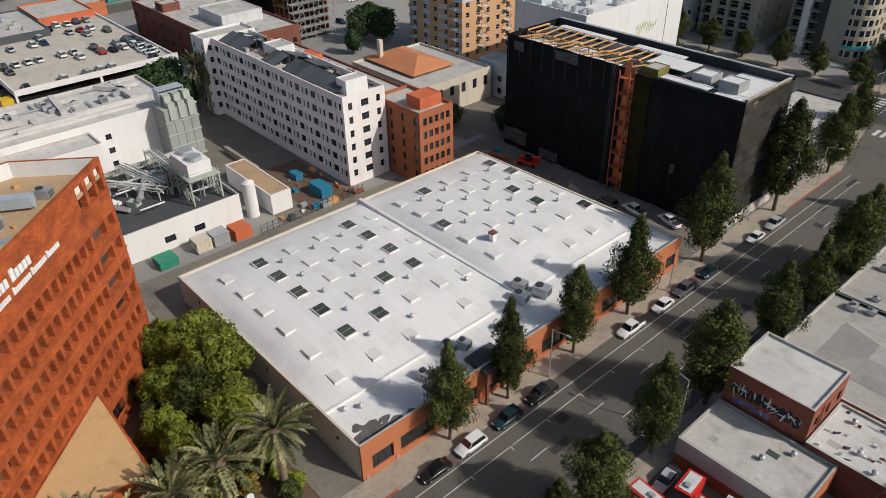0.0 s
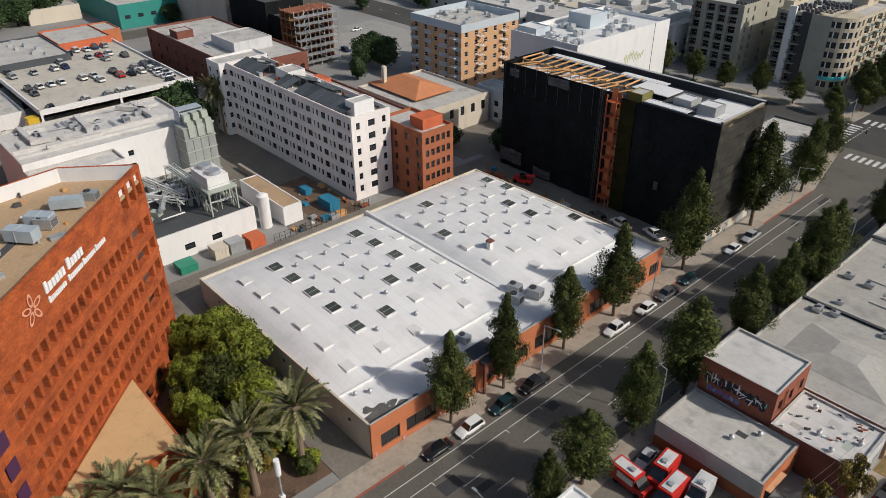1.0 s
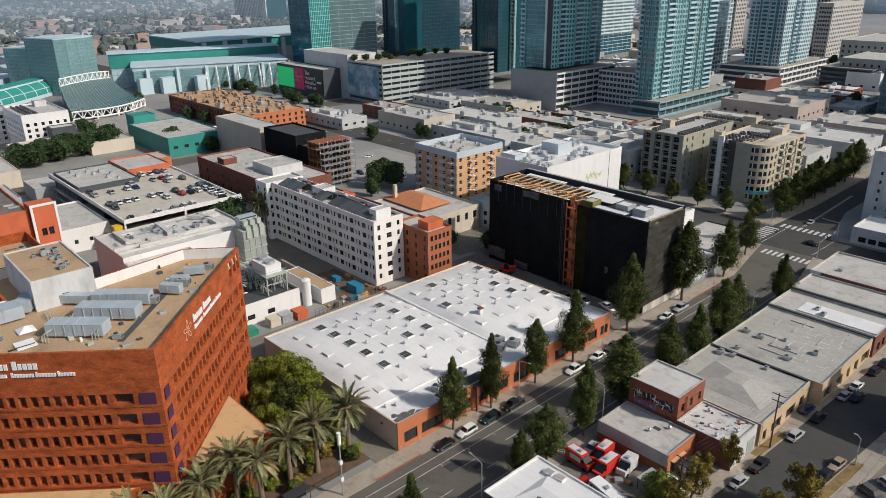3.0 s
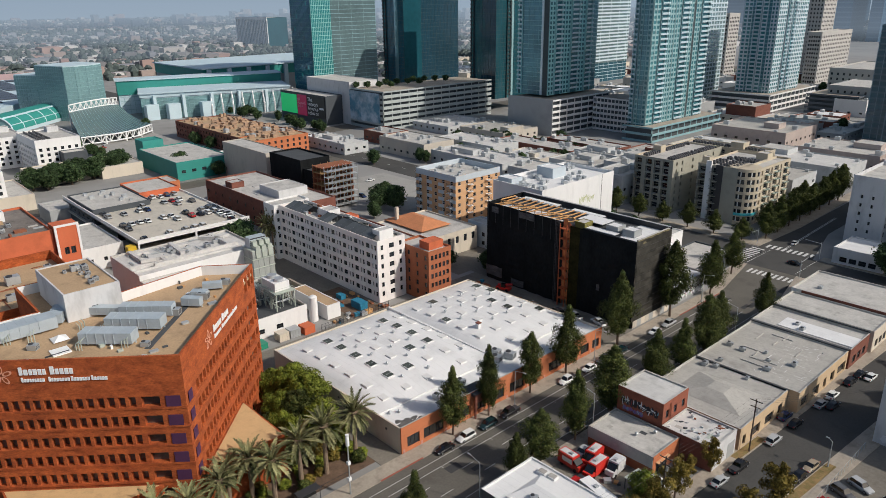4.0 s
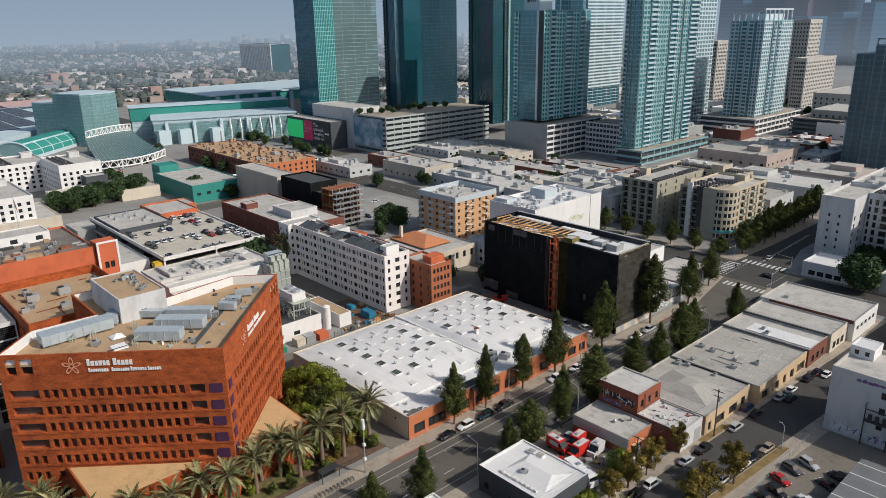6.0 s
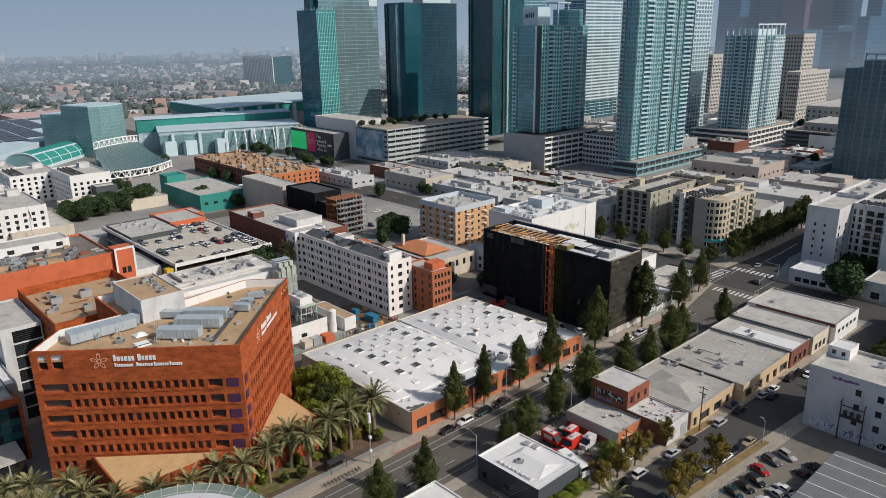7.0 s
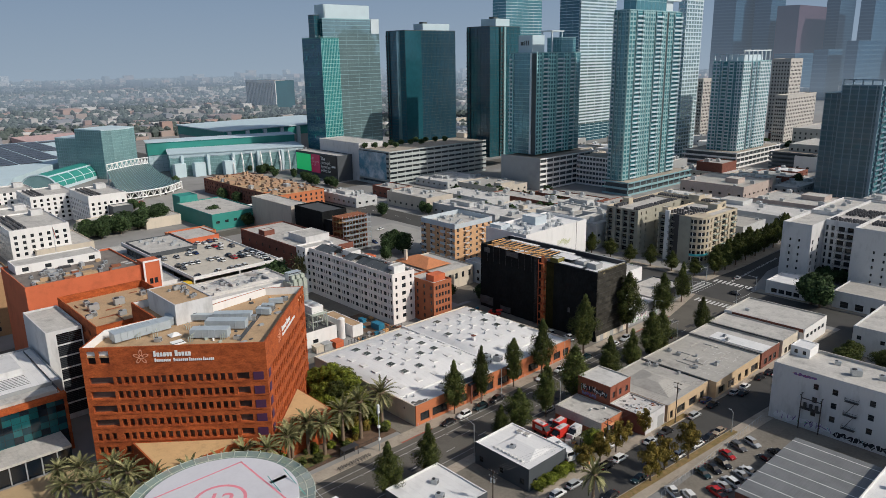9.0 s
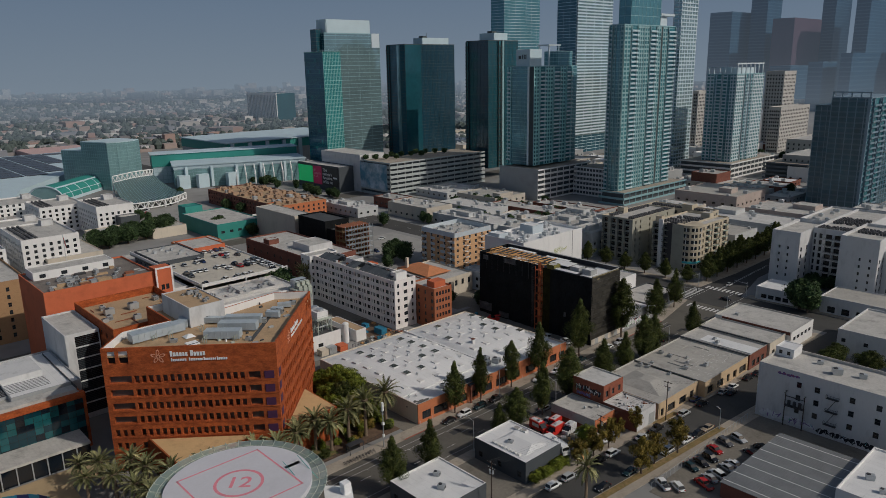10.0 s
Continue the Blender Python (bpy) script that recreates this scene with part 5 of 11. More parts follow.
def petal_sign(u, z, dv, nv, origin, ang, s=1.0):
    """Five-petalled emblem and two rows of plain bars for the lettering."""
    e = thing("wall_sign", "five-petal emblem with two rows of white raised letters", "sign", at=(*(Vector(origin) + dv * u + nv * 0.06), z), rz=ang)
    for k in range(5):
        w = math.radians(90 + 72 * k)
        g = Geo()
        pts = []
        for j in range(14):
            a = 2 * math.pi * j / 14
            pts.append((0.75 * math.cos(a), 0.38 * math.sin(a)))
        pts = [((0.95 + px) * math.cos(w) - py * math.sin(w), (0.95 + px) * math.sin(w) + py * math.cos(w)) for px, py in pts]
        i = len(g.v)
        g.v += [(x * s, -0.12, y * s + 1.3 * s) for x, y in pts] + [(x * s * 0.6 + 0.35 * s * math.cos(w), -0.12, (y * 0.6 + 0.35 * math.sin(w)) * s + 1.3 * s) for x, y in pts]
        nn = len(pts)
        for j in range(nn):
            jj = (j + 1) % nn
            g.f.append((i + j, i + jj, i + nn + jj, i + nn + j))
            g.m.append(0)
        part("petal", g, mat("petal_paint", (0.75, 0.35, 0.22), 0.5) if "petal_paint" not in bpy.data.materials else bpy.data.materials["petal_paint"], e, "orange-pink petal outline")
    rng = random.Random(8)
    for x0, x1, z0, h in ((2.6, 6.4, 1.25, 1.25), (7.0, 10.4, 1.25, 1.25), (2.7, 6.2, 0.1, 0.72), (6.6, 9.4, 0.1, 0.72), (9.8, 12.3, 0.1, 0.72), (12.7, 15.0, 0.1, 0.72)):
        x = x0
        while x < x1 - 0.1:
            w = h * rng.uniform(0.34, 0.46)
            tall = h * (1.0 if x == x0 else 0.7)
            part("letter_bar", Geo().box(x * s, -0.14, z0 * s, (x + w) * s, 0, (z0 + tall) * s), SIGN_WHITE, e)
            x += w + h * 0.14
    return e


petal_sign(14.2, 30.5, dv, nv, HL, ang, 1.15)
petal_sign(12.8, 29.7, dv2, nv2, HN, ang2, 1.15)
PODIUM_TAN = mat("sandy_roof_coating", (0.6, 0.4, 0.2), 0.9, 0.06, 0.3, 0.05, 3.0, stain=0.2, sscale=0.4)
pod = thing("hospital_podium", "two-storey brick podium with a flat tan roof at the hospital's foot", "podium", at=(0, 0, 0))
P1 = [(-11.0, -37.2), (-11.0, -20.6), (-28.2, -20.6)]
P2 = [(-30.5, -66.2), (-12.4, -66.2), (-12.4, -44.4)]
for P in (P1, P2):
    Pc = P if signed_area(P) > 0 else P[::-1]
    g = Geo().prism(Pc, 0, 9.2)
    part("wall", g, BRICK, pod)
    part("roof", Geo().prism(inset(Pc, 0.35), 9.2, 9.26), PODIUM_TAN, pod, "tan flat roof")

# roof plant
def duct_unit(pts, w, h, z, name="roof_duct", label="large pale blue-grey duct on the hospital roof"):
    e = thing(name, label, "air duct", "hospital roof plant")
    for a, b in zip(pts, pts[1:]):
        a2, b2 = Vector(a), Vector(b)
        d = (b2 - a2).normalized()
        nn = Vector((-d.y, d.x)) * w / 2
        part("duct_run", Geo().prism([tuple(a2 - nn), tuple(b2 - nn), tuple(b2 + nn), tuple(a2 + nn)], z, z + h), DUCT, e)
        L = (b2 - a2).length
        for k in range(1, int(L / 1.6)):
            c = a2 + d * k * 1.6
            part("flange", Geo().prism([tuple(c - nn * 1.06 - d * 0.06), tuple(c - nn * 1.06 + d * 0.06), tuple(c + nn * 1.06 + d * 0.06), tuple(c + nn * 1.06 - d * 0.06)], z - 0.03, z + h + 0.05), DUCT, e)
    for p in pts:
        part("stand", Geo().box(p[0] - 0.15, p[1] - 0.15, 32.4, p[0] + 0.15, p[1] + 0.15, z + 0.1), METAL, e)
    return e


RZ = 32.45
duct_unit([(-29.8, -48.6), (-23.2, -41.7)], 3.0, 2.1, RZ + 0.4)
duct_unit([(-33.1, -43.0), (-25.8, -35.4)], 3.1, 2.1, RZ + 0.4)
duct_unit([(-36.9, -39.2), (-30.1, -31.6)], 2.6, 2.0, RZ + 0.4)
duct_unit([(-40.6, -64.5), (-40.8, -50.2)], 3.8, 2.2, RZ + 0.4)
duct_unit([(-40.8, -50.2), (-45.5, -47.5)], 2.6, 1.8, RZ + 0.5)
duct_unit([(-42.4, -44.6), (-38.0, -40.5), (-36.9, -39.2)], 1.8, 1.5, RZ + 0.5)
duct_unit([(-33.0, -28.5), (-30.0, -26.0)], 1.7, 1.6, RZ + 0.4)
duct_unit([(-35.5, -25.5), (-33.2, -23.2)], 1.7, 1.4, RZ + 0.4)
duct_unit([(-38.0, -22.0), (-36.0, -18.6)], 1.5, 1.3, RZ + 0.4)
for k, (x, y, r) in enumerate(((-27.0, -50.2, 1.0), (-22.5, -43.9, 0.9), (-30.5, -45.4, 0.9), (-36.0, -55.5, 1.1), (-38.2, -59.0, 0.9), (-35.6, -47.0, 0.8))):
    e = thing("roof_pipe_stand", "bent green-grey pipes beside a roof duct", "pipes", "hospital roof plant", at=(x, y, RZ), rz=46 + 9 * k)
    for j in range(3):
        part("pipe", Geo().cone((j * 0.5 - 0.5, 0, 0), (j * 0.5 - 0.5, 0, 1.2 * r + 0.3 * j), 0.09, 0.09, 6).cone((j * 0.5 - 0.5, 0, 1.2 * r + 0.3 * j), (j * 0.5 - 0.5, 1.6, 1.2 * r + 0.3 * j), 0.09, 0.09, 6), STEEL_GREEN, e)
building("roof_penthouse", "white plant penthouse with a brown roof on the hospital", (-59.5, -48, -40.5, -37.6), 38.0, AGED_WHITE, ROOF_TAN, 0.25, {"E": (1, 1, 1.2, 2.0, 0.2, 3, (6.5,))}, ground=RZ, category="penthouse")
rng = random.Random(31)
for x, y, s in ((-33.5, -24, 1.1), (-37.8, -17, 0.9), (-30, -31.5, 1.0), (-33, -56, 0.8), (-20.5, -41, 0.7), (-27, -58.5, 0.8)):
    unit_at(x, y, RZ - 0.05, 45, s * 1.3, "grey roof unit on the hospital's gravel roof")
solo("roof_light", Geo().face([(-35.4, -52.8, RZ + 0.2), (-32.6, -52.8, RZ + 0.2), (-34.0, -51.4, RZ + 1.0)]).face([(-32.6, -52.8, RZ + 0.2), (-32.6, -50.0, RZ + 0.2), (-34.0, -51.4, RZ + 1.0)]).face([(-32.6, -50.0, RZ + 0.2), (-35.4, -50.0, RZ + 0.2), (-34.0, -51.4, RZ + 1.0)]).face([(-35.4, -50.0, RZ + 0.2), (-35.4, -52.8, RZ + 0.2), (-34.0, -51.4, RZ + 1.0)]), SIGN_WHITE, "white pyramid roof light", "roof light")
solo("roof_hatch", Geo().box(-30.3, -54.3, RZ - 0.1, -27.3, -51.3, RZ + 0.2), SIGN_WHITE, "white roof hatch on the gravel roof", "roof hatch")

# lower hospital wings behind the tower
building("hospital_wing", "brown brick rear wing of the hospital with plant on its roof", (-98, -62, -62.2, -36), 27.5, BRICK, ROOF_TAN, 2.4, {"S": (8, 7, 1.2, 1.6, 3, 3.75)}, frame_mat=STEEL_DARK)
building("hospital_wing", "white concrete stair and lift core with dark glazed louvres", (-98, -72, -74, -62.4), 27.0, AGED_WHITE, ROOF_PALE, 0.5, {"E": ([(2.6, 9.3)], 7, 6.6, 3.2, 1.6, 3.6)}, frame_mat=STEEL_DARK, bars=(2, 6))
building("hospital_wing", "low grey link wing with a white roof", (-93, -90, -62, -72.4), 17.5, GREY_WALL, ROOF_WHITE, 0.5, {"S": (8, 4, 2.2, 2.4, 2, 3.9), "E": (3, 4, 1.2, 2.4, 2, 3.9)}, frame_mat=STEEL_DARK)
gw = thing("glass_wing", "four-storey wing with teal glass curtain walls and a brown rim", "building", at=(0, 0, 0))
gx0, gy0, gx1, gy1, gh = -92, -140, -56.5, -74, 16.5
g = Geo().box(gx0, gy0, 0, gx1, gy1, gh - 1.6, 0, False)
part("core", g, DARK_IN, gw)
TEALS = [mat("teal_pane", (0.006, 0.04, 0.055), 0.08, 0.2, 0.5, spec=0.8), mat("pale_teal_pane", (0.014, 0.1, 0.11), 0.1, 0.2, 0.5, spec=0.8), mat("dark_pane", (0.006, 0.012, 0.02), 0.06, 0.2, 0.5, spec=0.8)]
pane_m = [Geo().box(0, 0.0, 0, 0.06, 2.0, 1.7).mesh("pane", t) for t in TEALS]
rng = random.Random(14)
for iy in range(24):
    for iz in range(7):
        o = new("pane", pane_m[rng.choice((0, 0, 1, 2, 2, 1, 0))])
        o.parent = gw
        o.matrix_local = pose(gx1 + 0.02, gy1 - 2.1 - iy * 2.1, 2.6 + iz * 1.8)
part("rim", Geo().box(gx0, gy0, gh - 1.6, gx1 + 0.5, gy1, gh), BRICK, gw)
part("roof", Geo().box(gx0 + 0.5, gy0 + 0.5, gh, gx1 - 0.5, gy1 - 0.5, gh + 0.1), ROOF_GREY, gw)
part("sloped_edge", Geo().prism([(gx1 - 4.5, gy0 + 1), (gx1 - 0.6, gy0 + 1), (gx1 - 0.6, gy1 - 1), (gx1 - 4.5, gy1 - 1)], gh + 0.1, gh + 0.9), ROOF_PALE, gw, "pale sloped roof edge")
for k in range(14):
    part("louvre", Geo().box(gx1 - 9.5 - 0.55 * k, gy0 + 6, gh + 0.1, gx1 - 9.2 - 0.55 * k, gy1 - 5, gh + 0.9 + 0.12 * (k % 2)), STEEL_DARK if k % 2 else METAL, gw)
part("plant_screen", Geo().box(gx0 + 4, gy1 - 16, gh + 0.1, gx1 - 18, gy1 - 5, gh + 2.6), AGED_WHITE, gw)
part("guard_rail", Geo().box(gx0 + 1, gy1 - 0.9, gh, gx1 - 1, gy1 - 0.8, gh + 1.6), STEEL_DARK, gw)
part("end_frame", Geo().box(gx1 - 1.2, gy1, 0, gx1 + 0.6, gy1 + 0.7, gh), BRICK, gw)
ec = thing("entrance_canopy", "white entrance canopy with a glazed front", "canopy", at=(0, 0, 0))
part("roof", Geo().box(-56.4, -120, 5.2, -47, -76.0, 5.9), ROOF_PALE, ec)
for k in range(12):
    part("pane", Geo().box(-47.9, -119 + 3.6 * k, 0.1, -47.8, -115.6 + 3.6 * k, 5.2), TEALS[2], ec)
    part("post", Geo().box(-47.8, -119.2 + 3.6 * k, 0, -47.5, -118.9 + 3.6 * k, 5.2), METAL, ec)

# brick-red long building and its neighbours to the west
building("red_hall", "long orange-red rendered hall with a dark roof edge", (-136, -69, -104.5, -33.2), 32.6, ORANGE_PAINT, mat("brown_grey_felt_roof", (0.2, 0.175, 0.155), 0.9, 0.25, 0.2, 0.15, 1.5, stain=0.4, sscale=0.3), 0.6)
RED_ROOF = random.Random(89)
for k in range(26):
    x, y = RED_ROOF.uniform(-123, -107), RED_ROOF.uniform(-67, -36)
    solo("roof_junk", Geo().box(x, y, 32.58, x + RED_ROOF.uniform(0.5, 3.0), y + RED_ROOF.uniform(0.5, 5.0), 32.7 + RED_ROOF.uniform(0.1, 1.2)), RED_ROOF.choice((STEEL_DARK, METAL, ROOF_PALE, RUST, ROOF_TAN)), "duct, kerb or plank lying on the red hall roof", "junk", "roof junk")
tw = thing("stair_tower", "red and white stair tower with small windows", "tower", at=(-106.2, -30.0, 12))
g = Geo()
facade(g, tw, (3, -3), (3, 3), 0, 22, [(1.6, 2.8), (3.2, 4.4)], [(3, 5), (8.2, 10.2), (14, 16)], 0.3, 0, None, STEEL_DARK, bars=(2, 1))
g.face([(-3, -3, 0), (3, -3, 0), (3, -3, 22), (-3, -3, 22)]).face([(3, 3, 0), (-3, 3, 0), (-3, 3, 22), (3, 3, 22)]).face([(-3, 3, 0), (-3, -3, 0), (-3, -3, 22), (-3, 3, 22)]).face([(-3, -3, 22), (3, -3, 22), (3, 3, 22), (-3, 3, 22)])
part("wall", g, (ORANGE_PAINT, ORANGE_PAINT, ORANGE_PAINT, GLASS), tw)
for y in (-3.1, 2.5):
    part("trim", Geo().box(2.9, y, 0, 3.15, y + 0.6, 22.4), WHITE_WALL, tw, "white corner strip")
part("trim", Geo().box(2.9, -2.5, 21.8, 3.15, 2.5, 22.4), WHITE_WALL, tw, "white top band")
part("base", Geo().box(-2.8, -3, -12, 2.8, 3, 0), ORANGE_PAINT, tw, "plain red base")
TAN_BRICK = mat("tan_brown_brick", (0.4, 0.24, 0.125), 0.88, 0.1, 0.3, 0.12, 4.0, stain=0.25, sscale=0.3, stretch=(1, 1, 2))
building("hotel_block", "tan brick hotel block with rows of sash windows", (-205, -96, -163, -61), 24.0, TAN_BRICK, ROOF_PALE, 0.8, {"E": (7, 7, 1.2, 1.7, 2, 3.1), "S": (10, 7, 1.2, 1.7, 2, 3.1)}, frame_mat=STEEL_DARK)
building("low_wing", "low white wing with an orange end and a grey roof", (-192, -17, -159, 1.0), 8, WHITE_WALL, ROOF_PALE, 0.5, {"E": (4, 1, 1.2, 1.4, 3, 3.4)}, frame_mat=STEEL_DARK)

# big white plant building beside the warehouse
building("plant_building", "large blank white building with a cluttered white roof", (-128.6, -13, -104.5, 26.5), 13.6, WHITE_WALL, ROOF_STAINED, 0.7, {"E": ([(14.5, 15.8), (22.0, 23.3)], 3, 1.3, 1.3, 3.4, 3.2)}, frame_mat=STEEL_DARK, trim=ROOF_PALE)
building("plant_building", "lower white plant block with pipes on its roof", (-104.4, -13, -97, 6), 12.2, WHITE_WALL, ROOF_STAINED, 0.5, trim=ROOF_PALE)
pl = building("boiler_house", "low white boiler house with a sunken dark plant deck", (-97, -3.2, -69, 21), 5.2, WHITE_WALL, ROOF_DARK, 1.0, {"S": (2, 1, 2, 1.4, 2.5, 3), "E": (2, 1, 2.2, 1.4, 1.5, 3, (8.0,))}, trim=ROOF_PALE)
SCREEN_GREY = mat("grey_green_sheet", (0.33, 0.35, 0.33), 0.6, 0.1, 0.4, 0.08, 3.0, stain=0.3, sscale=0.3, stretch=(1, 1, 0.3))
scr = thing("louvre_screen", "tall grey translucent louvre screen at the plant building's end", "screen", at=(-101.5, 24, 0))
for k in range(4):
    part("panel", Geo().box(-3, -3.5 + k * 1.9, 3.0, 3, -1.7 + k * 1.9, 15.0), SCREEN_GREY, scr, "grey perforated sheet panel")
g = Geo()
for z in (3, 6, 9, 12, 15):
    g.box(-3.1, -3.7, z, 3.2, 4.3, z + 0.2)
part("rail", g, STEEL_GREEN, scr)
part("top_unit", Geo().box(-2.6, -2.8, 15.2, 0.4, 3.0, 18.6), DUCT, scr, "grey-blue louvred unit")
for y in (-2.4, -0.2, 2.0):
    part("duct_drop", Geo().prism([(0.5, y), (2.0, y), (2.0, y + 1.5), (0.5, y + 1.5)], 15.2, 17.8).prism([(2.0, y), (3.4, y), (3.4, y + 1.5), (2.0, y + 1.5)], 12.6, 16.4), STEEL_GREEN, scr, "grey-green duct bend")
for z in (16.0, 16.7, 17.4, 18.1):
    part("louvre", Geo().box(0.4, -2.6, z, 0.5, 2.8, z + 0.35), STEEL_DARK, scr)
# cooling tower on a steel frame
ct = thing("cooling_tower", "pale cooling tower on a steel frame with stairs and rails", "cooling tower", at=(-77, 16, 0))
g = Geo()
for x in (-5, -1.6, 1.6, 5):
    for y in (-3, 3):
        g.box(x - 0.15, y - 0.15, 5, x + 0.15, y + 0.15, 10.5)
for x0, x1 in ((-5, -1.6), (-1.6, 1.6), (1.6, 5)):
    for y in (-3, 3):
        g.beam((x0, y, 5.2), (x1, y, 10.4), 0.14)
        g.beam((x1, y, 5.2), (x0, y, 10.4), 0.14)
g.box(-5.3, -3.3, 10.4, 5.3, 3.3, 10.7)
part("frame", g, STEEL_GREEN, ct)
part("basin", Geo().box(-3.8, -2.4, 10.7, 3.8, 2.4, 13.3), WHITE_WALL, ct, "pale fibreglass casing")
for x in (-1.9, 1.9):
    part("fan_cowl", Geo().cone((x, 0, 13.3), (x, 0, 14.1), 1.6, 1.4, 16), METAL, ct)
g = Geo()
for z in (11.4, 12.0):
    g.beam((-5.3, -3.3, z), (5.3, -3.3, z), 0.07).beam((5.3, -3.3, z), (5.3, 3.3, z), 0.07)
for k in range(9):
    g.beam((-5.3 + 1.32 * k, -3.3, 10.7), (-5.3 + 1.32 * k, -3.3, 12.0), 0.06)
part("guard_rail", g, STEEL_GREEN, ct)
rng = random.Random(41)
for k in range(14):
    x, y = rng.uniform(-95, -72), rng.uniform(-1, 19)
    a = rng.choice((0, 1))
    L = rng.uniform(4, 11)
    b = (min(-71, x + L), y, 6.2 + rng.random()) if a else (x, min(19.5, y + L), 6.2 + rng.random())
    o = solo("pipe", Geo().cone((x, y, b[2]), b, 0.16, 0.16, 8), rng.choice((STEEL_GREEN, METAL, WHITE_WALL)), "pale pipe run over the plant deck", "pipe", "plant pipes")
def pipe_rack(x, y, L, rz, h=3.4, pipes=5, z=5.2):
    """A trestle of grey-green posts with parallel pipes and a walkway on it."""
    e = thing("pipe_rack", "grey-green pipe rack with parallel pipes over the plant deck", "pipe rack", "pipe racks", at=(x, y, z), rz=rz)
    n = max(2, int(L / 3.5))
    for k in range(n + 1):
        u = L * k / n
        part("trestle", Geo().beam((u, -1.3, 0), (u, -1.3, h), 0.2).beam((u, 1.3, 0), (u, 1.3, h), 0.2).beam((u, -1.5, h), (u, 1.5, h), 0.2), STEEL_GREEN, e)
    for j in range(pipes):
        yy = -1.1 + 2.2 * j / (pipes - 1)
        part("pipe", Geo().cone((-0.5, yy, h + 0.25), (L + 0.5, yy, h + 0.25), 0.11 + 0.05 * (j % 3), 0.11 + 0.05 * (j % 3), 8), (METAL, STEEL_GREEN, WHITE_WALL)[j % 3], e)
    part("handrail", Geo().beam((0, -1.5, h + 1.0), (L, -1.5, h + 1.0), 0.07).beam((0, -1.5, h + 0.5), (L, -1.5, h + 0.5), 0.06), STEEL_GREEN, e)


pipe_rack(-95, 14.5, 20, 0)
pipe_rack(-95.5, 8.0, 14, 12, 2.0, 4)
pipe_rack(-92, 1.5, 15, 35, 1.6, 3)
pipe_rack(-88, 18.5, 14, -4, 4.6, 4)
for k in range(9):
    x, y, w = rng.uniform(-94, -80), rng.uniform(-1, 12), rng.uniform(0.8, 2.4)
    crate_g = Geo().box(0, 0, 0, w, w * 0.7, rng.uniform(0.6, 1.6))
    o = solo("plant_unit", crate_g, rng.choice((METAL, WHITE_WALL, STEEL_GREEN, DUCT)), "grey casing on the sunken plant deck", "plant unit", "plant units")
    o.matrix_world = pose(x, y, 5.2, 0, 0, rng.uniform(0, 40))
for a, b in (((-94, -1, 6.4), (-84, 9, 6.4)), ((-90, 11, 6.8), (-79, 5, 6.8)), ((-86, -2, 6.0), (-78, 2.5, 6.0))):
    solo("roof_duct", Geo().beam(a, b, 0.9), METAL, "broad grey duct lying over the plant deck", "air duct", "plant ducts")
for k, (x, y, L, w, rz) in enumerate(((-127, 19, 14, 1.3, 0), (-126, 15, 9, 1.1, 38), (-127, 5, 12, 1.4, -4), (-116, -8, 9, 1.2, 80), (-110, -6, 12, 1.0, 90), (-127.4, -8, 10, 1.2, 0))):
    o = solo("roof_duct", Geo().box(0, 0, 0.2, L, w, 1.3).box(L * 0.3, w, 0.2, L * 0.3 + w, w + 4, 1.2), ROOF_STAINED, "pale grey duct lying on the white roof", "air duct", "white roof ducts")
    o.matrix_world = pose(x, y, 13.6, 0, 0, rz)
solo("roof_kerb", Geo().box(-112.9, -12.6, 13.6, -112.5, 22.8, 14.6), ROOF_STAINED, "low upstand wall across the white roof", "upstand")
solo("roof_kerb", Geo().box(-109.9, -12.6, 13.6, -109.6, 22.8, 14.2), ROOF_STAINED, "low upstand wall across the white roof", "upstand")
for k in range(9):
    unit_at(rng.uniform(-126, -115), rng.uniform(-11, 24), 13.6, rng.choice((0, 90)), rng.uniform(0.7, 1.5), "grey roof plant on the white roof")
for k in range(12):
    x, y = rng.uniform(-127, -118), rng.uniform(-11, 24)
    L = rng.uniform(2, 7)
    solo("pipe", Geo().box(x, y, 13.9, x + L if k % 2 else x + 0.3, y + 0.3 if k % 2 else min(25, y + L), 14.2), METAL, "grey duct run on the white roof", "pipe", "roof ducts")
tk = thing("white_tank", "tall white cylindrical tank", "tank", at=(-69.5, 23.5, 0))
part("shell", Geo().cone((0, 0, 0), (0, 0, 7.6), 1.3, 1.3, 20), WHITE_WALL, tk)
part("dome", Geo().cone((0, 0, 7.6), (0, 0, 8.1), 1.3, 0.5, 20), WHITE_WALL, tk)
building("site_trailer", "white office trailer with a tan flat roof", (-86, 26.5, -66.7, 31.2), 4.4, WHITE_WALL, ROOF_TAN, 0.15, category="trailer")
def crate(name, x0, y0, x1, y1, h, mt, label, cat, z=0.02):
    e = thing(name, label, cat, at=((x0 + x1) / 2, (y0 + y1) / 2, z))
    a, b = (x1 - x0) / 2, (y1 - y0) / 2
    part("body", Geo().box(-a, -b, 0, a, b, h), mt, e)
    for k in range(int(2 * a / 0.8) + 1):
        xx = min(a, -a + k * 0.8)
        part("rib", Geo().box(xx - 0.04, -b - 0.06, 0.1, xx + 0.04, -b, h - 0.05), mt, e)
    for k in range(int(2 * b / 0.8) + 1):
        yy = min(b, -b + k * 0.8)
        part("rib", Geo().box(a, yy - 0.04, 0.1, a + 0.06, yy + 0.04, h - 0.05), mt, e)
    part("rim", Geo().box(-a - 0.08, -b - 0.08, h - 0.15, a + 0.08, -b, h).box(a, -b, h - 0.15, a + 0.08, b + 0.08, h), mt, e)
    return e
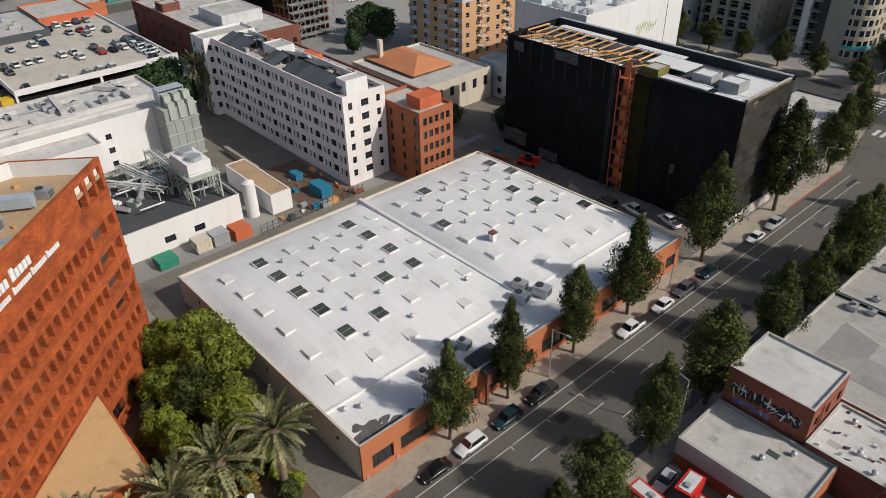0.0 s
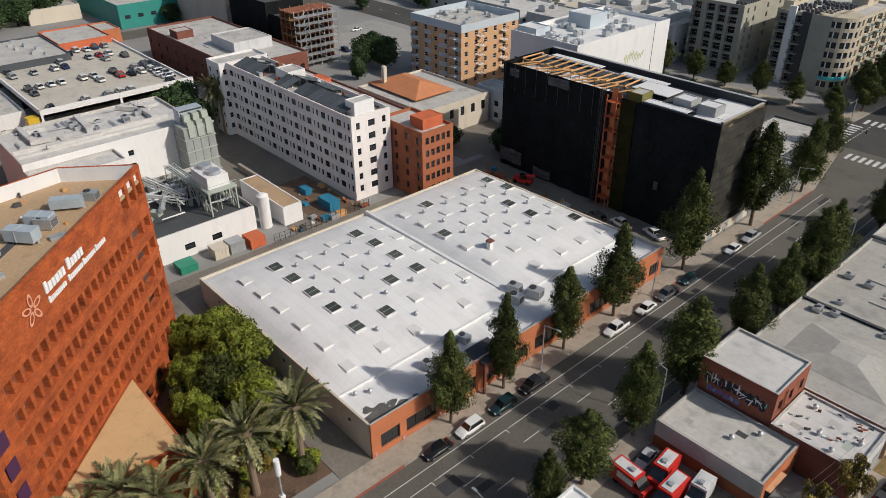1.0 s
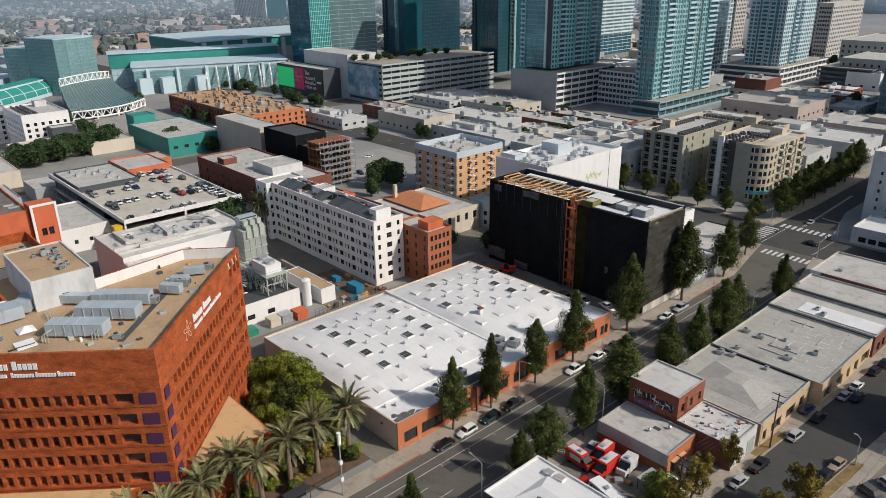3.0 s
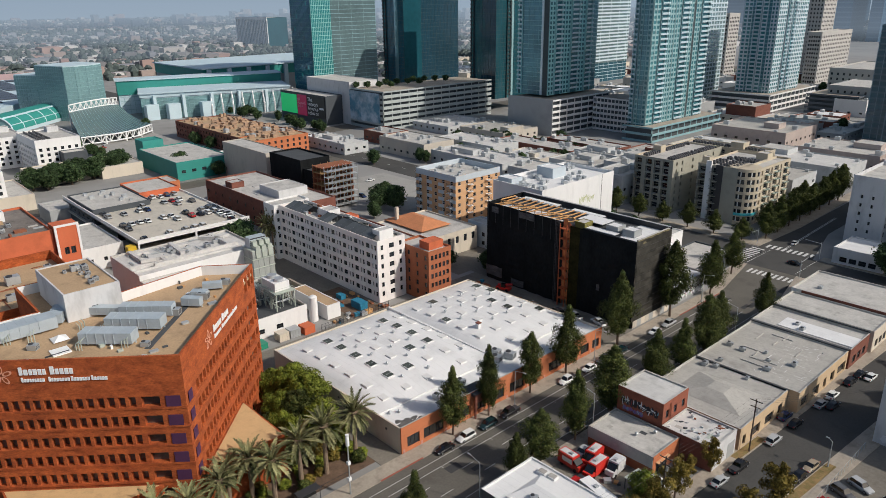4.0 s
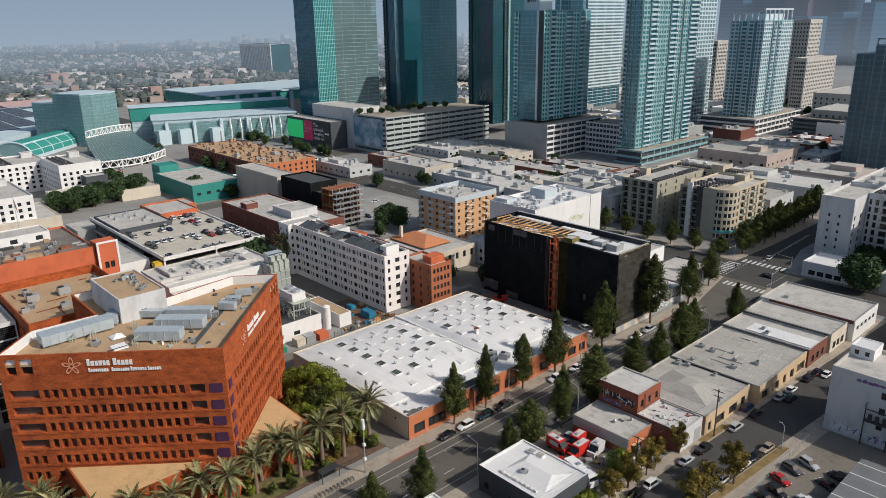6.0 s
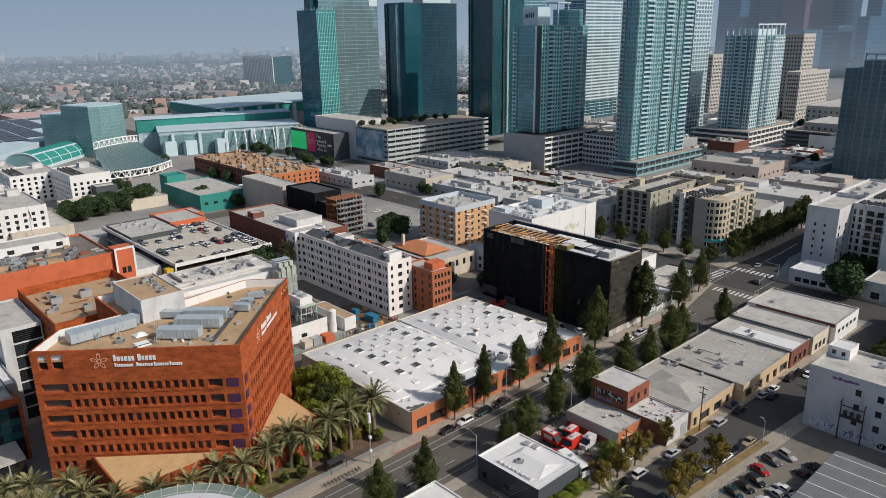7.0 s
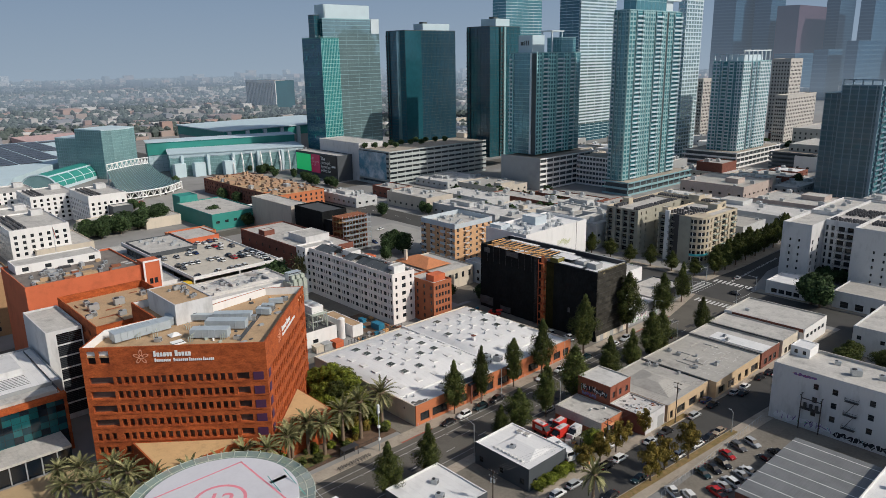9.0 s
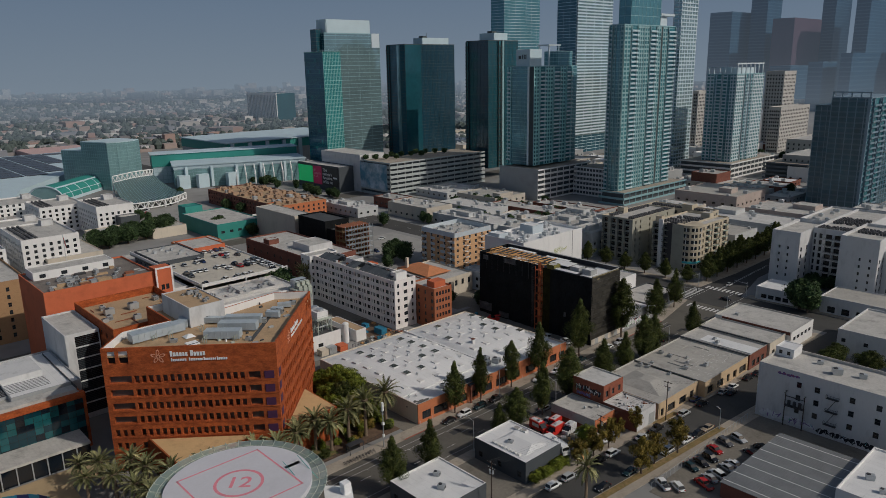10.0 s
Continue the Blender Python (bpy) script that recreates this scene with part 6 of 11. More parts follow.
crate("skip", -70, 37.5, -65.2, 40.2, 2.4, BLUE_TARP, "blue steel waste compactor standing in the yard", "skip")
crate("skip", -79, 38, -76.2, 39.8, 1.5, BLUE_TARP, "small blue waste bin standing in the yard", "skip")
crate("cabin", -66, 16, -62.5, 19.4, 2.3, ORANGE_PAINT, "white and orange cabin under a blue tarpaulin", "cabin")
crate("condenser", -66.5, 8.5, -63.5, 11.5, 2.4, CREAM_WALL, "cream condenser unit beside the alley", "condenser")
crate("condenser", -66.5, 12, -63.5, 15.2, 2.4, METAL, "grey condenser unit beside the alley", "condenser")
crate("pump_set", -66.5, 1, -63, 4.5, 1.6, GREEN_MACHINE, "green pump set beside the alley", "pump")
for k in range(16):
    x, y, w = rng.uniform(-66, -62.6), rng.uniform(20, 45), rng.uniform(0.4, 1.3)
    solo("yard_junk", Geo().box(x, y, 0.02, x + w, y + w * rng.uniform(0.6, 2.0), 0.02 + w * rng.uniform(0.4, 1.1)), rng.choice((BLUE_TARP, ORANGE_PAINT, WOOD, METAL, WHITE_WALL, RUST, ROOF_DARK)), "box or pallet standing in the service yard", "junk", "yard junk")
for k in range(12):
    x, y, w = rng.uniform(-80, -67), rng.uniform(33, 44), rng.uniform(0.4, 1.2)
    solo("yard_junk", Geo().box(x, y, 0.02, x + w * 1.6, y + w, 0.02 + w * 0.6), rng.choice((BLUE_TARP, ORANGE_PAINT, WOOD, METAL, RUST)), "box or pallet standing in the service yard", "junk", "yard junk")
solo("concrete_barrier", Geo().box(-101, 33.5, 0.02, -86, 34.3, 1.6), CONCRETE, "low concrete barrier wall in the yard", "barrier")
slab("yard_soil", [(-86, 33, -62.4, 44)], SOIL, "worn brown earth in the service yard", "yard", -0.02, 0.03)
fn = thing("chain_fence", "dark chain fence along the alley", "fence", at=(-61.8, 0, 0))
for k in range(20):
    part("post", Geo().box(-0.04, 21 + 1.3 * k, 0, 0.04, 21.08 + 1.3 * k, 2.0), STEEL_DARK, fn)
for z in (0.3, 1.1, 1.9):
    part("rail", Geo().box(-0.02, 21, z, 0.02, 46, z + 0.05), STEEL_DARK, fn)

# ---- helipad building ----
hp = thing("helipad_building", "round building carrying a white helipad with pink-red lines", "helipad", at=(41.6, -76, 0))
part("drum", Geo().cone((0, 0, 0), (0, 0, 31.2), 10.5, 10.5, 40), TEAL_GLASS, hp, "teal glass drum")
for k in range(9):
    part("floor_ring", Geo().cone((0, 0, 3.2 + 3.4 * k), (0, 0, 3.6 + 3.4 * k), 10.7, 10.7, 40), METAL, hp)
RIM_NET = mat("pale_green_net_glass", (0.34, 0.46, 0.44), 0.3, 0.08, 0.5, spec=0.6)
RIM_NET.node_tree.nodes["Principled BSDF"].inputs["Alpha"].default_value = 0.5
g = Geo()
for k in range(64):
    a0, a1 = 2 * math.pi * k / 64, 2 * math.pi * (k + 1) / 64
    g.face([(12.4 * math.cos(a0), 12.4 * math.sin(a0), 32.3), (15.0 * math.cos(a0), 15.0 * math.sin(a0), 32.9), (15.0 * math.cos(a1), 15.0 * math.sin(a1), 32.9), (12.4 * math.cos(a1), 12.4 * math.sin(a1), 32.3)])
part("skirt", g, RIM_NET, hp, "pale green see-through safety rim")
for r, z in ((13.7, 32.62), (15.0, 32.92)):
    g = Geo()
    for k in range(64):
        a0, a1 = 2 * math.pi * k / 64, 2 * math.pi * (k + 1) / 64
        g.beam((r * math.cos(a0), r * math.sin(a0), z), (r * math.cos(a1), r * math.sin(a1), z), 0.09)
    part("rim_ring", g, STEEL_GREEN, hp)
for k in range(40):
    w = 2 * math.pi * k / 40
    part("rim_rib", Geo().beam((12.4 * math.cos(w), 12.4 * math.sin(w), 32.33), (15.0 * math.cos(w), 15.0 * math.sin(w), 32.93), 0.08), STEEL_GREEN, hp)
part("deck", Geo().cone((0, 0, 31.2), (0, 0, 33.2), 12.4, 12.4, 64), mat("white_deck_paint", (0.6, 0.59, 0.62), 0.7, 0.04, 0.2, 0.03, 2.0, stain=0.1), hp, "white painted deck")
for k in range(40):
    w = 2 * math.pi * k / 40
    part("rim_post", Geo().beam((14.7 * math.cos(w), 14.7 * math.sin(w), 32.7), (14.9 * math.cos(w), 14.9 * math.sin(w), 33.3), 0.12), STEEL_GREEN, hp)
lines = Geo()
for a, b in (((-7.8, -7.6), (-7.8, 7.8)), ((-7.8, 7.8), (7.8, 7.8)), ((7.8, 7.8), (7.8, -7.6)), ((7.8, -7.6), (-7.8, -7.6))):
    x0, x1, y0, y1 = min(a[0], b[0]) - 0.16, max(a[0], b[0]) + 0.16, min(a[1], b[1]) - 0.16, max(a[1], b[1]) + 0.16
    lines.box(x0, y0, 33.203, x1, y1, 33.209, 0, False)
part("square_line", lines, PINK_PAINT, hp, "pink-red square line")
ringg = Geo()
for k in range(48):
    a0, a1 = 2 * math.pi * k / 48, 2 * math.pi * (k + 1) / 48
    ringg.face([(3.7 * math.cos(a0), 3.7 * math.sin(a0), 33.21), (4.25 * math.cos(a0), 4.25 * math.sin(a0), 33.21), (4.25 * math.cos(a1), 4.25 * math.sin(a1), 33.21), (3.7 * math.cos(a1), 3.7 * math.sin(a1), 33.21)])
part("circle_line", ringg, PINK_PAINT, hp, "pink-red circle line")
cu = bpy.data.curves.new("deck_number", "FONT")
cu.body, cu.size, cu.extrude, cu.offset, cu.align_x, cu.align_y = "12", 4.6, 0.004, 0.06, "CENTER", "CENTER"
cu.materials.append(PINK_PAINT)
o = new("deck_number", cu)
o.parent = hp
o.matrix_local = pose(0, 0, 33.216, 0, 0, 50)
st = thing("helipad_stair", "green steel stair and white ramp beside the helipad", "stair", at=(41.6, -76, 0))
part("ramp", Geo().prism([(8.5, 11.5), (14.5, 8.0), (17.0, 12.0), (12, 15)], 30.9, 31.4), WHITE_WALL, st, "white curved ramp")
part("box_house", Geo().box(12.2, 12.4, 31.4, 13.6, 13.8, 33.4), SIGN_WHITE, st)
g = Geo()
for k in range(8):
    g.box(1.0 + k * 0.9, 8.2, 33.1 - 0.25 * k, 1.8 + k * 0.9, 11.2, 33.2 - 0.25 * k)
part("tread", g, STEEL_GREEN, st)
part("handrail", Geo().beam((0.8, 8.2, 34.2), (8.4, 8.2, 32.2), 0.1).beam((0.8, 11.2, 34.2), (8.4, 11.2, 32.2), 0.1), mat("teal_rail", (0.1, 0.4, 0.36), 0.5), st)
part("support", Geo().box(12.5, 10, 0, 14.5, 13, 30.9), CONCRETE, st)

# plant on the rear wing and the red hall
slab("forecourt", [(-46.9, -130, -38, -75.5), (-38, -95, -25, -84)], mat("tan_paving", (0.45, 0.33, 0.19), 0.9, 0.08, 0.3, 0.05, 2.0), "tan paved forecourt at the hospital entrance", "forecourt", -0.04, 0.1)
fb = thing("blue_hoarding", "curved dark blue hoarding round the forecourt", "hoarding", at=(0, 0, 0))
for k in range(12):
    a0 = math.radians(20 + 12 * k)
    p = (-30 + 12 * math.cos(a0), -104 + 14 * math.sin(a0))
    o = part("board", Geo().box(-1.6, -0.04, 0.1, 1.6, 0.04, 1.9), BLUE_TARP if k % 2 else mat("navy_board", (0.02, 0.03, 0.12), 0.6) if k == 0 else bpy.data.materials["navy_board"], fb)
    o.matrix_local = pose(p[0], p[1], 0, 0, 0, math.degrees(a0) + 90)
rng = random.Random(87)
for k in range(12):
    unit_at(rng.uniform(-95, -65), rng.uniform(-60, -38), 27.5, rng.choice((0, 90)), rng.uniform(1.0, 2.0), "grey plant unit on the rear hospital roof")
for k in range(9):
    unit_at(rng.uniform(-57, -43), rng.uniform(-46.5, -39), 38.0, rng.choice((0, 90)), rng.uniform(0.5, 1.1), "grey unit on the penthouse roof")
for k in range(14):
    unit_at(rng.uniform(-120, -106), rng.uniform(-67, -35), 32.6, 0, rng.uniform(0.7, 1.4), "grey plant unit on the red hall roof")
building("roof_penthouse", "white plant house on the red hall roof", (-134, -67, -124, -40), 35.2, WHITE_WALL, ROOF_PALE, 0.3, {"E": (4, 1, 2.0, 1.4, 0.6, 3)}, ground=32.6, category="penthouse", windows=False)
for k in range(10):
    unit_at(rng.uniform(-90, -60), rng.uniform(-132, -80), 16.6, rng.choice((0, 90)), rng.uniform(1.0, 1.8), "grey roof unit on the glass wing")
roof_pipes("roof_pipe", (-95, -60, -66, -38), 27.55, 14, 75, RUST, "rusty pipe run on the rear hospital roof", (2, 6))
roof_pipes("roof_pipe", (-36, -57, -26, -32), RZ + 0.05, 10, 76, STEEL_DARK, "dark pipe run on the hospital's gravel roof", (2, 5))
g = Geo().prism([(-19.6, -41.6), (-18.8, -40.8), (-32.2, -27.6), (-33.0, -28.4)], RZ, RZ + 0.06)
solo("roof_walkway", g, ROOF_DARK, "dark felt walkway on the hospital's gravel roof", "walkway")
rng = random.Random(88)
for k in range(22):
    u, v = rng.uniform(0, 1), rng.uniform(2.0, 16)
    x, y = -11 - 27 * u - v * 0.72, -39.6 + 26 * u - v * 0.7
    w = rng.uniform(0.3, 0.9)
    solo("roof_junk", Geo().box(x, y, RZ - 0.02, x + w, y + w * rng.uniform(0.5, 2.2), RZ + rng.uniform(0.15, 0.7)), rng.choice((METAL, ROOF_DARK, STEEL_GREEN, SIGN_WHITE, WOOD, METAL)), "small box or duct piece lying on the gravel roof", "junk", "roof junk")
# ---- trees ----
def leaf_quad(g, c, s, rng, out=None):
    """One leaf; with a direction given it lies roughly across it, like the skin of a bough."""
    w = Vector((rng.uniform(-1, 1), rng.uniform(-1, 1), rng.uniform(-1, 1)))
    nn = w if out is None else out + w * 0.75
    u = nn.cross(Vector((rng.uniform(-1, 1), rng.uniform(-1, 1), rng.uniform(-1, 1))))
    if u.length < 1e-3:
        u = Vector((1, 0, 0))
    u = u.normalized()
    v = nn.cross(u).normalized() * s * rng.uniform(0.5, 0.85)
    u = u * s
    i = len(g.v)
    g.v += [tuple(c - u * 0.6 + v * 0.6), tuple(c + u * 1.05), tuple(c - u * 0.5 - v * 0.75)]
    g.f.append((i, i + 1, i + 2))
    g.m.append(0)


def trunk_mesh(h, r, limbs, seed, spread, mt):
    rng = random.Random(seed)
    g = Geo()
    p, n = Vector((0, 0, 0)), 5
    pts = [p]
    for k in range(1, n + 1):
        pts.append(Vector((rng.uniform(-0.15, 0.15), rng.uniform(-0.15, 0.15), h * k / n)))
    for k in range(n):
        g.cone(pts[k], pts[k + 1], r * (1 - 0.75 * k / n), r * (1 - 0.75 * (k + 1) / n), 8, 0, k == 0)
    for k in range(limbs):
        t = rng.uniform(0.3, 0.9)
        a = rng.uniform(0, 6.283)
        b = Vector((0, 0, h * t))
        e = b + Vector((math.cos(a) * spread * (1.1 - t), math.sin(a) * spread * (1.1 - t), spread * rng.uniform(0.3, 0.8)))
        g.cone(b, e, r * 0.4 * (1.1 - t), r * 0.1, 6, 0, False)
    return g.mesh("trunk", mt)


def round_profile(t):
    return math.sqrt(max(0.02, 1 - (2 * t - 0.95) ** 2)) * 0.95


def lobed_crown(name, profile, z0, z1, rmax, lobes, leaves, size, seed, mt, inner=0.62, drop=0.8, ragged=0.3, l0=0.4, l1=0.58):
    """Separate boughs of leaves set round the tree's axis, with gaps between them."""
    rng = random.Random(seed)
    g = Geo()
    for k in range(lobes):
        t = (k + rng.random()) / lobes
        R = rmax * profile(t) * rng.uniform(1.0 - ragged, 1.0 + 0.6 * ragged)
        a = k * 2.39996 + rng.uniform(-0.45, 0.45)
        lr = max(0.16 * rmax, R * rng.uniform(l0, l1))
        rc = max(0.0, R - lr) * rng.uniform(0.8, 1.1)
        c = Vector((rc * math.cos(a), rc * math.sin(a), z0 + (z1 - z0) * t))
        n = int(leaves * (lr / (0.4 * rmax)) ** 1.5) + 30
        for _ in range(n):
            d = Vector((rng.gauss(0, 1), rng.gauss(0, 1), rng.gauss(0, 1) + 0.25)).normalized()
            rr = lr * (1.0 - 0.55 * rng.random() ** 1.8) * (1 + 0.25 * noise.noise(d * 2.3 + c))
            leaf_quad(g, c + Vector((d.x * rr, d.y * rr, d.z * rr * drop)), size * rng.uniform(0.65, 1.35), rng, d)
    for _ in range(lobes * 26):
        t = rng.random()
        R = rmax * profile(t) * inner * rng.random() ** 0.5
        a = rng.uniform(0, 6.283)
        leaf_quad(g, Vector((R * math.cos(a), R * math.sin(a), z0 + (z1 - z0) * t * 0.96)), size * 1.7, rng)
    return g.mesh(name, mt)


def spire_profile(kind):
    """Outline of a street tree: how wide it is at each height."""
    lo, low_w, blunt, power = ((0.3, 0.5, 1.35, 0.9), (0.22, 0.6, 1.1, 0.85), (0.42, 0.42, 1.8, 0.8), (0.3, 0.6, 1.5, 1.0), (0.5, 0.55, 2.0, 0.75))[kind]

    def f(t):
        if t < lo:
            return low_w + (1 - low_w) * (t / lo) ** 0.8
        return max(0.0, 1 - ((t - lo) / (1 - lo)) ** blunt) ** power * 0.94 + 0.06
    return f


STREET = [(lobed_crown("crown", spire_profile(s), 3.0, 16.3, 4.2, 70, 360, 0.2, 100 + s, LEAF, 0.72, 1.15, 0.55, 0.25, 0.46), trunk_mesh(14, 0.3, 14, s, 2.6, BARK)) for s in range(5)]
BROAD = [(lobed_crown("crown", round_profile, 2.6, 10.2, 5.2, nl, lv, sz, 200 + s, m, 0.7 if nl > 20 else 0.3, ragged=rg, l0=0.3, l1=0.46), trunk_mesh(7, 0.35, 12, s, 3.4, BARK)) for s, (m, nl, lv, sz, rg) in enumerate(((LEAF, 44, 420, 0.27, 0.4), (LEAF_BRIGHT, 48, 480, 0.25, 0.5), (LEAF_OLIVE, 17, 330, 0.33, 0.5), (LEAF_BRIGHT, 26, 600, 0.29, 0.48), (LEAF_OLIVE, 15, 360, 0.33, 0.55)))]
SHRUB = [(lobed_crown("crown", round_profile, 0.6, 10.2, 5.2, 12, 110, 0.75, 400 + s, m, 0.6, ragged=0.4), trunk_mesh(6, 0.35, 3, s, 3, BARK)) for s, m in enumerate((LEAF, LEAF_BRIGHT, LEAF_OLIVE, LEAF_BRIGHT))]
FARTREE = [(lobed_crown("crown", round_profile, 1.8, 9.8, 5.0, 26, 170, 0.46, 300 + s, LEAF_DEEP, ragged=0.4), trunk_mesh(6, 0.35, 5, s, 3, BARK)) for s in range(3)]


def tree(kind, k, x, y, h, width, label, group, rz=0.0, z=0.0, name="tree"):
    crown, trunk = kind[k % len(kind)]
    base = 16.5 if kind is STREET else 10.5
    wid = 4.0 if kind is STREET else 5.2
    e = thing(name, label, "tree", group, at=(x, y, z), rz=rz)
    for nm, me in (("trunk", trunk), ("crown", crown)):
        o = part(nm, me, (), e)
        o.matrix_local = Matrix.Diagonal((width / wid, width / wid, h / base, 1))
    return e


LEFT = [(12.7, 16.6, 3.3), (23.9, 17.7, 3.1), (38.3, 15.9, 3.5), (52.1, 18.6, 4.3), (74.6, 21.3, 4.7), (101.3, 23.4, 5.3), (125.4, 18, 4.4), (147, 17, 3.7)]
for k, (y, h, w) in enumerate(LEFT):
    tree(STREET, (0, 3, 4, 1, 0, 2, 3, 1)[k], 2.2 - max(0, y - 128) * 0.2, y, h, w, "tall dense dark green conical street tree in the pavement", "street trees", 47 * k, KERB_H)
RIGHT = [(-27.1, 15, 21.8, 3.6), (-14.7, 15, 21.8, 3.4), (11.5, 10.4, 21.6, 2.6), (18.0, 13.0, 22.3, 4.0), (30.4, 16.8, 21.7, 3.3), (43.4, 17.8, 21.7, 4.9), (61.6, 15.6, 21.6, 3.9), (73.8, 14.6, 21.7, 3.6), (84.5, 17.8, 22.2, 4.6), (92, 16.5, 21.6, 4.0), (119, 14.5, 22, 3.5)]
for k, (y, h, x, w) in enumerate(RIGHT):
    tree(STREET, (0, 1, 3, 4, 0, 2, 3, 1, 2, 0, 1)[k], x, y, h, w, "dark green street tree with a dense uneven crown", "street trees", 61 * k, KERB_H)
for k in range(8):
    tree(STREET, k, -10.2 - 0.2 * k, 192 + 11 * k, 14 + k % 4, 4.2, "dark street tree past the crossing", "far street trees", 33 * k, 0)
    tree(STREET, k + 2, -16 + 0.6 * (k % 3), 206 + 11 * k, 11 + k % 4, 4.0, "dark street tree past the crossing", "far street trees", 71 * k, 0)
# dark trees along the cross street and in the yards by the site
for k in range(9):
    tree(STREET, k, -16 - 11.5 * k, 184.0, 9 + k % 3, 3.8, "dark green street tree along the cross street", "cross street trees", 43 * k)
    tree(FARTREE, k + 1, -36 - 12 * k, 158.2, 8 + k % 3, 5.0, "dark green street tree along the cross street", "cross street trees", 57 * k)
for k, (x, y, h, w) in enumerate(((-62, 90, 8, 4.5), (-63, 97, 9, 5), (-64, 103, 8, 4.5), (-52, 150, 9, 5), (-75, 84, 6, 3.5), (-40, 118, 8, 5), (-48, 132, 9, 5.5), (-42, 150, 8, 5))):
    tree(FARTREE, k, x, y, h, w, "broad dark tree in a yard beside the site", "yard trees", 29 * k)
# garden between hospital and warehouse
slab("garden_bed", [(-46, -20.5, -2.0, -5.5), (-10.9, -44, -2.0, -20.6), (-12, -92, -2, -66.3)], SOIL, "brown planted garden bed with shrubs", "garden", -0.04, 0.12)
slab("lawn", [(-9.5, -60, -3.2, -26)], GRASS, "patchy lawn under the palms", "lawn", 0.12, 0.2)
for k, (x, y, h, w) in enumerate(((-33, -6, 10.5, 6.0), (-26.5, -5.8, 10.5, 6.0), (-17.5, -8, 8.4, 4.2), (-28, -12, 8.0, 4.0), (-21, -15.6, 7.6, 3.0), (-11.5, -8.6, 6.6, 3.4), (-37.5, -8.5, 8.5, 4.2), (-16.6, -15.8, 8.6, 2.9))):
    tree(BROAD, 1 + 2 * (k % 2), x, y, h, w, "leafy yellow-green tree in the hospital garden", "garden trees", 50 * k, 0.1)
rng = random.Random(78)
for k in range(26):
    tree(SHRUB, (0, 1, 3, 2)[k % 4], rng.uniform(-36, -10), rng.uniform(-19, -6.5), rng.uniform(1.6, 4.2), rng.uniform(1.2, 2.4), "dense shrub under the garden trees", "shrubs", 40 * k, 0.1, "shrub")
tree(BROAD, 0, -24, -9.5, 9.0, 4.6, "darker leafy tree in the hospital garden", "garden trees", 10, 0.1)
tree(BROAD, 2, -10.5, -15, 5.0, 3.0, "olive-yellow shrub tree in the hospital garden", "garden trees", 10, 0.1)


def palm_parts(seed, h, crown_r, fronds=44):
    rng = random.Random(seed)
    t = Geo()
    n = 9
    for k in range(n):
        r0, r1 = 0.36 - 0.012 * k, 0.36 - 0.012 * (k + 1)
        t.cone((0, 0, h * k / n), (0, 0, h * (k + 1) / n), r0 * 1.06, r1, 10, 0, False)
    t.cone((0, 0, h - 0.9), (0, 0, h + 0.3), 0.42, 0.75, 10)
    g = Geo()
    for k in range(fronds):
        a = k * 2.39996 + rng.uniform(-0.25, 0.25)
        el = math.radians(80 - 130 * (k / fronds) ** 0.9 + rng.uniform(-8, 8))
        L = crown_r * rng.uniform(0.85, 1.12)
        d = Vector((math.cos(a), math.sin(a), 0))
        side = Vector((-math.sin(a), math.cos(a), 0))
        p = Vector((0, 0, h))
        segs = 9
        i = len(g.v)
        pts, ups = [p], []
        for s in range(segs):
            e2 = el - math.radians(50) * (s / segs) ** 1.5
            dr = d * math.cos(e2) + Vector((0, 0, 1)) * math.sin(e2)
            pts.append(pts[-1] + dr * L / segs)
            ups.append((dr, Vector((0, 0, 1)) * math.cos(e2) - d * math.sin(e2)))
        ups.append(ups[-1])
        g.v += [tuple(q) for q in pts]
        for s in range(segs):
            wl = L * 0.115 * math.sin(math.pi * (0.16 + 0.78 * (s + 0.5) / segs)) * rng.uniform(0.8, 1.15)
            dr, up = ups[s]
            for sg in (-1, 1):
                for f0, f1 in ((0.0, 0.3), (0.33, 0.63), (0.66, 0.96)):
                    q0, q1 = pts[s].lerp(pts[s + 1], f0), pts[s].lerp(pts[s + 1], f1)
                    tip = q0 + side * sg * wl + up * wl * 0.3 + dr * wl * rng.uniform(0.9, 1.4)
                    j = len(g.v)
                    g.v += [tuple(q1), tuple(tip)]
                    g.f.append((i + s, j, j + 1))
                    g.m.append(0)
            j = len(g.v)
            g.v += [tuple(pts[s] + side * 0.07), tuple(pts[s + 1] + side * 0.05)]
            g.f.append((i + s, j, j + 1, i + s + 1))
            g.m.append(0)
    return g.mesh("crown", LEAF_PALM), t.mesh("trunk", PALM_BARK)


PALMS = [palm_parts(70 + s, 7.5, 3.6) for s in range(3)]


def palm(k, x, y, h, w, label="date palm with arching green fronds", group="palms"):
    crown, trunk = PALMS[k % 3]
    e = thing("palm_tree", label, "palm tree", group, at=(x, y, 0.1), rz=37 * k)
    for nm, me in (("trunk", trunk), ("crown", crown)):
        o = part(nm, me, (), e)
        o.matrix_local = Matrix.Diagonal((w / 3.6, w / 3.6, h / 7.5, 1))


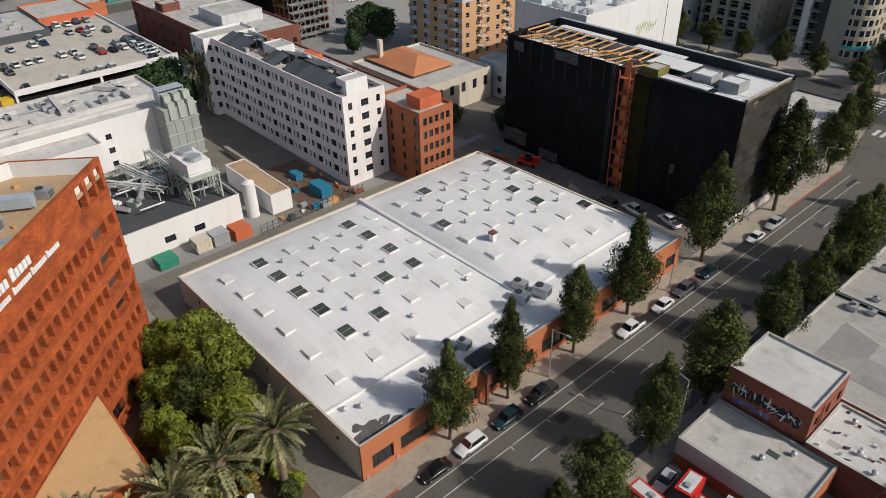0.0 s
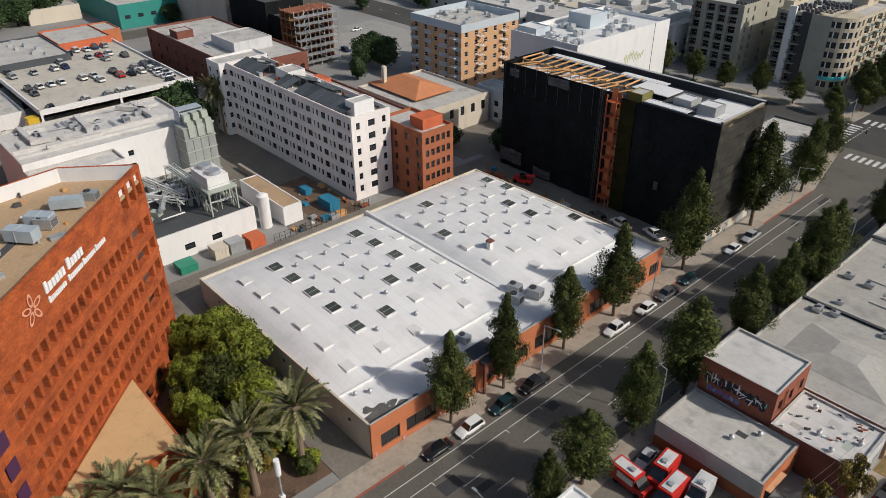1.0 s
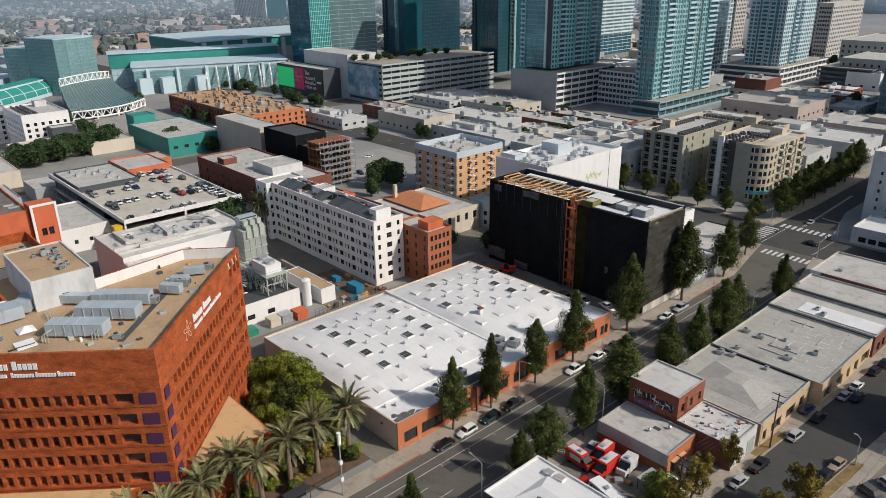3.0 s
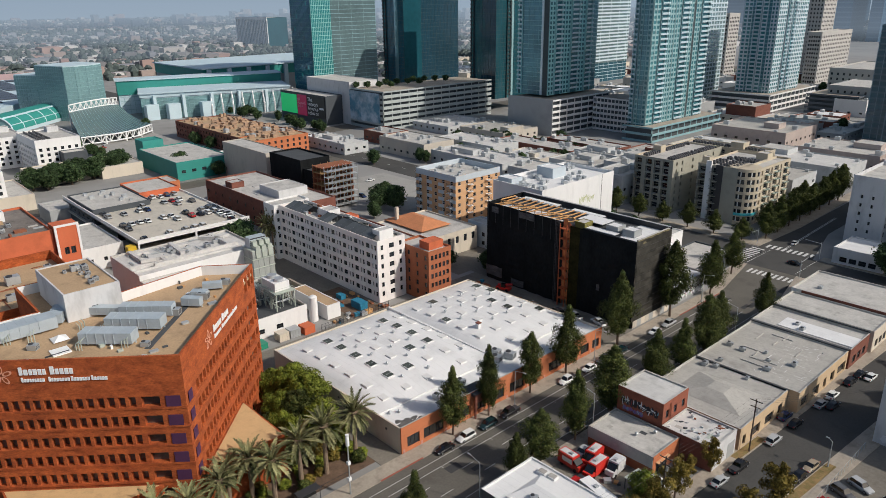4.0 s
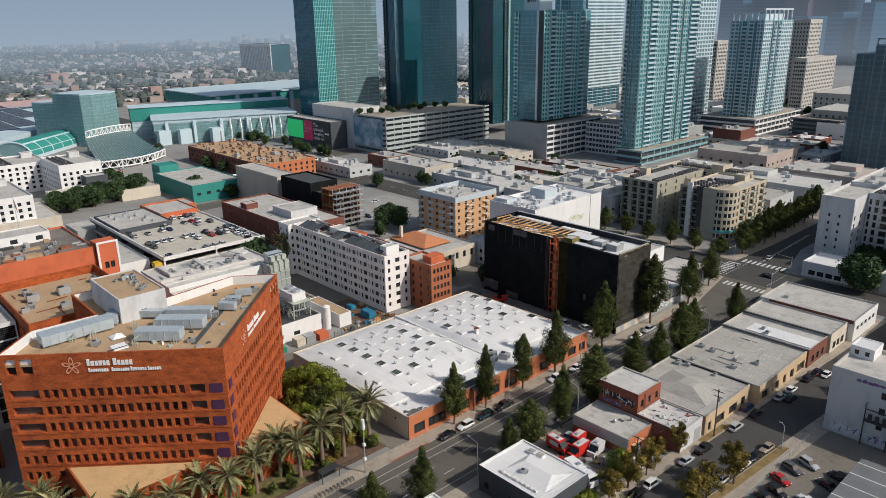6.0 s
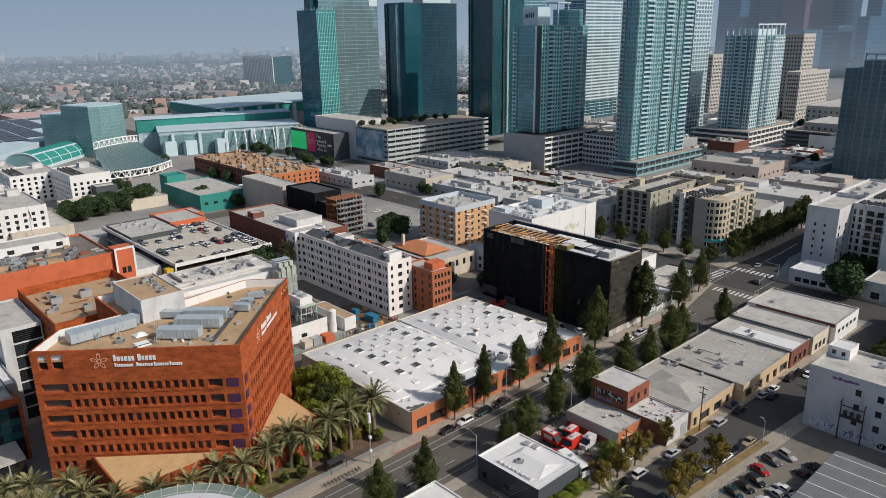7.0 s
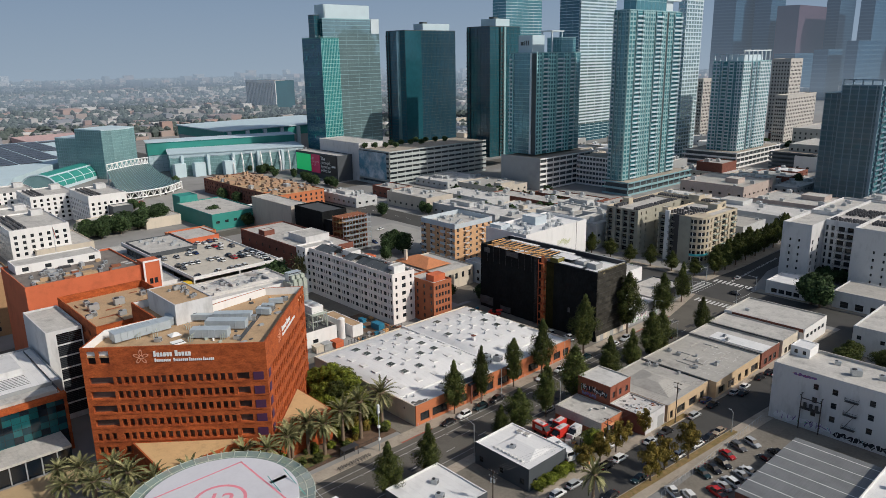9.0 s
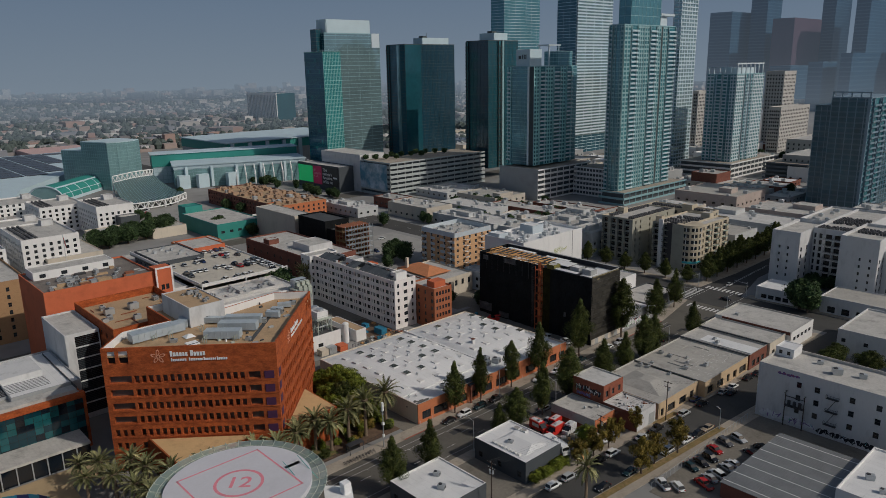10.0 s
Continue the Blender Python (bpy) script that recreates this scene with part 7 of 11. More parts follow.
for k, (x, y, h, w) in enumerate(((-5.2, -8.0, 11.2, 5.0), (-5.6, -15.0, 10.9, 5.2), (-6.0, -20.6, 10.0, 5.2), (-5.6, -26.7, 8.8, 5.0), (-9.0, -29.6, 9.0, 5.0), (-7.0, -36.5, 8.6, 4.6), (-5.6, -43.0, 8.4, 4.7), (-9.2, -47.5, 8.0, 4.4), (-7.6, -54, 8.2, 4.6), (-10.5, -60.5, 8.0, 4.6), (-13, -68, 8.2, 4.8), (-19, -71.5, 8.4, 4.8), (-25.5, -72.8, 8.0, 4.6), (-16, -75.5, 6.6, 4.4), (-23, -78, 7.0, 4.6), (-31, -78.5, 7.4, 4.6), (-11, -74, 6.2, 4.2), (-28, -83, 6.2, 4.2), (-37, -82, 5.8, 3.8), (-10.5, -33.5, 8.0, 4.2))):
    palm(k, x, y, h, w)
palm(1, 57.6, 3.0, 9.6, 3.9, "date palm at the side street's edge")
rng = random.Random(77)
for k in range(46):
    tree(SHRUB, k % 4, rng.uniform(-10.8, -3.2), rng.uniform(-64, -6.5), rng.uniform(1.4, 3.4), rng.uniform(1.0, 2.0), "low green shrub in the garden bed", "shrubs", 40 * k, 0.1, "shrub")
# olive and autumn trees along the side street
for k, (x, y, h, w, sp) in enumerate(((46.2, 15, 7.5, 3.0, 2), (46.6, 28.5, 8.6, 2.7, 2), (61.2, 39.2, 10.5, 3.5, 2), (47.2, 41.1, 8.0, 2.3, 2), (59.9, 23.5, 10.6, 3.6, 2), (46.4, 21.8, 8.4, 3.4, 2), (59.7, 30.0, 9.0, 3.2, 2), (62.9, 118, 6, 3.0, 2), (43.8, 21.6, 8.4, 2.8, 1), (45.4, 35.3, 6.0, 2.0, 2), (43.6, 1.0, 2.4, 2.0, 1), (43.7, 3.6, 3.0, 2.0, 1), (43.7, 6.2, 2.6, 1.9, 1), (43.8, 8.8, 3.4, 2.1, 1), (43.8, 11.4, 3.2, 2.1, 1))):
    tree(BROAD, 4 if sp == 2 and k % 2 else sp, x, y, h, w * 1.1, "thin olive-brown street tree with an open crown" if h > 5 else "clipped green shrub against the dark wall", "side street trees", 53 * k, 0.1)
for k, (x, y, h, w) in enumerate(((69, 100, 8, 4.5), (76, 106, 9, 5), (68.5, 112, 7, 4), (84, 112, 9, 5), (70, 124, 8, 4.5), (80, 128, 9, 5), (92, 104, 8, 5), (68, 133, 7, 4))):
    tree(BROAD, 0, x, y, h, w, "dark leafy tree in the lot behind the loft", "lot trees", 31 * k)
# trees among the blocks
for k, (x, y, h, w) in enumerate(((-133, 32, 14, 7), (-141, 38, 13, 7), (-130, 38, 11, 5.5), (-145, 33, 10, 5.5), (-150, 110, 11, 6), (-144, 115, 12, 6.5), (-155, 118, 11, 6), (-286, 78, 12, 7), (-262, 88, 9, 5), (-205, 130, 9, 5.5), (-225, 165, 9, 5), (-62, 135, 9, 5), (37, 181.5, 14, 9.5), (41, 179.5, 12.5, 7.5), (26, 154.6, 6, 4), (-140, 100, 8, 4))):
    tree(FARTREE, k, x, y, h, w, "broad dark green tree between the blocks", "block trees", 29 * k)
for k in range(9):
    tree(FARTREE, k, -300 + (k % 2) * 6 - k * 2.0, 6 + 6.2 * k, 12.5, 8, "broad dark green tree in a row on the far street", "row of far trees", 40 * k)
for k, (x, y) in enumerate(((-128, 41.5), (-126, 43.0))):
    palm(k, x, y, 12.5, 4.0, "tall yellow-green palm beside the apartment block", "yard palms")

# ---- vehicles ----
CARCOL = {"white": (0.75, 0.75, 0.74), "black": (0.012, 0.012, 0.014), "grey": (0.1, 0.1, 0.105), "silver": (0.42, 0.43, 0.44), "blue": (0.02, 0.04, 0.12), "red": (0.45, 0.02, 0.02), "teal": (0.012, 0.035, 0.04), "tan": (0.35, 0.28, 0.2)}
PAINT = {k: mat("car_paint_" + k, c, 0.25, 0.02, 1.0, 0.0, spec=0.6) for k, c in CARCOL.items()}


def car_meshes(kind):
    """Body, cabin glass, roof and trims of a sedan, an suv or a pickup, looking to +y."""
    L, W = {"sedan": (4.7, 1.82), "suv": (4.75, 1.88), "pickup": (5.6, 1.95)}[kind]
    hb = {"sedan": 0.85, "suv": 0.98, "pickup": 1.05}[kind]
    ht = {"sedan": 1.43, "suv": 1.68, "pickup": 1.8}[kind]
    c = {"sedan": (-1.75, -1.0, 0.45, 1.2), "suv": (-2.2, -1.75, 0.5, 1.15), "pickup": (-0.95, -0.7, 0.95, 1.6)}[kind]
    body = Geo()
    prof = [(-L / 2, 0.45, 0.86), (-L / 2 + 0.15, hb - 0.02, 0.94), (-L / 4, hb + 0.03, 1.0), (L / 4, hb, 1.0), (L / 2 - 0.25, hb - 0.16, 0.94), (L / 2, 0.5, 0.82)]
    secs = []
    for y, zt, wf in prof:
        w = W / 2 * wf
        secs.append([(-w, y, 0.28), (-w * 1.0, y, zt * 0.62), (-w * 0.93, y, zt * 0.93), (-w * 0.8, y, zt), (w * 0.8, y, zt), (w * 0.93, y, zt * 0.93), (w, y, zt * 0.62), (w, y, 0.28)])
    i0 = 0
    for s in secs:
        body.v += s
    n = 8
    for k in range(len(secs) - 1):
        for j in range(n):
            jj = (j + 1) % n
            body.f.append((k * n + j, k * n + jj, (k + 1) * n + jj, (k + 1) * n + j))
            body.m.append(0)
    body.f += [tuple(range(n)), tuple(range((len(secs) - 1) * n + n - 1, (len(secs) - 1) * n - 1, -1))]
    body.m += [0, 0]
    wb, wt = W / 2 * 0.88, W / 2 * 0.7
    z0 = hb - 0.04
    cab = Geo()
    pb = [(-wb, c[0], z0), (wb, c[0], z0), (wb, c[3], z0), (-wb, c[3], z0)]
    pt = [(-wt, c[1], ht - 0.05), (wt, c[1], ht - 0.05), (wt, c[2], ht - 0.05), (-wt, c[2], ht - 0.05)]
    for k in range(4):
        j = (k + 1) % 4
        cab.face([pb[k], pb[j], pt[j], pt[k]])
    roof = Geo()
    e = 0.04
    rp = [(-wt - e, c[1] - e), (wt + e, c[1] - e), (wt + e, c[2] + e), (-wt - e, c[2] + e)]
    roof.prism(rp, ht - 0.06, ht)
    for k, (bx, by) in enumerate(((-wb, c[0]), (wb, c[0]), (wb, c[3]), (-wb, c[3]))):
        i = len(roof.v)
        sy = 0.14 if k < 2 else -0.14
        roof.v += [(bx * 1.015, by, z0), (bx * 1.015, by + sy, z0), (rp[k][0], rp[k][1] + sy, ht - 0.05)]
        roof.f.append((k, i, i + 1, i + 2))
        roof.m.append(0)
    wheel = Geo().cone((-0.11, 0, 0), (0.11, 0, 0), 0.34, 0.34, 16)
    rim = Geo().cone((-0.12, 0, 0), (0.125, 0, 0), 0.2, 0.2, 12)
    bed = None
    if kind == "pickup":
        bed = Geo().box(-W / 2 * 0.8, -L / 2 + 0.2, hb - 0.3, W / 2 * 0.8, -1.05, hb + 0.05)
    return dict(L=L, W=W, body=body, cab=cab, roof=roof, wheel=wheel, rim=rim, bed=bed, hb=hb)


CARS = {}
_shared = {}


def car_proto(kind, col):
    key = (kind, col)
    if key in CARS:
        return CARS[key]
    if kind not in _shared:
        d = car_meshes(kind)
        d["cab_me"], d["wheel_me"], d["rim_me"] = d["cab"].mesh("cabin_glass", CAR_GLASS), d["wheel"].mesh("tyre", TYRE), d["rim"].mesh("rim", RIM)
        d["lamp_me"] = Geo().box(-0.16, -0.05, -0.07, 0.16, 0.05, 0.07).mesh("headlight", LAMP_WHITE)
        d["tail_me"] = Geo().box(-0.13, -0.05, -0.1, 0.13, 0.05, 0.1).mesh("tail_light", LAMP_RED)
        d["bed_me"] = d["bed"].mesh("load_bed", STEEL_DARK) if d["bed"] else None
        _shared[kind] = d
    d = _shared[kind]
    CARS[key] = (d, d["body"].mesh("body", PAINT[col]), d["roof"].mesh("roof", PAINT[col]))
    for me in CARS[key][1:2]:
        me.polygons.foreach_set("use_smooth", [True] * len(me.polygons))
    return CARS[key]


NAMES = {"sedan": "saloon car", "suv": "sport utility car", "pickup": "pickup truck"}


def car(kind, col, x, y, rz=0, z=0.0, where="parked along the kerb", group="parked cars", simple=False):
    d, body, roof = car_proto(kind, col)
    e = thing("pickup_truck" if kind == "pickup" else "car", f"{col} {NAMES[kind]} {where}", "car", group, at=(x, y, z), rz=rz)
    b = part("body", body, (), e)
    part("cabin_glass", d["cab_me"], (), e)
    part("roof", roof, (), e)
    if d["bed_me"]:
        part("load_bed", d["bed_me"], (), e)
    for sx in (-1, 1):
        for wy in (-d["L"] * 0.3, d["L"] * 0.31):
            w = part("wheel", d["wheel_me"], (), e)
            w.matrix_local = pose(sx * (d["W"] / 2 - 0.1), wy, 0.34)
            if not simple:
                part("rim", d["rim_me"], (), w)
        if not simple:
            o = part("headlight", d["lamp_me"], (), e)
            o.matrix_local = pose(sx * d["W"] * 0.33, d["L"] / 2 - 0.05, 0.62)
            o = part("tail_light", d["tail_me"], (), e)
            o.matrix_local = pose(sx * d["W"] * 0.36, -d["L"] / 2 + 0.03, 0.72)
    return e


for kind, col, y in (("sedan", "black", 7.6), ("suv", "white", 13.9), ("suv", "teal", 20.8), ("pickup", "black", 27.9), ("pickup", "white", 49.2), ("sedan", "white", 58.0), ("pickup", "grey", 64.8), ("sedan", "teal", 72.2), ("sedan", "white", 88.7), ("pickup", "silver", 96.2)):
    car(kind, col, 5.05, y, 180)
for kind, col, y in (("sedan", "grey", 22.5), ("sedan", "silver", 34), ("suv", "black", 52), ("sedan", "white", 79), ("sedan", "white", 128), ("sedan", "silver", 133)):
    car(kind, col, 19.9, y, 0)
for kind, col, x, y, rz in (("pickup", "white", -9.4, 82, 72), ("pickup", "white", -16.8, 80.6, 78), ("suv", "grey", -22.5, 79.5, 80)):
    car(kind, col, x, y, rz, 0.02, "parked in the alley by the site")
for kind, col, y in (("suv", "white", 2.6), ("suv", "silver", 8.6), ("suv", "black", 21.0), ("suv", "white", 26.4), ("sedan", "silver", 39.3), ("pickup", "black", 46.4), ("suv", "silver", 60.6), ("sedan", "black", 70.3), ("sedan", "silver", 82.6), ("sedan", "white", 88.6), ("suv", "black", 98.3), ("sedan", "black", 104.0)):
    car(kind, col, kerb_w(y)[0] + 1.1, y, -3, 0.0, "parked along the side street")
car("sedan", "blue", 49.0, 71.4, -3, KERB_H, "standing on the apron of a workshop")
car("sedan", "black", 54.6, 84.0, -3, 0.0, "double-parked on the side street")
car("sedan", "white", 56.0, 104.4, -3, 0.0, "standing on the side street")
for kind, col, y in (("sedan", "white", 46.6), ("sedan", "black", 52.0), ("sedan", "tan", 57.2), ("suv", "white", 37.8), ("sedan", "teal", 21.8), ("sedan", "black", 11)):
    car(kind, col, kerb_e(y)[0] - 1.1, y, 176, 0.0, "parked along the side street")
for k, (kind, col, x, y, rz) in enumerate((("sedan", "red", 67.6, 47.4, 250), ("suv", "grey", 67.8, 53, 250), ("suv", "silver", 69.5, 57.5, 250), ("sedan", "teal", 67.4, 35, 250), ("sedan", "black", 68.2, 38.8, 250), ("suv", "black", 68.8, 42.6, 250), ("sedan", "black", 75.2, 52.5, 70), ("suv", "black", 76, 57, 70), ("sedan", "white", 74.6, 44, 70), ("sedan", "silver", 74.2, 41, 70), ("suv", "white", 73.8, 36.5, 70), ("sedan", "silver", 73.4, 33.4, 70), ("pickup", "red", 73.6, 29.8, 70), ("pickup", "white", 66.5, 22.5, 60), ("suv", "white", 69.6, 24.2, 60))):
    car(kind, col, x, y, rz, 0.03, "parked in the car park", "car park cars")
car("sedan", "silver", 0.4, 193.5, 5, 0.0, "waiting at the street crossing")
car("sedan", "black", 9.5, 171.5, 262, 0.0, "driving over the street crossing")
car("suv", "black", 16.0, 110, 0, 0.0, "driving up the avenue")
# food trucks in the yard
def food_truck(x, y, rz, L=6.2, label="red and white food truck standing in the yard", body=RED_PAINT):
    e = thing("food_truck", label, "truck", "food trucks", at=(x, y, 0.03), rz=rz)
    part("box_body", Geo().box(-1.1, -L / 2, 0.6, 1.1, L / 2 - 1.6, 3.0).box(-1.0, L / 2 - 1.6, 0.5, 1.0, L / 2, 1.6), body, e)
    part("roof", Geo().box(-0.78, -L / 2 + 0.3, 3.0, 0.78, L / 2 - 1.9, 3.1), AGED_WHITE, e, "white roof panel")
    part("windscreen", Geo().face([(-0.95, L / 2 - 0.5, 1.6), (0.95, L / 2 - 0.5, 1.6), (0.95, L / 2 - 1.55, 2.6), (-0.95, L / 2 - 1.55, 2.6)]).box(-1.0, L / 2 - 1.62, 1.6, 1.0, L / 2 - 1.58, 2.6), CAR_GLASS, e)
    part("hatch", Geo().box(1.1, -1.6, 1.5, 1.15, 1.0, 2.5), SIGN_WHITE, e, "white serving hatch")
    for sx in (-0.95, 0.95):
        for wy in (-L * 0.3, L * 0.32):
            part("wheel", Geo().cone((sx - 0.14, wy, 0.42), (sx + 0.14, wy, 0.42), 0.42, 0.42, 14), TYRE, e)
    part("roof_vent", Geo().box(-0.3, -0.4, 3.12, 0.3, 0.3, 3.4), METAL, e)


food_truck(26.9, 22.5, -94, 5.6)
food_truck(28.9, 26.8, 185, 5.4)
food_truck(31.6, 24.1, 181, 6.0)
food_truck(34.1, 27.2, 185, 4.6, "grey-white box truck standing in the yard", AGED_WHITE)
bus = thing("food_truck", "long white food truck with a green and orange flank", "truck", "food trucks", at=(37.4, 17.3, 0.03), rz=-102)
part("box_body", Geo().box(-1.25, -4.3, 0.5, 1.25, 3.9, 3.1).box(-1.2, 3.9, 0.5, 1.2, 4.3, 1.7), SIGN_WHITE, bus)
part("flank_band", Geo().box(-1.27, -1.0, 1.0, 1.27, 3.4, 2.4), GREEN_MACHINE, bus, "green painted flank")
part("skirt", Geo().box(-1.28, -4.2, 0.5, 1.28, 3.85, 1.0), RED_PAINT, bus, "orange-red lower edge")
part("windscreen", Geo().box(-1.1, 3.9, 1.75, 1.1, 3.96, 2.7), CAR_GLASS, bus)
for k in range(4):
    part("side_window", Geo().box(1.25, -3.9 + 0.75 * k, 1.9, 1.29, -3.3 + 0.75 * k, 2.6), CAR_GLASS, bus)
for sx in (-1.1, 1.1):
    for wy in (-2.6, 2.7):
        part("wheel", Geo().cone((sx - 0.15, wy, 0.45), (sx + 0.15, wy, 0.45), 0.45, 0.45, 14), TYRE, bus)
part("roof_vent", Geo().box(-0.4, -1.4, 3.1, 0.4, -0.6, 3.4), METAL, bus)
car("sedan", "silver", 25.7, 27.9, 185, 0.03, "parked in the food truck yard")
car("pickup", "red", 31.3, 18.2, 183, 0.03, "parked in the food truck yard")
car("suv", "white", 42.4, 29.9, -90, 0.03, "parked in the food truck yard")

rng = random.Random(29)
for k in range(34):
    x, y, w = rng.uniform(34, 46.5), rng.uniform(14, 30), rng.uniform(0.4, 1.5)
    if (x < 36 and y > 24) or (x < 42.5 and y < 19.2) or (37.5 < x < 45 and y > 23.5):
        continue
    solo("yard_junk", Geo().box(0, 0, 0, w, w * rng.uniform(0.6, 1.4), w * rng.uniform(0.4, 1.1)), rng.choice((ROOF_DARK, STEEL_DARK, WHITE_WALL, WOOD, METAL, RUST, SIGN_WHITE, STEEL_GREEN)), "box, drum or pallet lying in the truck yard", "junk", "yard junk").matrix_world = pose(x, y, 0.03, 0, 0, rng.uniform(0, 90))
shd = thing("yard_shelter", "low grey-green canopy roof in the truck yard", "canopy", at=(41.2, 26.3, 0.03), rz=-4)
part("roof", Geo().box(-3.0, -2.2, 2.5, 3.0, 2.2, 2.62), STEEL_GREEN, shd)
for sx, sy in ((-2.8, -2.0), (2.8, -2.0), (-2.8, 2.0), (2.8, 2.0)):
    part("post", Geo().box(sx - 0.06, sy - 0.06, 0, sx + 0.06, sy + 0.06, 2.5), STEEL_DARK, shd)
# ---- street furniture ----
def pole(x, y, h, arms=((0.0, 2.4),), label="wooden utility pole with cross-arms", rz=0, cans=0):
    e = thing("utility_pole", label, "utility pole", "utility poles", at=(x, y, 0), rz=rz)
    part("shaft", Geo().cone((0, 0, 0), (0, 0, h), 0.17, 0.11, 10), mat("dark_pole_wood", (0.07, 0.05, 0.04), 0.9) if "dark_pole_wood" not in bpy.data.materials else bpy.data.materials["dark_pole_wood"], e)
    for dz, w in arms:
        part("cross_arm", Geo().box(-w / 2, -0.07, h - 0.5 - dz, w / 2, 0.07, h - 0.36 - dz), bpy.data.materials["dark_pole_wood"], e)
        for j in range(4):
            part("insulator", Geo().cone((-w / 2 + 0.1 + j * (w - 0.2) / 3, 0, h - 0.36 - dz), (-w / 2 + 0.1 + j * (w - 0.2) / 3, 0, h - 0.14 - dz), 0.06, 0.04, 6), METAL, e)
    for j in range(cans):
        a = 2.1 * j
        part("transformer", Geo().cone((0.4 * math.cos(a), 0.4 * math.sin(a), h - 3.0), (0.4 * math.cos(a), 0.4 * math.sin(a), h - 1.9), 0.24, 0.24, 10), METAL, e)
    return e


POLES = [(49.3, 53.4, 12.6), (64.8, 88.0, 9.0), (45.4, 26.0, 10.4), (44.0, -15.4, 13.0)]
for k, (x, y, h) in enumerate(POLES):
    pole(x, y, h, ((0.0, 2.6), (1.4, 2.2)), cans=3 if k == 3 else 1)
pole(74.2, 74.8, 10.9, ((0.0, 2.0),), "dark pole of a transformer rack", 90)
pole(79.4, 74.8, 10.7, ((0.0, 2.0),), "dark pole of a transformer rack", 90)
rk = thing("transformer_rack", "platform with transformers between two poles", "transformer rack", at=(76.8, 74.8, 0))
part("platform", Geo().box(-2.6, -0.6, 6.4, 2.6, 0.6, 6.6), STEEL_DARK, rk)
for j in range(3):
    part("transformer", Geo().cone((-1.5 + 1.5 * j, 0, 6.6), (-1.5 + 1.5 * j, 0, 8.1), 0.45, 0.45, 12), STEEL_DARK, rk)
part("top_beam", Geo().box(-2.6, -0.1, 9.2, 2.6, 0.1, 9.4), STEEL_DARK, rk)


def wire(a, b, sag, k):
    g = Geo()
    a, b = Vector(a), Vector(b)
    n = 12
    pts = [a.lerp(b, i / n) - Vector((0, 0, sag * 4 * (i / n) * (1 - i / n))) for i in range(n + 1)]
    for p, q in zip(pts, pts[1:]):
        g.cone(p, q, 0.013, 0.013, 4, 0, False)
    return solo("cable", g, STEEL_DARK, "thin dark overhead cable between poles", "cable", "cables")


for off in (-1.2, -0.4, 0.4, 1.2):
    wire((49.3 + off, 53.4, 12.2), (64.8 + off, 88.0, 8.6), 0.7, 0)
    wire((45.4 + off, 26.0, 10.0), (49.3 + off, 53.4, 12.2), 0.7, 0)
    wire((44.0 + off, -15.4, 12.6), (45.4 + off, 26.0, 10.0), 0.8, 0)


def street_lamp(x, y, h, arm, rz, label="grey steel street lamp with a long arm"):
    e = thing("street_lamp", label, "street lamp", "street lamps", at=(x, y, 0.1), rz=rz)
    part("post", Geo().cone((0, 0, 0), (0, 0, h), 0.13, 0.07, 10), METAL, e)
    part("arm", Geo().cone((0, 0, h - 0.1), (arm, 0, h + 0.5), 0.06, 0.045, 8), METAL, e)
    part("lamp_head", Geo().box(arm - 0.1, -0.14, h + 0.42, arm + 0.6, 0.14, h + 0.58), METAL, e)
    part("base", Geo().cone((0, 0, 0), (0, 0, 0.6), 0.24, 0.2, 10), METAL, e)


for x, y, rz in ((21.9, 1.0, 180), (21.9, 36.5, 180), (21.9, 102, 180), (3.3, 31.5, 0), (3.3, 62.5, 0), (3.3, 118, 0), (3.3, -50, 0), (21.9, -45, 180)):
    street_lamp(x, y, 9.0, 2.6, rz)
for x, y in ((62.6, 59.8), (65.2, 100.0)):
    street_lamp(x, y, 6.0, 0.7, 180, "dark slim street lamp")
ms3 = thing("antenna_mast", "slim mast with a white antenna canister", "antenna mast", at=(3.0, -15.3, 0.1))
part("shaft", Geo().cone((0, 0, 0), (0, 0, 11.0), 0.16, 0.13, 10), METAL, ms3)
part("canister", Geo().cone((0, 0, 11.0), (0, 0, 13.4), 0.36, 0.36, 14), SIGN_WHITE, ms3, "white canister")
for z in (3.2, 6.8):
    part("box", Geo().box(-0.3, -0.3, z, 0.3, 0.3, z + 0.7), SIGN_WHITE, ms3)
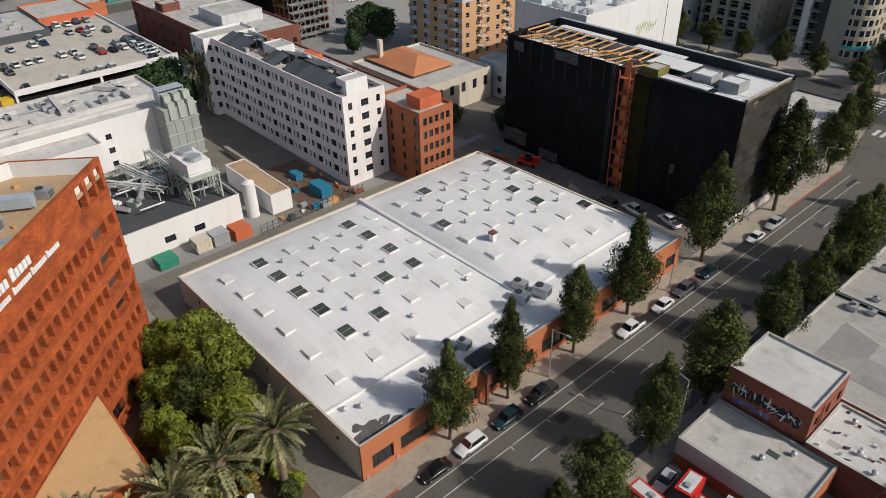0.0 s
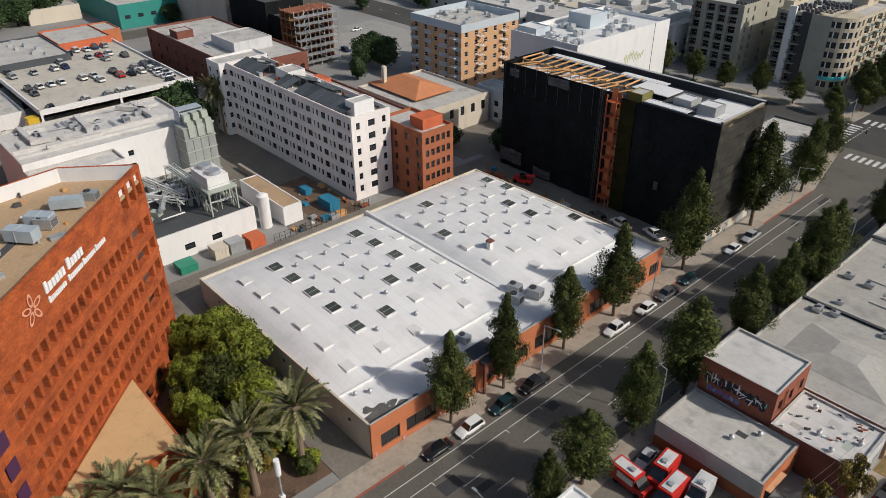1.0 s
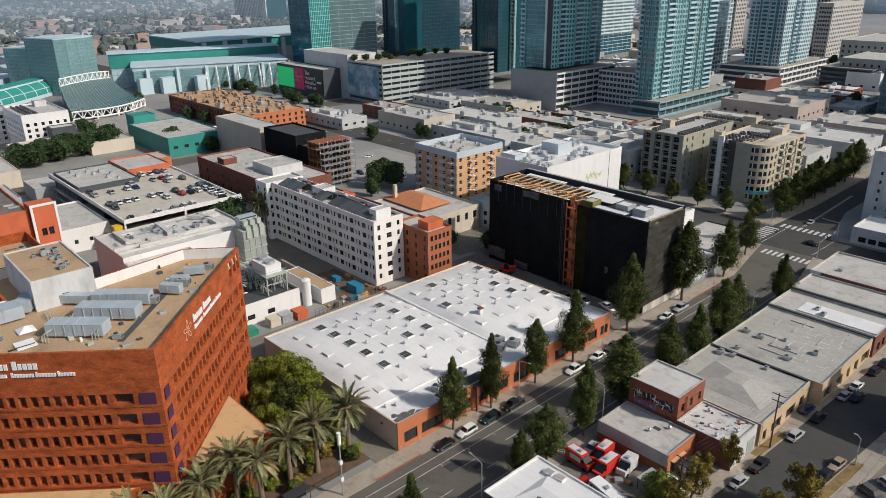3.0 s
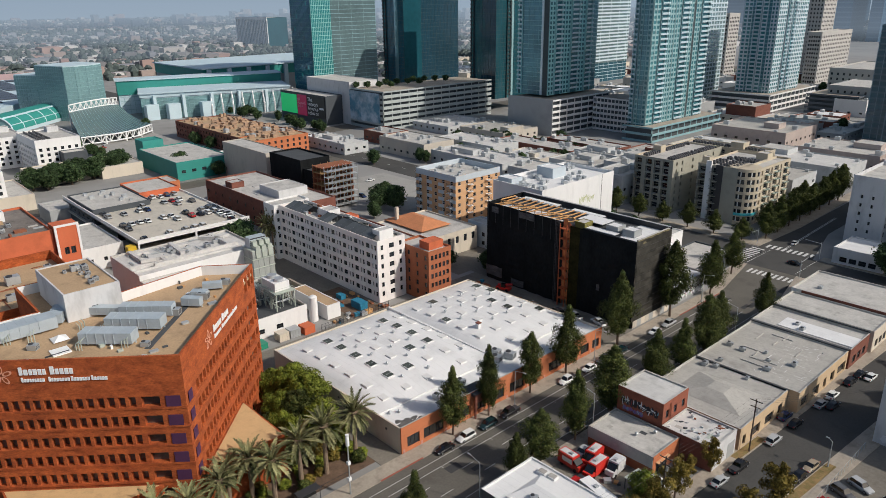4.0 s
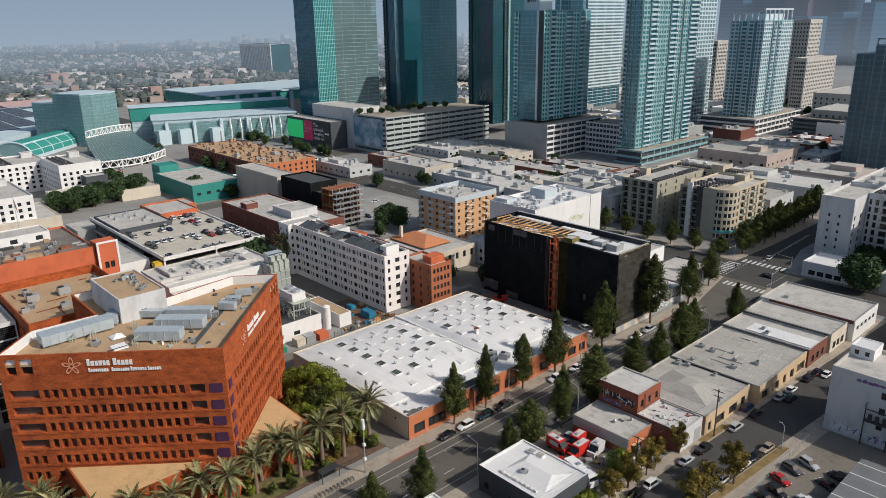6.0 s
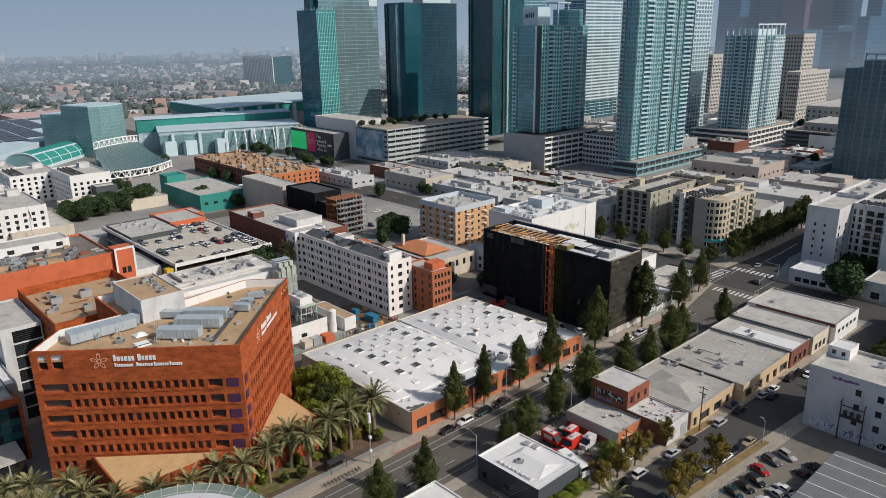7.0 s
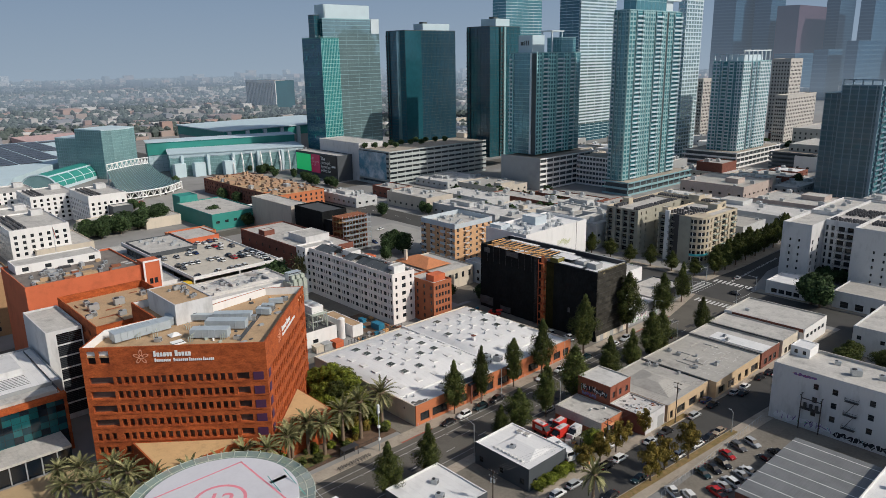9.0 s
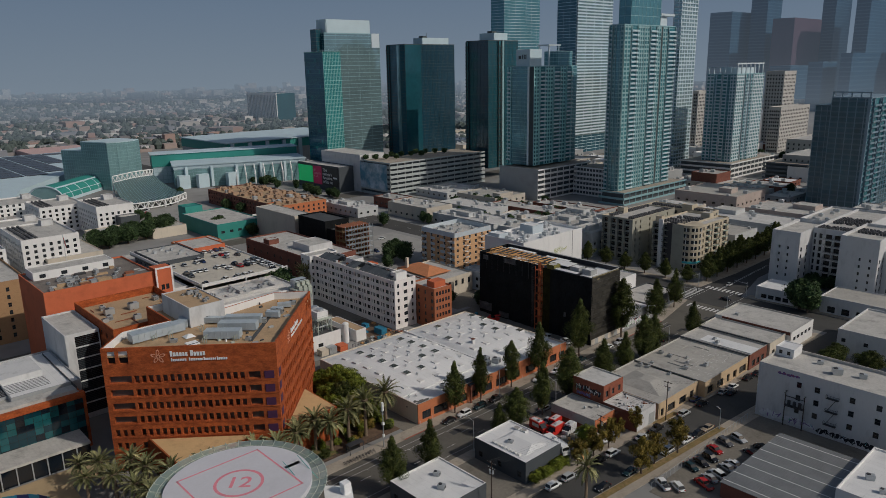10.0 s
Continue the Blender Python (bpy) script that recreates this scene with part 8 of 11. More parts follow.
for k in range(11):
    e = thing("bicycle", "dark hire bicycle standing in a row on the pavement", "bicycle", "hire bicycles", at=(3.3 - 0.0, -28.5 + 0.95 * k, KERB_H), rz=0)
    for sx in (-0.52, 0.52):
        ring3 = Geo()
        for j in range(14):
            a0, a1 = 2 * math.pi * j / 14, 2 * math.pi * (j + 1) / 14
            ring3.beam((sx + 0.33 * math.cos(a0), 0, 0.34 + 0.33 * math.sin(a0)), (sx + 0.33 * math.cos(a1), 0, 0.34 + 0.33 * math.sin(a1)), 0.05)
        part("wheel", ring3, TYRE, e)
    part("frame", Geo().beam((-0.52, 0, 0.34), (-0.05, 0, 0.75), 0.06).beam((-0.05, 0, 0.75), (0.42, 0, 0.7), 0.06).beam((0.52, 0, 0.34), (0.4, 0, 0.95), 0.06).beam((0.42, 0, 0.7), (0, 0, 0.3), 0.06).beam((0, 0, 0.3), (-0.15, 0, 0.9), 0.06), STEEL_DARK, e)
    part("handlebar", Geo().beam((0.4, -0.25, 1.0), (0.4, 0.25, 1.0), 0.05), STEEL_DARK, e)
    part("saddle", Geo().box(-0.28, -0.08, 0.9, -0.02, 0.08, 0.97), TYRE, e)
bs = thing("bus_shelter", "dark steel shelter beside the pavement", "shelter", at=(-0.6, -22.5, 0.1))
part("roof", Geo().box(-1.0, -2.4, 2.6, 1.0, 2.4, 2.75), STEEL_DARK, bs)
for sx, sy in ((-0.8, -2.2), (0.8, -2.2), (-0.8, 2.2), (0.8, 2.2)):
    part("post", Geo().box(sx - 0.06, sy - 0.06, 0, sx + 0.06, sy + 0.06, 2.6), STEEL_DARK, bs)
part("back_panel", Geo().box(-0.9, -2.2, 0.3, -0.84, 2.2, 2.4), CAR_GLASS, bs)
fw = thing("garden_fence", "low iron fence round the hospital garden", "fence", at=(-1.9, 0, 0.1))
for k in range(40):
    part("post", Geo().box(-0.03, -68 + 1.45 * k, 0, 0.03, -67.94 + 1.45 * k, 1.1), STEEL_DARK, fw)
for z in (0.2, 1.0):
    part("rail", Geo().box(-0.02, -68, z, 0.02, -11, z + 0.05), STEEL_DARK, fw)


def signal(x, y, rz, arm=6.0):
    e = thing("traffic_light", "traffic light on a mast arm at the crossing", "traffic light", "traffic lights", at=(x, y, 0.1), rz=rz)
    part("post", Geo().cone((0, 0, 0), (0, 0, 6.4), 0.14, 0.1, 8), METAL, e)
    part("arm", Geo().cone((0, 0, 5.8), (arm, 0, 6.2), 0.09, 0.06, 8), METAL, e)
    part("signal_head", Geo().box(arm - 0.2, -0.2, 5.5, arm + 0.2, 0.2, 6.6), STEEL_DARK, e)


for x, y, rz in ((-3.6, 159.2, 0), (16.2, 159.0, 90), (13.4, 183, 180), (-9.4, 183, 270)):
    signal(x, y, rz)
# car park fence and site hoarding
cf = thing("car_park_fence", "chain fence along the car park", "fence", at=(65.5, 0, 0))
for k in range(30):
    part("post", Geo().box(-0.04, 19 + 1.8 * k, 0, 0.04, 19.08 + 1.8 * k, 1.9), METAL, cf)
part("rail", Geo().box(-0.02, 19, 1.82, 0.02, 71.3, 1.88), METAL, cf)
hd = thing("site_hoarding", "sprayed pale hoarding along the building site", "hoarding", at=(-0.6, 86, 0))
for k in range(9):
    part("board", Geo().box(-0.05, 2.1 * k, 0.15, 0.05, 2.1 * k + 2.06, 2.3), (BEIGE_WALL, GREY_WALL, CREAM_WALL)[k % 3], hd)
rng = random.Random(19)
for k in range(26):
    x, y = rng.uniform(-60, -8), rng.uniform(74, 84)
    if -30 < x < -6 and y > 78:
        continue
    s = rng.uniform(0.5, 1.6)
    solo("building_material", Geo().box(x, y, 0.02, x + s * rng.uniform(0.8, 2.0), y + s, 0.02 + s * rng.uniform(0.4, 1.2)), rng.choice((GREY_WALL, WOOD, METAL, RUST, CONCRETE, BLUE_TARP)), "stack of building material in the alley", "building material", "building materials")
lt = thing("telehandler", "red construction lift parked beside the site", "lift", at=(-46, 81, 0.02), rz=15)
part("chassis", Geo().box(-2.4, -1.0, 0.5, 2.4, 1.0, 1.3), RED_PAINT, lt)
part("boom", Geo().beam((-2.0, 0, 1.6), (3.2, 0, 2.6), 0.5), RED_PAINT, lt)
part("cab", Geo().box(-0.6, -0.9, 1.3, 0.8, 0.0, 2.6), CAR_GLASS, lt)
for sx in (-1.6, 1.6):
    for sy in (-1.0, 1.0):
        part("wheel", Geo().cone((sx, sy - 0.18, 0.5), (sx, sy + 0.18, 0.5), 0.5, 0.5, 14), TYRE, lt)
# ---- blocks in the middle distance ----
gar = thing("parking_garage", "low white parking deck with cars on its roof", "parking garage", at=(0, 0, 0))
DECK_TAN = mat("tan_deck_concrete", (0.52, 0.48, 0.41), 0.9, 0.08, 0.1, 0.05, 1.0, stain=0.25, sscale=0.3)
for z0, z1 in ((9.3, 9.9), (5.2, 5.6), (1.4, 1.8)):
    part("deck", Geo().box(-232, 2, z0, -146.8, 45, z1), DECK_TAN, gar, "grey-tan parking deck")
part("parapet", Geo().box(-147.2, 2, 9.3, -146.8, 45, 11.4), WHITE_WALL, gar, "white concrete parapet")
part("parapet", Geo().box(-232, 2, 9.3, -147.2, 2.4, 11.4), WHITE_WALL, gar, "white concrete parapet")
part("parapet", Geo().box(-232, 44.6, 9.3, -147.2, 45, 10.6), WHITE_WALL, gar, "white concrete parapet")
for z0, z1 in ((4.6, 6.8), (0, 3.0)):
    part("spandrel", Geo().box(-147.2, 2, z0, -146.8, 45, z1), WHITE_WALL, gar)
for y in (2, 23, 44.4):
    part("column", Geo().box(-147.4, y, 0, -146.7, y + 0.6, 11.4), WHITE_WALL, gar)
# inner sheet coloured near black for the shade between decks
part("back_wall", Geo().box(-170, 3, 0.1, -169.6, 44, 9.2), DARK_IN, gar)
rng = random.Random(51)
cols = ("white", "silver", "grey", "black", "blue", "white", "silver", "black", "white", "grey", "red")
for row, (x, full) in enumerate(((-151, 0.5), (-166.5, 0.62), (-172, 0.7), (-188, 0.4), (-193.5, 0.4))):
    for k in range(12):
        if rng.random() < full:
            car(rng.choice(("sedan", "suv")), rng.choice(cols), x + rng.uniform(-0.3, 0.3), 6 + k * 3.1 + rng.uniform(-0.2, 0.2), 90, 9.9, "parked on the parking deck", "deck cars", True)
for k in range(7):
    car(rng.choice(("sedan", "suv", "pickup")), rng.choice(cols), -156 - 3.0 * k, 41.5, 0, 9.9, "parked at the parking deck's edge", "deck cars", True)
for k in range(5):
    car(rng.choice(("sedan", "suv")), rng.choice(cols), -203 + rng.uniform(-2, 2), 27 + 3.1 * k, 90, 9.9, "parked on the parking deck", "deck cars", True)
solo("booth", Geo().box(-150.5, -1.2, 0, -147.5, 1.6, 9.5), mat("yellow_paint", (0.65, 0.42, 0.03), 0.6), "yellow painted stair booth at the parking deck", "booth")
building("low_block", "low charcoal building with a pale roof beside the parking deck", (-228, 3, -196, 26), 11.6, CHAR_WALL, ROOF_PALE, 0.5, {"S": (6, 1, 1.6, 1.2, 6.6, 3)}, windows=False)
building("low_block", "small orange-fronted block behind the parking deck", (-232, 26.4, -209, 44), 11.8, ORANGE_PAINT, ROOF_PALE, 0.5)
for k in range(9):
    unit_at(rng.uniform(-225, -199), rng.uniform(6, 23), 11.6, rng.choice((0, 90)), rng.uniform(0.8, 1.6))
bw = building("roof_house", "white plastered roof house on the long brick building", (-176, 66, -160, 80), 14.6, AGED_WHITE, ROOF_PALE, 0.3, ground=11.4, category="penthouse")
building("roof_house", "small brick roof house on the long brick building", (-196, 60, -190, 66), 13.8, BRICK_RED, ROOF_PALE, 0.2, ground=11.4, category="penthouse")
building("brick_warehouse", "long dark red brick building with a pale roof", (-212, 58, -145, 84), 11.4, BRICK_RED, ROOF_PALE, 0.7, {"S": (10, 2, 1.4, 1.6, 2.4, 4.2), "E": (4, 2, 1.4, 1.6, 2.4, 4.2)}, frame_mat=STEEL_DARK)
building("plain_block", "blank pale grey concrete block", (-262, 92, -216, 104), 18.2, BEIGE_WALL, ROOF_PALE, 0.4, {"E": (1, 3, 1.4, 1.4, 4, 4)})
st2 = building("building_site", "small building site wrapped in dark netting", (-212, 92, -184, 108), 19.2, NET, ROOF_DARK, 0.8, category="building site")
SCAFF_WOOD = mat("weathered_scaffold_board", (0.36, 0.22, 0.1), 0.85, 0.15, 0.6, 0.1, 4.0)
building("building_site", "stepped lower part of the small netted building site", (-183.8, 93, -176, 108), 15.5, NET, ROOF_DARK, 0.6, category="building site")
sc = thing("timber_scaffold", "raw timber frame and scaffold of an unfinished building", "scaffold", at=(-169.5, 101, 0))
for i in range(5):
    for j in range(5):
        part("post", Geo().box(-6 + i * 3, -8 + j * 4, 0, -5.8 + i * 3, -7.8 + j * 4, 19.5), METAL if i > 2 else SCAFF_WOOD, sc)
for k in range(7):
    part("floor", Geo().box(-6.3, -8.3, 2.4 + 2.7 * k, 2.0, 8.5, 2.65 + 2.7 * k), SCAFF_WOOD if k % 2 else RUST, sc)
    part("walkway", Geo().box(3.0, -8.3, 1.4 + 2.7 * k, 6.2, 8.5, 1.48 + 2.7 * k), METAL, sc, "grey steel scaffold deck")
    part("brace", Geo().beam((6.1, -8, 1.4 + 2.7 * k), (6.1, -4, 4.1 + 2.7 * k), 0.1).beam((6.1, 4, 1.4 + 2.7 * k), (6.1, 0, 4.1 + 2.7 * k), 0.1), METAL, sc)
part("wall", Geo().box(-6.2, -8.2, 0, -5.9, 8.4, 18.0).box(-6.2, 8.1, 0, 2, 8.4, 18.0), RUST, sc, "rust-red sheathing")
building("teal_hall", "low teal painted hall with a pale flat roof", (-318, 67, -266, 97), 9.6, TEAL_WALL, ROOF_PALE, 0.5, {"E": (5, 1, 2.4, 1.6, 4, 3)})
building("teal_tower", "teal corner tower of the low hall", (-330, 70, -318.2, 82), 13.5, TEAL_WALL, TEAL_WALL, 0.4)
# one row in two brick colours, for its sunlit end and shaded front
building("brick_row", "orange brick end of the long hotel row", (-303, 122, -285, 160), 10.8, BRICK_ORANGE, ROOF_TAN, 0.6, {"S": (4, 3, 1.5, 1.7, 1.6, 3.1), "E": (9, 3, 1.5, 1.7, 1.6, 3.1)}, frame_mat=STEEL_DARK, depth=0.3, windows=False)
building("brick_row", "long dark brick hotel row with a cluttered tan roof", (-395, 122, -303.2, 160), 10.6, BRICK_RED, ROOF_TAN, 0.6, {"S": (22, 3, 1.5, 1.7, 1.6, 3.1)}, frame_mat=STEEL_DARK, depth=0.3, windows=False)
gb = Geo()
for k in range(150):
    x, y, w2 = rng.uniform(-393, -290), rng.uniform(124, 157), rng.uniform(1.2, 4.5)
    gb.box(x, y, 10.5, x + w2, y + rng.uniform(1.2, 4.0), 10.6 + rng.uniform(0.5, 2.6), 0, False)
solo("roof_houses", gb, mat("tan_brown_plaster", (0.4, 0.27, 0.18), 0.9, 0.2, 0.1), "crowded tan boxes and light wells on the brick row's roof", "roof boxes", kind="stuff")
for k in range(6):
    unit_at(rng.uniform(-390, -290), rng.uniform(126, 156), 10.6, rng.choice((0, 90)), rng.uniform(1.5, 3.0), "tan roof box on the brick row")
oa = building("apartment_house", "six-storey apartment house in orange-tan and blue-grey plaster with balconies", (-133, 118.5, -108, 145), 18.6, ORANGE_TAN, ROOF_PALE, 2.2, {"S": (5, 6, 1.7, 1.5, 1.4, 3.05), "E": (6, 6, 1.5, 1.5, 1.4, 3.05)}, frame_mat=WHITE_WALL, trim=PALEBLUE_WALL)


def balcony_stack(parent_rect, side, us, n, first, step, w, mt, depth=1.5):
    x0, y0, x1, y1 = parent_rect
    for u in us:
        for k in range(n):
            z = first + step * k
            e = thing("balcony", "projecting balcony with a railing", "balcony", "balconies", at=((x0 + u, y0, z) if side == "S" else (x1, y0 + u, z)), rz=0 if side == "S" else 90)
            part("slab", Geo().box(-w / 2, -depth, -0.2, w / 2, 0, 0), mt, e)
            g = Geo().box(-w / 2, -depth, 0.98, w / 2, -depth + 0.06, 1.05).box(-w / 2, -depth, 0.98, -w / 2 + 0.06, 0, 1.05).box(w / 2 - 0.06, -depth, 0.98, w / 2, 0, 1.05)
            for j in range(int(w / 0.35) + 1):
                g.box(-w / 2 + j * 0.35, -depth, 0, -w / 2 + j * 0.35 + 0.05, -depth + 0.05, 0.98)
            part("railing", g, STEEL_DARK, e)


for x0, x1 in ((-12.5, -8.6), (-5.6, -2.3), (1.8, 5.4), (8.6, 12.5)):
    for k in range(7):
        za, zb = (0, 1.3) if k == 0 else (1.4 + 3.05 * (k - 1) + 1.55, 1.4 + 3.05 * k - 0.05)
        part("plaster_panel", Geo().box(x0, -13.31, za, x1, -13.252, zb), PALEBLUE_WALL, oa, "blue-grey plaster panel")
part("top_storey", Geo().box(-12.55, -13.3, 18.3, 12.55, -13.26, 20.75).box(12.51, -13.2, 18.3, 12.55, 13.2, 20.75), PALEBLUE_WALL, oa, "pale blue-grey top band")
balcony_stack((-133, 118.5, -108, 145), "S", (2.6, 22), 5, 4.2, 3.05, 2.6, WHITE_WALL)
balcony_stack((-133, 118.5, -108, 145), "E", (8, 19), 5, 4.2, 3.05, 2.6, WHITE_WALL)
HALL = (-82, 113.5, -58, 157)
gym = building("white_hall", "broad white hall with a blank side wall and cluttered roof", HALL, 23.8, WHITE_WALL, ROOF_WHITE, 1.3, {"S": (4, 3, 1.6, 1.8, 6, 5)}, frame_mat=STEEL_DARK)
part("wall_joint", Geo().box(12.002, 14.0, 0, 12.03, 14.25, 25.0), STEEL_DARK, gym, "dark drain line down the wall")
SPRAY_OLIVE = mat("spray_olive", (0.42, 0.45, 0.2), 0.7)
tag = thing("graffiti", "sprayed olive strokes on the white hall wall, unreadable", "graffiti", "graffiti", at=(-57.985, 140, 17.2))
rng = random.Random(64)
for k in range(12):
    y, z, L = -4.5 + 0.8 * k, rng.uniform(-0.6, 0.6), rng.uniform(0.8, 1.5)
    part("stroke", Geo().face([(0, y, z - L), (0, y + 0.3, z - L), (0, y + 0.5, z + L), (0, y + 0.2, z + L)]), SPRAY_OLIVE, tag)
    part("stroke", Geo().face([(0.002, y - 0.2, z), (0.002, y + 0.7, z + 0.4), (0.002, y + 0.7, z + 0.65), (0.002, y - 0.2, z + 0.25)]), SPRAY_OLIVE, tag)
building("roof_house", "pale blue plant house on the white hall roof", (-78, 134, -70, 142), 27.4, PALEBLUE_WALL, ROOF_WHITE, 0.3, ground=23.8, category="penthouse")
building("roof_house", "low white plant house on the hall roof", (-81, 115, -74, 121), 26.0, PALEBLUE_WALL, ROOF_WHITE, 0.3, ground=23.8, category="penthouse")
building("brick_house", "low brown block with a white end behind the hall", (-90, 157.4, -72, 160.3), 20, BRICK_RED, ROOF_PALE, 0.5)
rng = random.Random(52)
for x0, y0, x1, y1 in ((-72, 116, -61, 120), (-80, 124, -61, 132), (-69, 136, -60, 154), (-80, 144, -72, 155)):
    for k in range(9):
        unit_at(rng.uniform(x0, x1), rng.uniform(y0, y1), 23.8, rng.choice((0, 90)), rng.uniform(0.9, 1.5), "grey condenser on the white hall roof")
for k in range(16):
    unit_at(rng.uniform(-131, -110), rng.uniform(121, 143), 18.7, rng.choice((0, 90)), rng.uniform(0.7, 1.1), "grey condenser on the apartment roof")
# Plaster darkened and greened to hold the shade of the south fronts.
OLIVE_WALL = mat("shaded_olive_plaster", (0.38, 0.365, 0.3), 0.85, 0.06, 0.12, 0.03, 2.0, stain=0.15, sscale=0.3)
YELLOW_CREAM = mat("yellow_cream_plaster", (0.53, 0.455, 0.34), 0.85, 0.05, 0.12, 0.03, 2.0, stain=0.12, sscale=0.3)
building("apartment_complex", "olive-beige apartment wing with a grid of deep balconies", (-74, 196.5, -55, 239), 22.6, OLIVE_WALL, ROOF_PALE, 0.8, {"S": ([(0.8, 3.6), (5.6, 8.6), (9.8, 12.8), (14.0, 17.0)], 7, 3.0, 2.5, 1.2, 3.1), "E": ([(2.5, 3.6), (7, 8.1), (16, 17.2), (25, 26.2), (34, 35.2)], 7, 1.2, 1.7, 1.8, 3.1)}, frame_mat=WHITE_WALL, depth=1.3, trim=YELLOW_CREAM)
building("apartment_complex", "yellow-cream apartment wing with a rounded corner bay", (-46, 201, -28.5, 236), 22.6, OLIVE_WALL, ROOF_PALE, 0.8, {"S": ([(0.8, 3.4), (6.4, 9.0)], 7, 2.6, 2.4, 1.2, 3.1)}, frame_mat=WHITE_WALL, depth=1.2, trim=YELLOW_CREAM)
building("apartment_complex", "yellow-cream end of the apartment wing with balconies", (-28.4, 207.5, -22.2, 236), 22.6, YELLOW_CREAM, ROOF_PALE, 0.8, {"E": ([(1, 2.6), (4.6, 8.4), (10, 11.4), (13, 17), (19, 20.4), (22.5, 26.5)], 7, 1.6, 2.0, 1.6, 3.1)}, frame_mat=WHITE_WALL, depth=0.7)
building("apartment_complex", "rear wing of the apartment complex", (-74, 239.2, -35, 250), 22.6, YELLOW_CREAM, ROOF_PALE, 0.8, {"E": (3, 7, 1.6, 1.7, 1.8, 3.1), "S": (9, 7, 1.6, 1.7, 1.8, 3.1)}, frame_mat=WHITE_WALL)
bay = thing("corner_bay", "rounded cream corner bay with bands of windows and a turquoise sign", "bay", at=(-28.4, 207.4, 0))
for k in range(8):
    z0, z1 = (0, 1.6) if k == 0 else (3.5 + 3.1 * (k - 1), 4.7 + 3.1 * (k - 1))
    part("wall_band", Geo().cone((0, 0, z0), (0, 0, z1 if k < 7 else 23.4), 6.2, 6.2, 28), YELLOW_CREAM, bay)
    if k < 7:
        part("window_band", Geo().cone((0, 0, 1.6 + 3.1 * k), (0, 0, 3.5 + 3.1 * k), 5.95, 5.95, 28, 0, False), GLASS, bay, "dark curved window band")
        for j in range(11):
            w = math.radians(-100 + 20 * j)
            o = part("mullion", Geo().box(5.9, -0.18 if j % 2 else -0.5, 0, 6.15, 0.18 if j % 2 else 0.5, 1.9), YELLOW_CREAM if j % 2 == 0 else WHITE_WALL, bay)
            o.matrix_local = pose(0, 0, 1.6 + 3.1 * k, 0, 0, math.degrees(w))
part("sign_band", Geo().cone((0, 0, 4.0), (0, 0, 5.0), 6.3, 6.3, 28), mat("turquoise_sign", (0.08, 0.5, 0.55), 0.6), bay, "turquoise sign band")
part("dark_fin", Geo().box(-9.5, -6.6, 0, -6.4, -5.9, 23.6), STEEL_DARK, bay, "dark vertical stripe")
part("white_fin", Geo().box(-13.5, -7.4, 0, -11.2, -6.5, 25.0), WHITE_WALL, bay, "pale vertical pilaster")
DARK_UNITS = Geo()


def condenser_rows(rect, z, step=1.9):
    """Rows of small dark condensers on a flat roof."""
    y = rect[1]
    while y < rect[3]:
        x = rect[0]
        while x < rect[2]:
            if rng.random() < 0.85:
                DARK_UNITS.box(x, y, z, x + 0.95, y + 0.95, z + 1.1)
                DARK_UNITS.cone((x + 0.47, y + 0.47, z + 1.1), (x + 0.47, y + 0.47, z + 1.2), 0.36, 0.33, 6)
            x += 1.45
        y += step


condenser_rows((-72, 200, -69.5, 238), 22.6, 1.6)
condenser_rows((-60, 200, -57, 236), 22.6, 1.6)
condenser_rows((-72, 243, -38, 246), 22.6, 1.6)
condenser_rows((-43, 205, -31, 214), 22.6, 2.6)
condenser_rows((-42, 218, -30, 222), 22.6, 1.8)
for x, y, w in ((-73.4, 210, 4), (-52, 241, 6), (-45.4, 203, 3.2), (-33, 226, 5)):
    building("stair_penthouse", "cream stair house on the complex roof", (x, y, x + w, y + w), 25.6, YELLOW_CREAM, ROOF_PALE, 0.2, ground=22.6, category="penthouse")
balcony_stack((-74, 196.5, -55, 239), "S", (2.2,), 7, 1.2, 3.1, 2.6, OLIVE_WALL)
balcony_stack((-46, 201, -28.5, 236), "S", (2.1, 7.7), 7, 1.2, 3.1, 3.0, OLIVE_WALL)
balcony_stack((-28.4, 207.5, -22.2, 236), "E", (6.5, 15, 24.5), 7, 1.4, 3.1, 3.6, mat("pale_green_rail", (0.42, 0.5, 0.44), 0.7))
building("corner_store", "small white store with a flat roof at the crossing", (17.5, 183, 34, 200), 5.4, AGED_WHITE, ROOF_WHITE, 0.5, {"S": (4, 1, 2.4, 1.8, 1, 3), "W": (3, 1, 2.4, 1.8, 1, 3)})
building("corner_store", "low white shed with a grey roof beside the store", (44, 184, 86, 203), 6.6, AGED_WHITE, ROOF_GREY, 0.5, {"S": (7, 1, 3.0, 2.6, 0.6, 3)})
WIN_A = [(3.4, 4.2), (7.2, 8.0)]
building("white_apartments", "blank white end wing of the comb-shaped apartment block", (12.5, 207, 25, 238), 25.6, AGED_WHITE, ROOF_PALE, 1.3, {"S": (WIN_A, 6, 0.8, 1.3, 2.6, 3.2), "E": (5, 6, 1.6, 1.9, 1.8, 3.2)}, frame_mat=STEEL_DARK)
building("white_apartments", "recessed white court front with stacks of balconies", (25.2, 221, 41.4, 280), 26.4, AGED_WHITE, ROOF_PALE, 1.0, {"S": ([(0.6, 1.6), (2.8, 4.2), (5.6, 8.4), (9.4, 12.0), (13.0, 15.6)], 8, 2.6, 2.3, 0.9, 3.1)}, frame_mat=STEEL_DARK, depth=0.9)
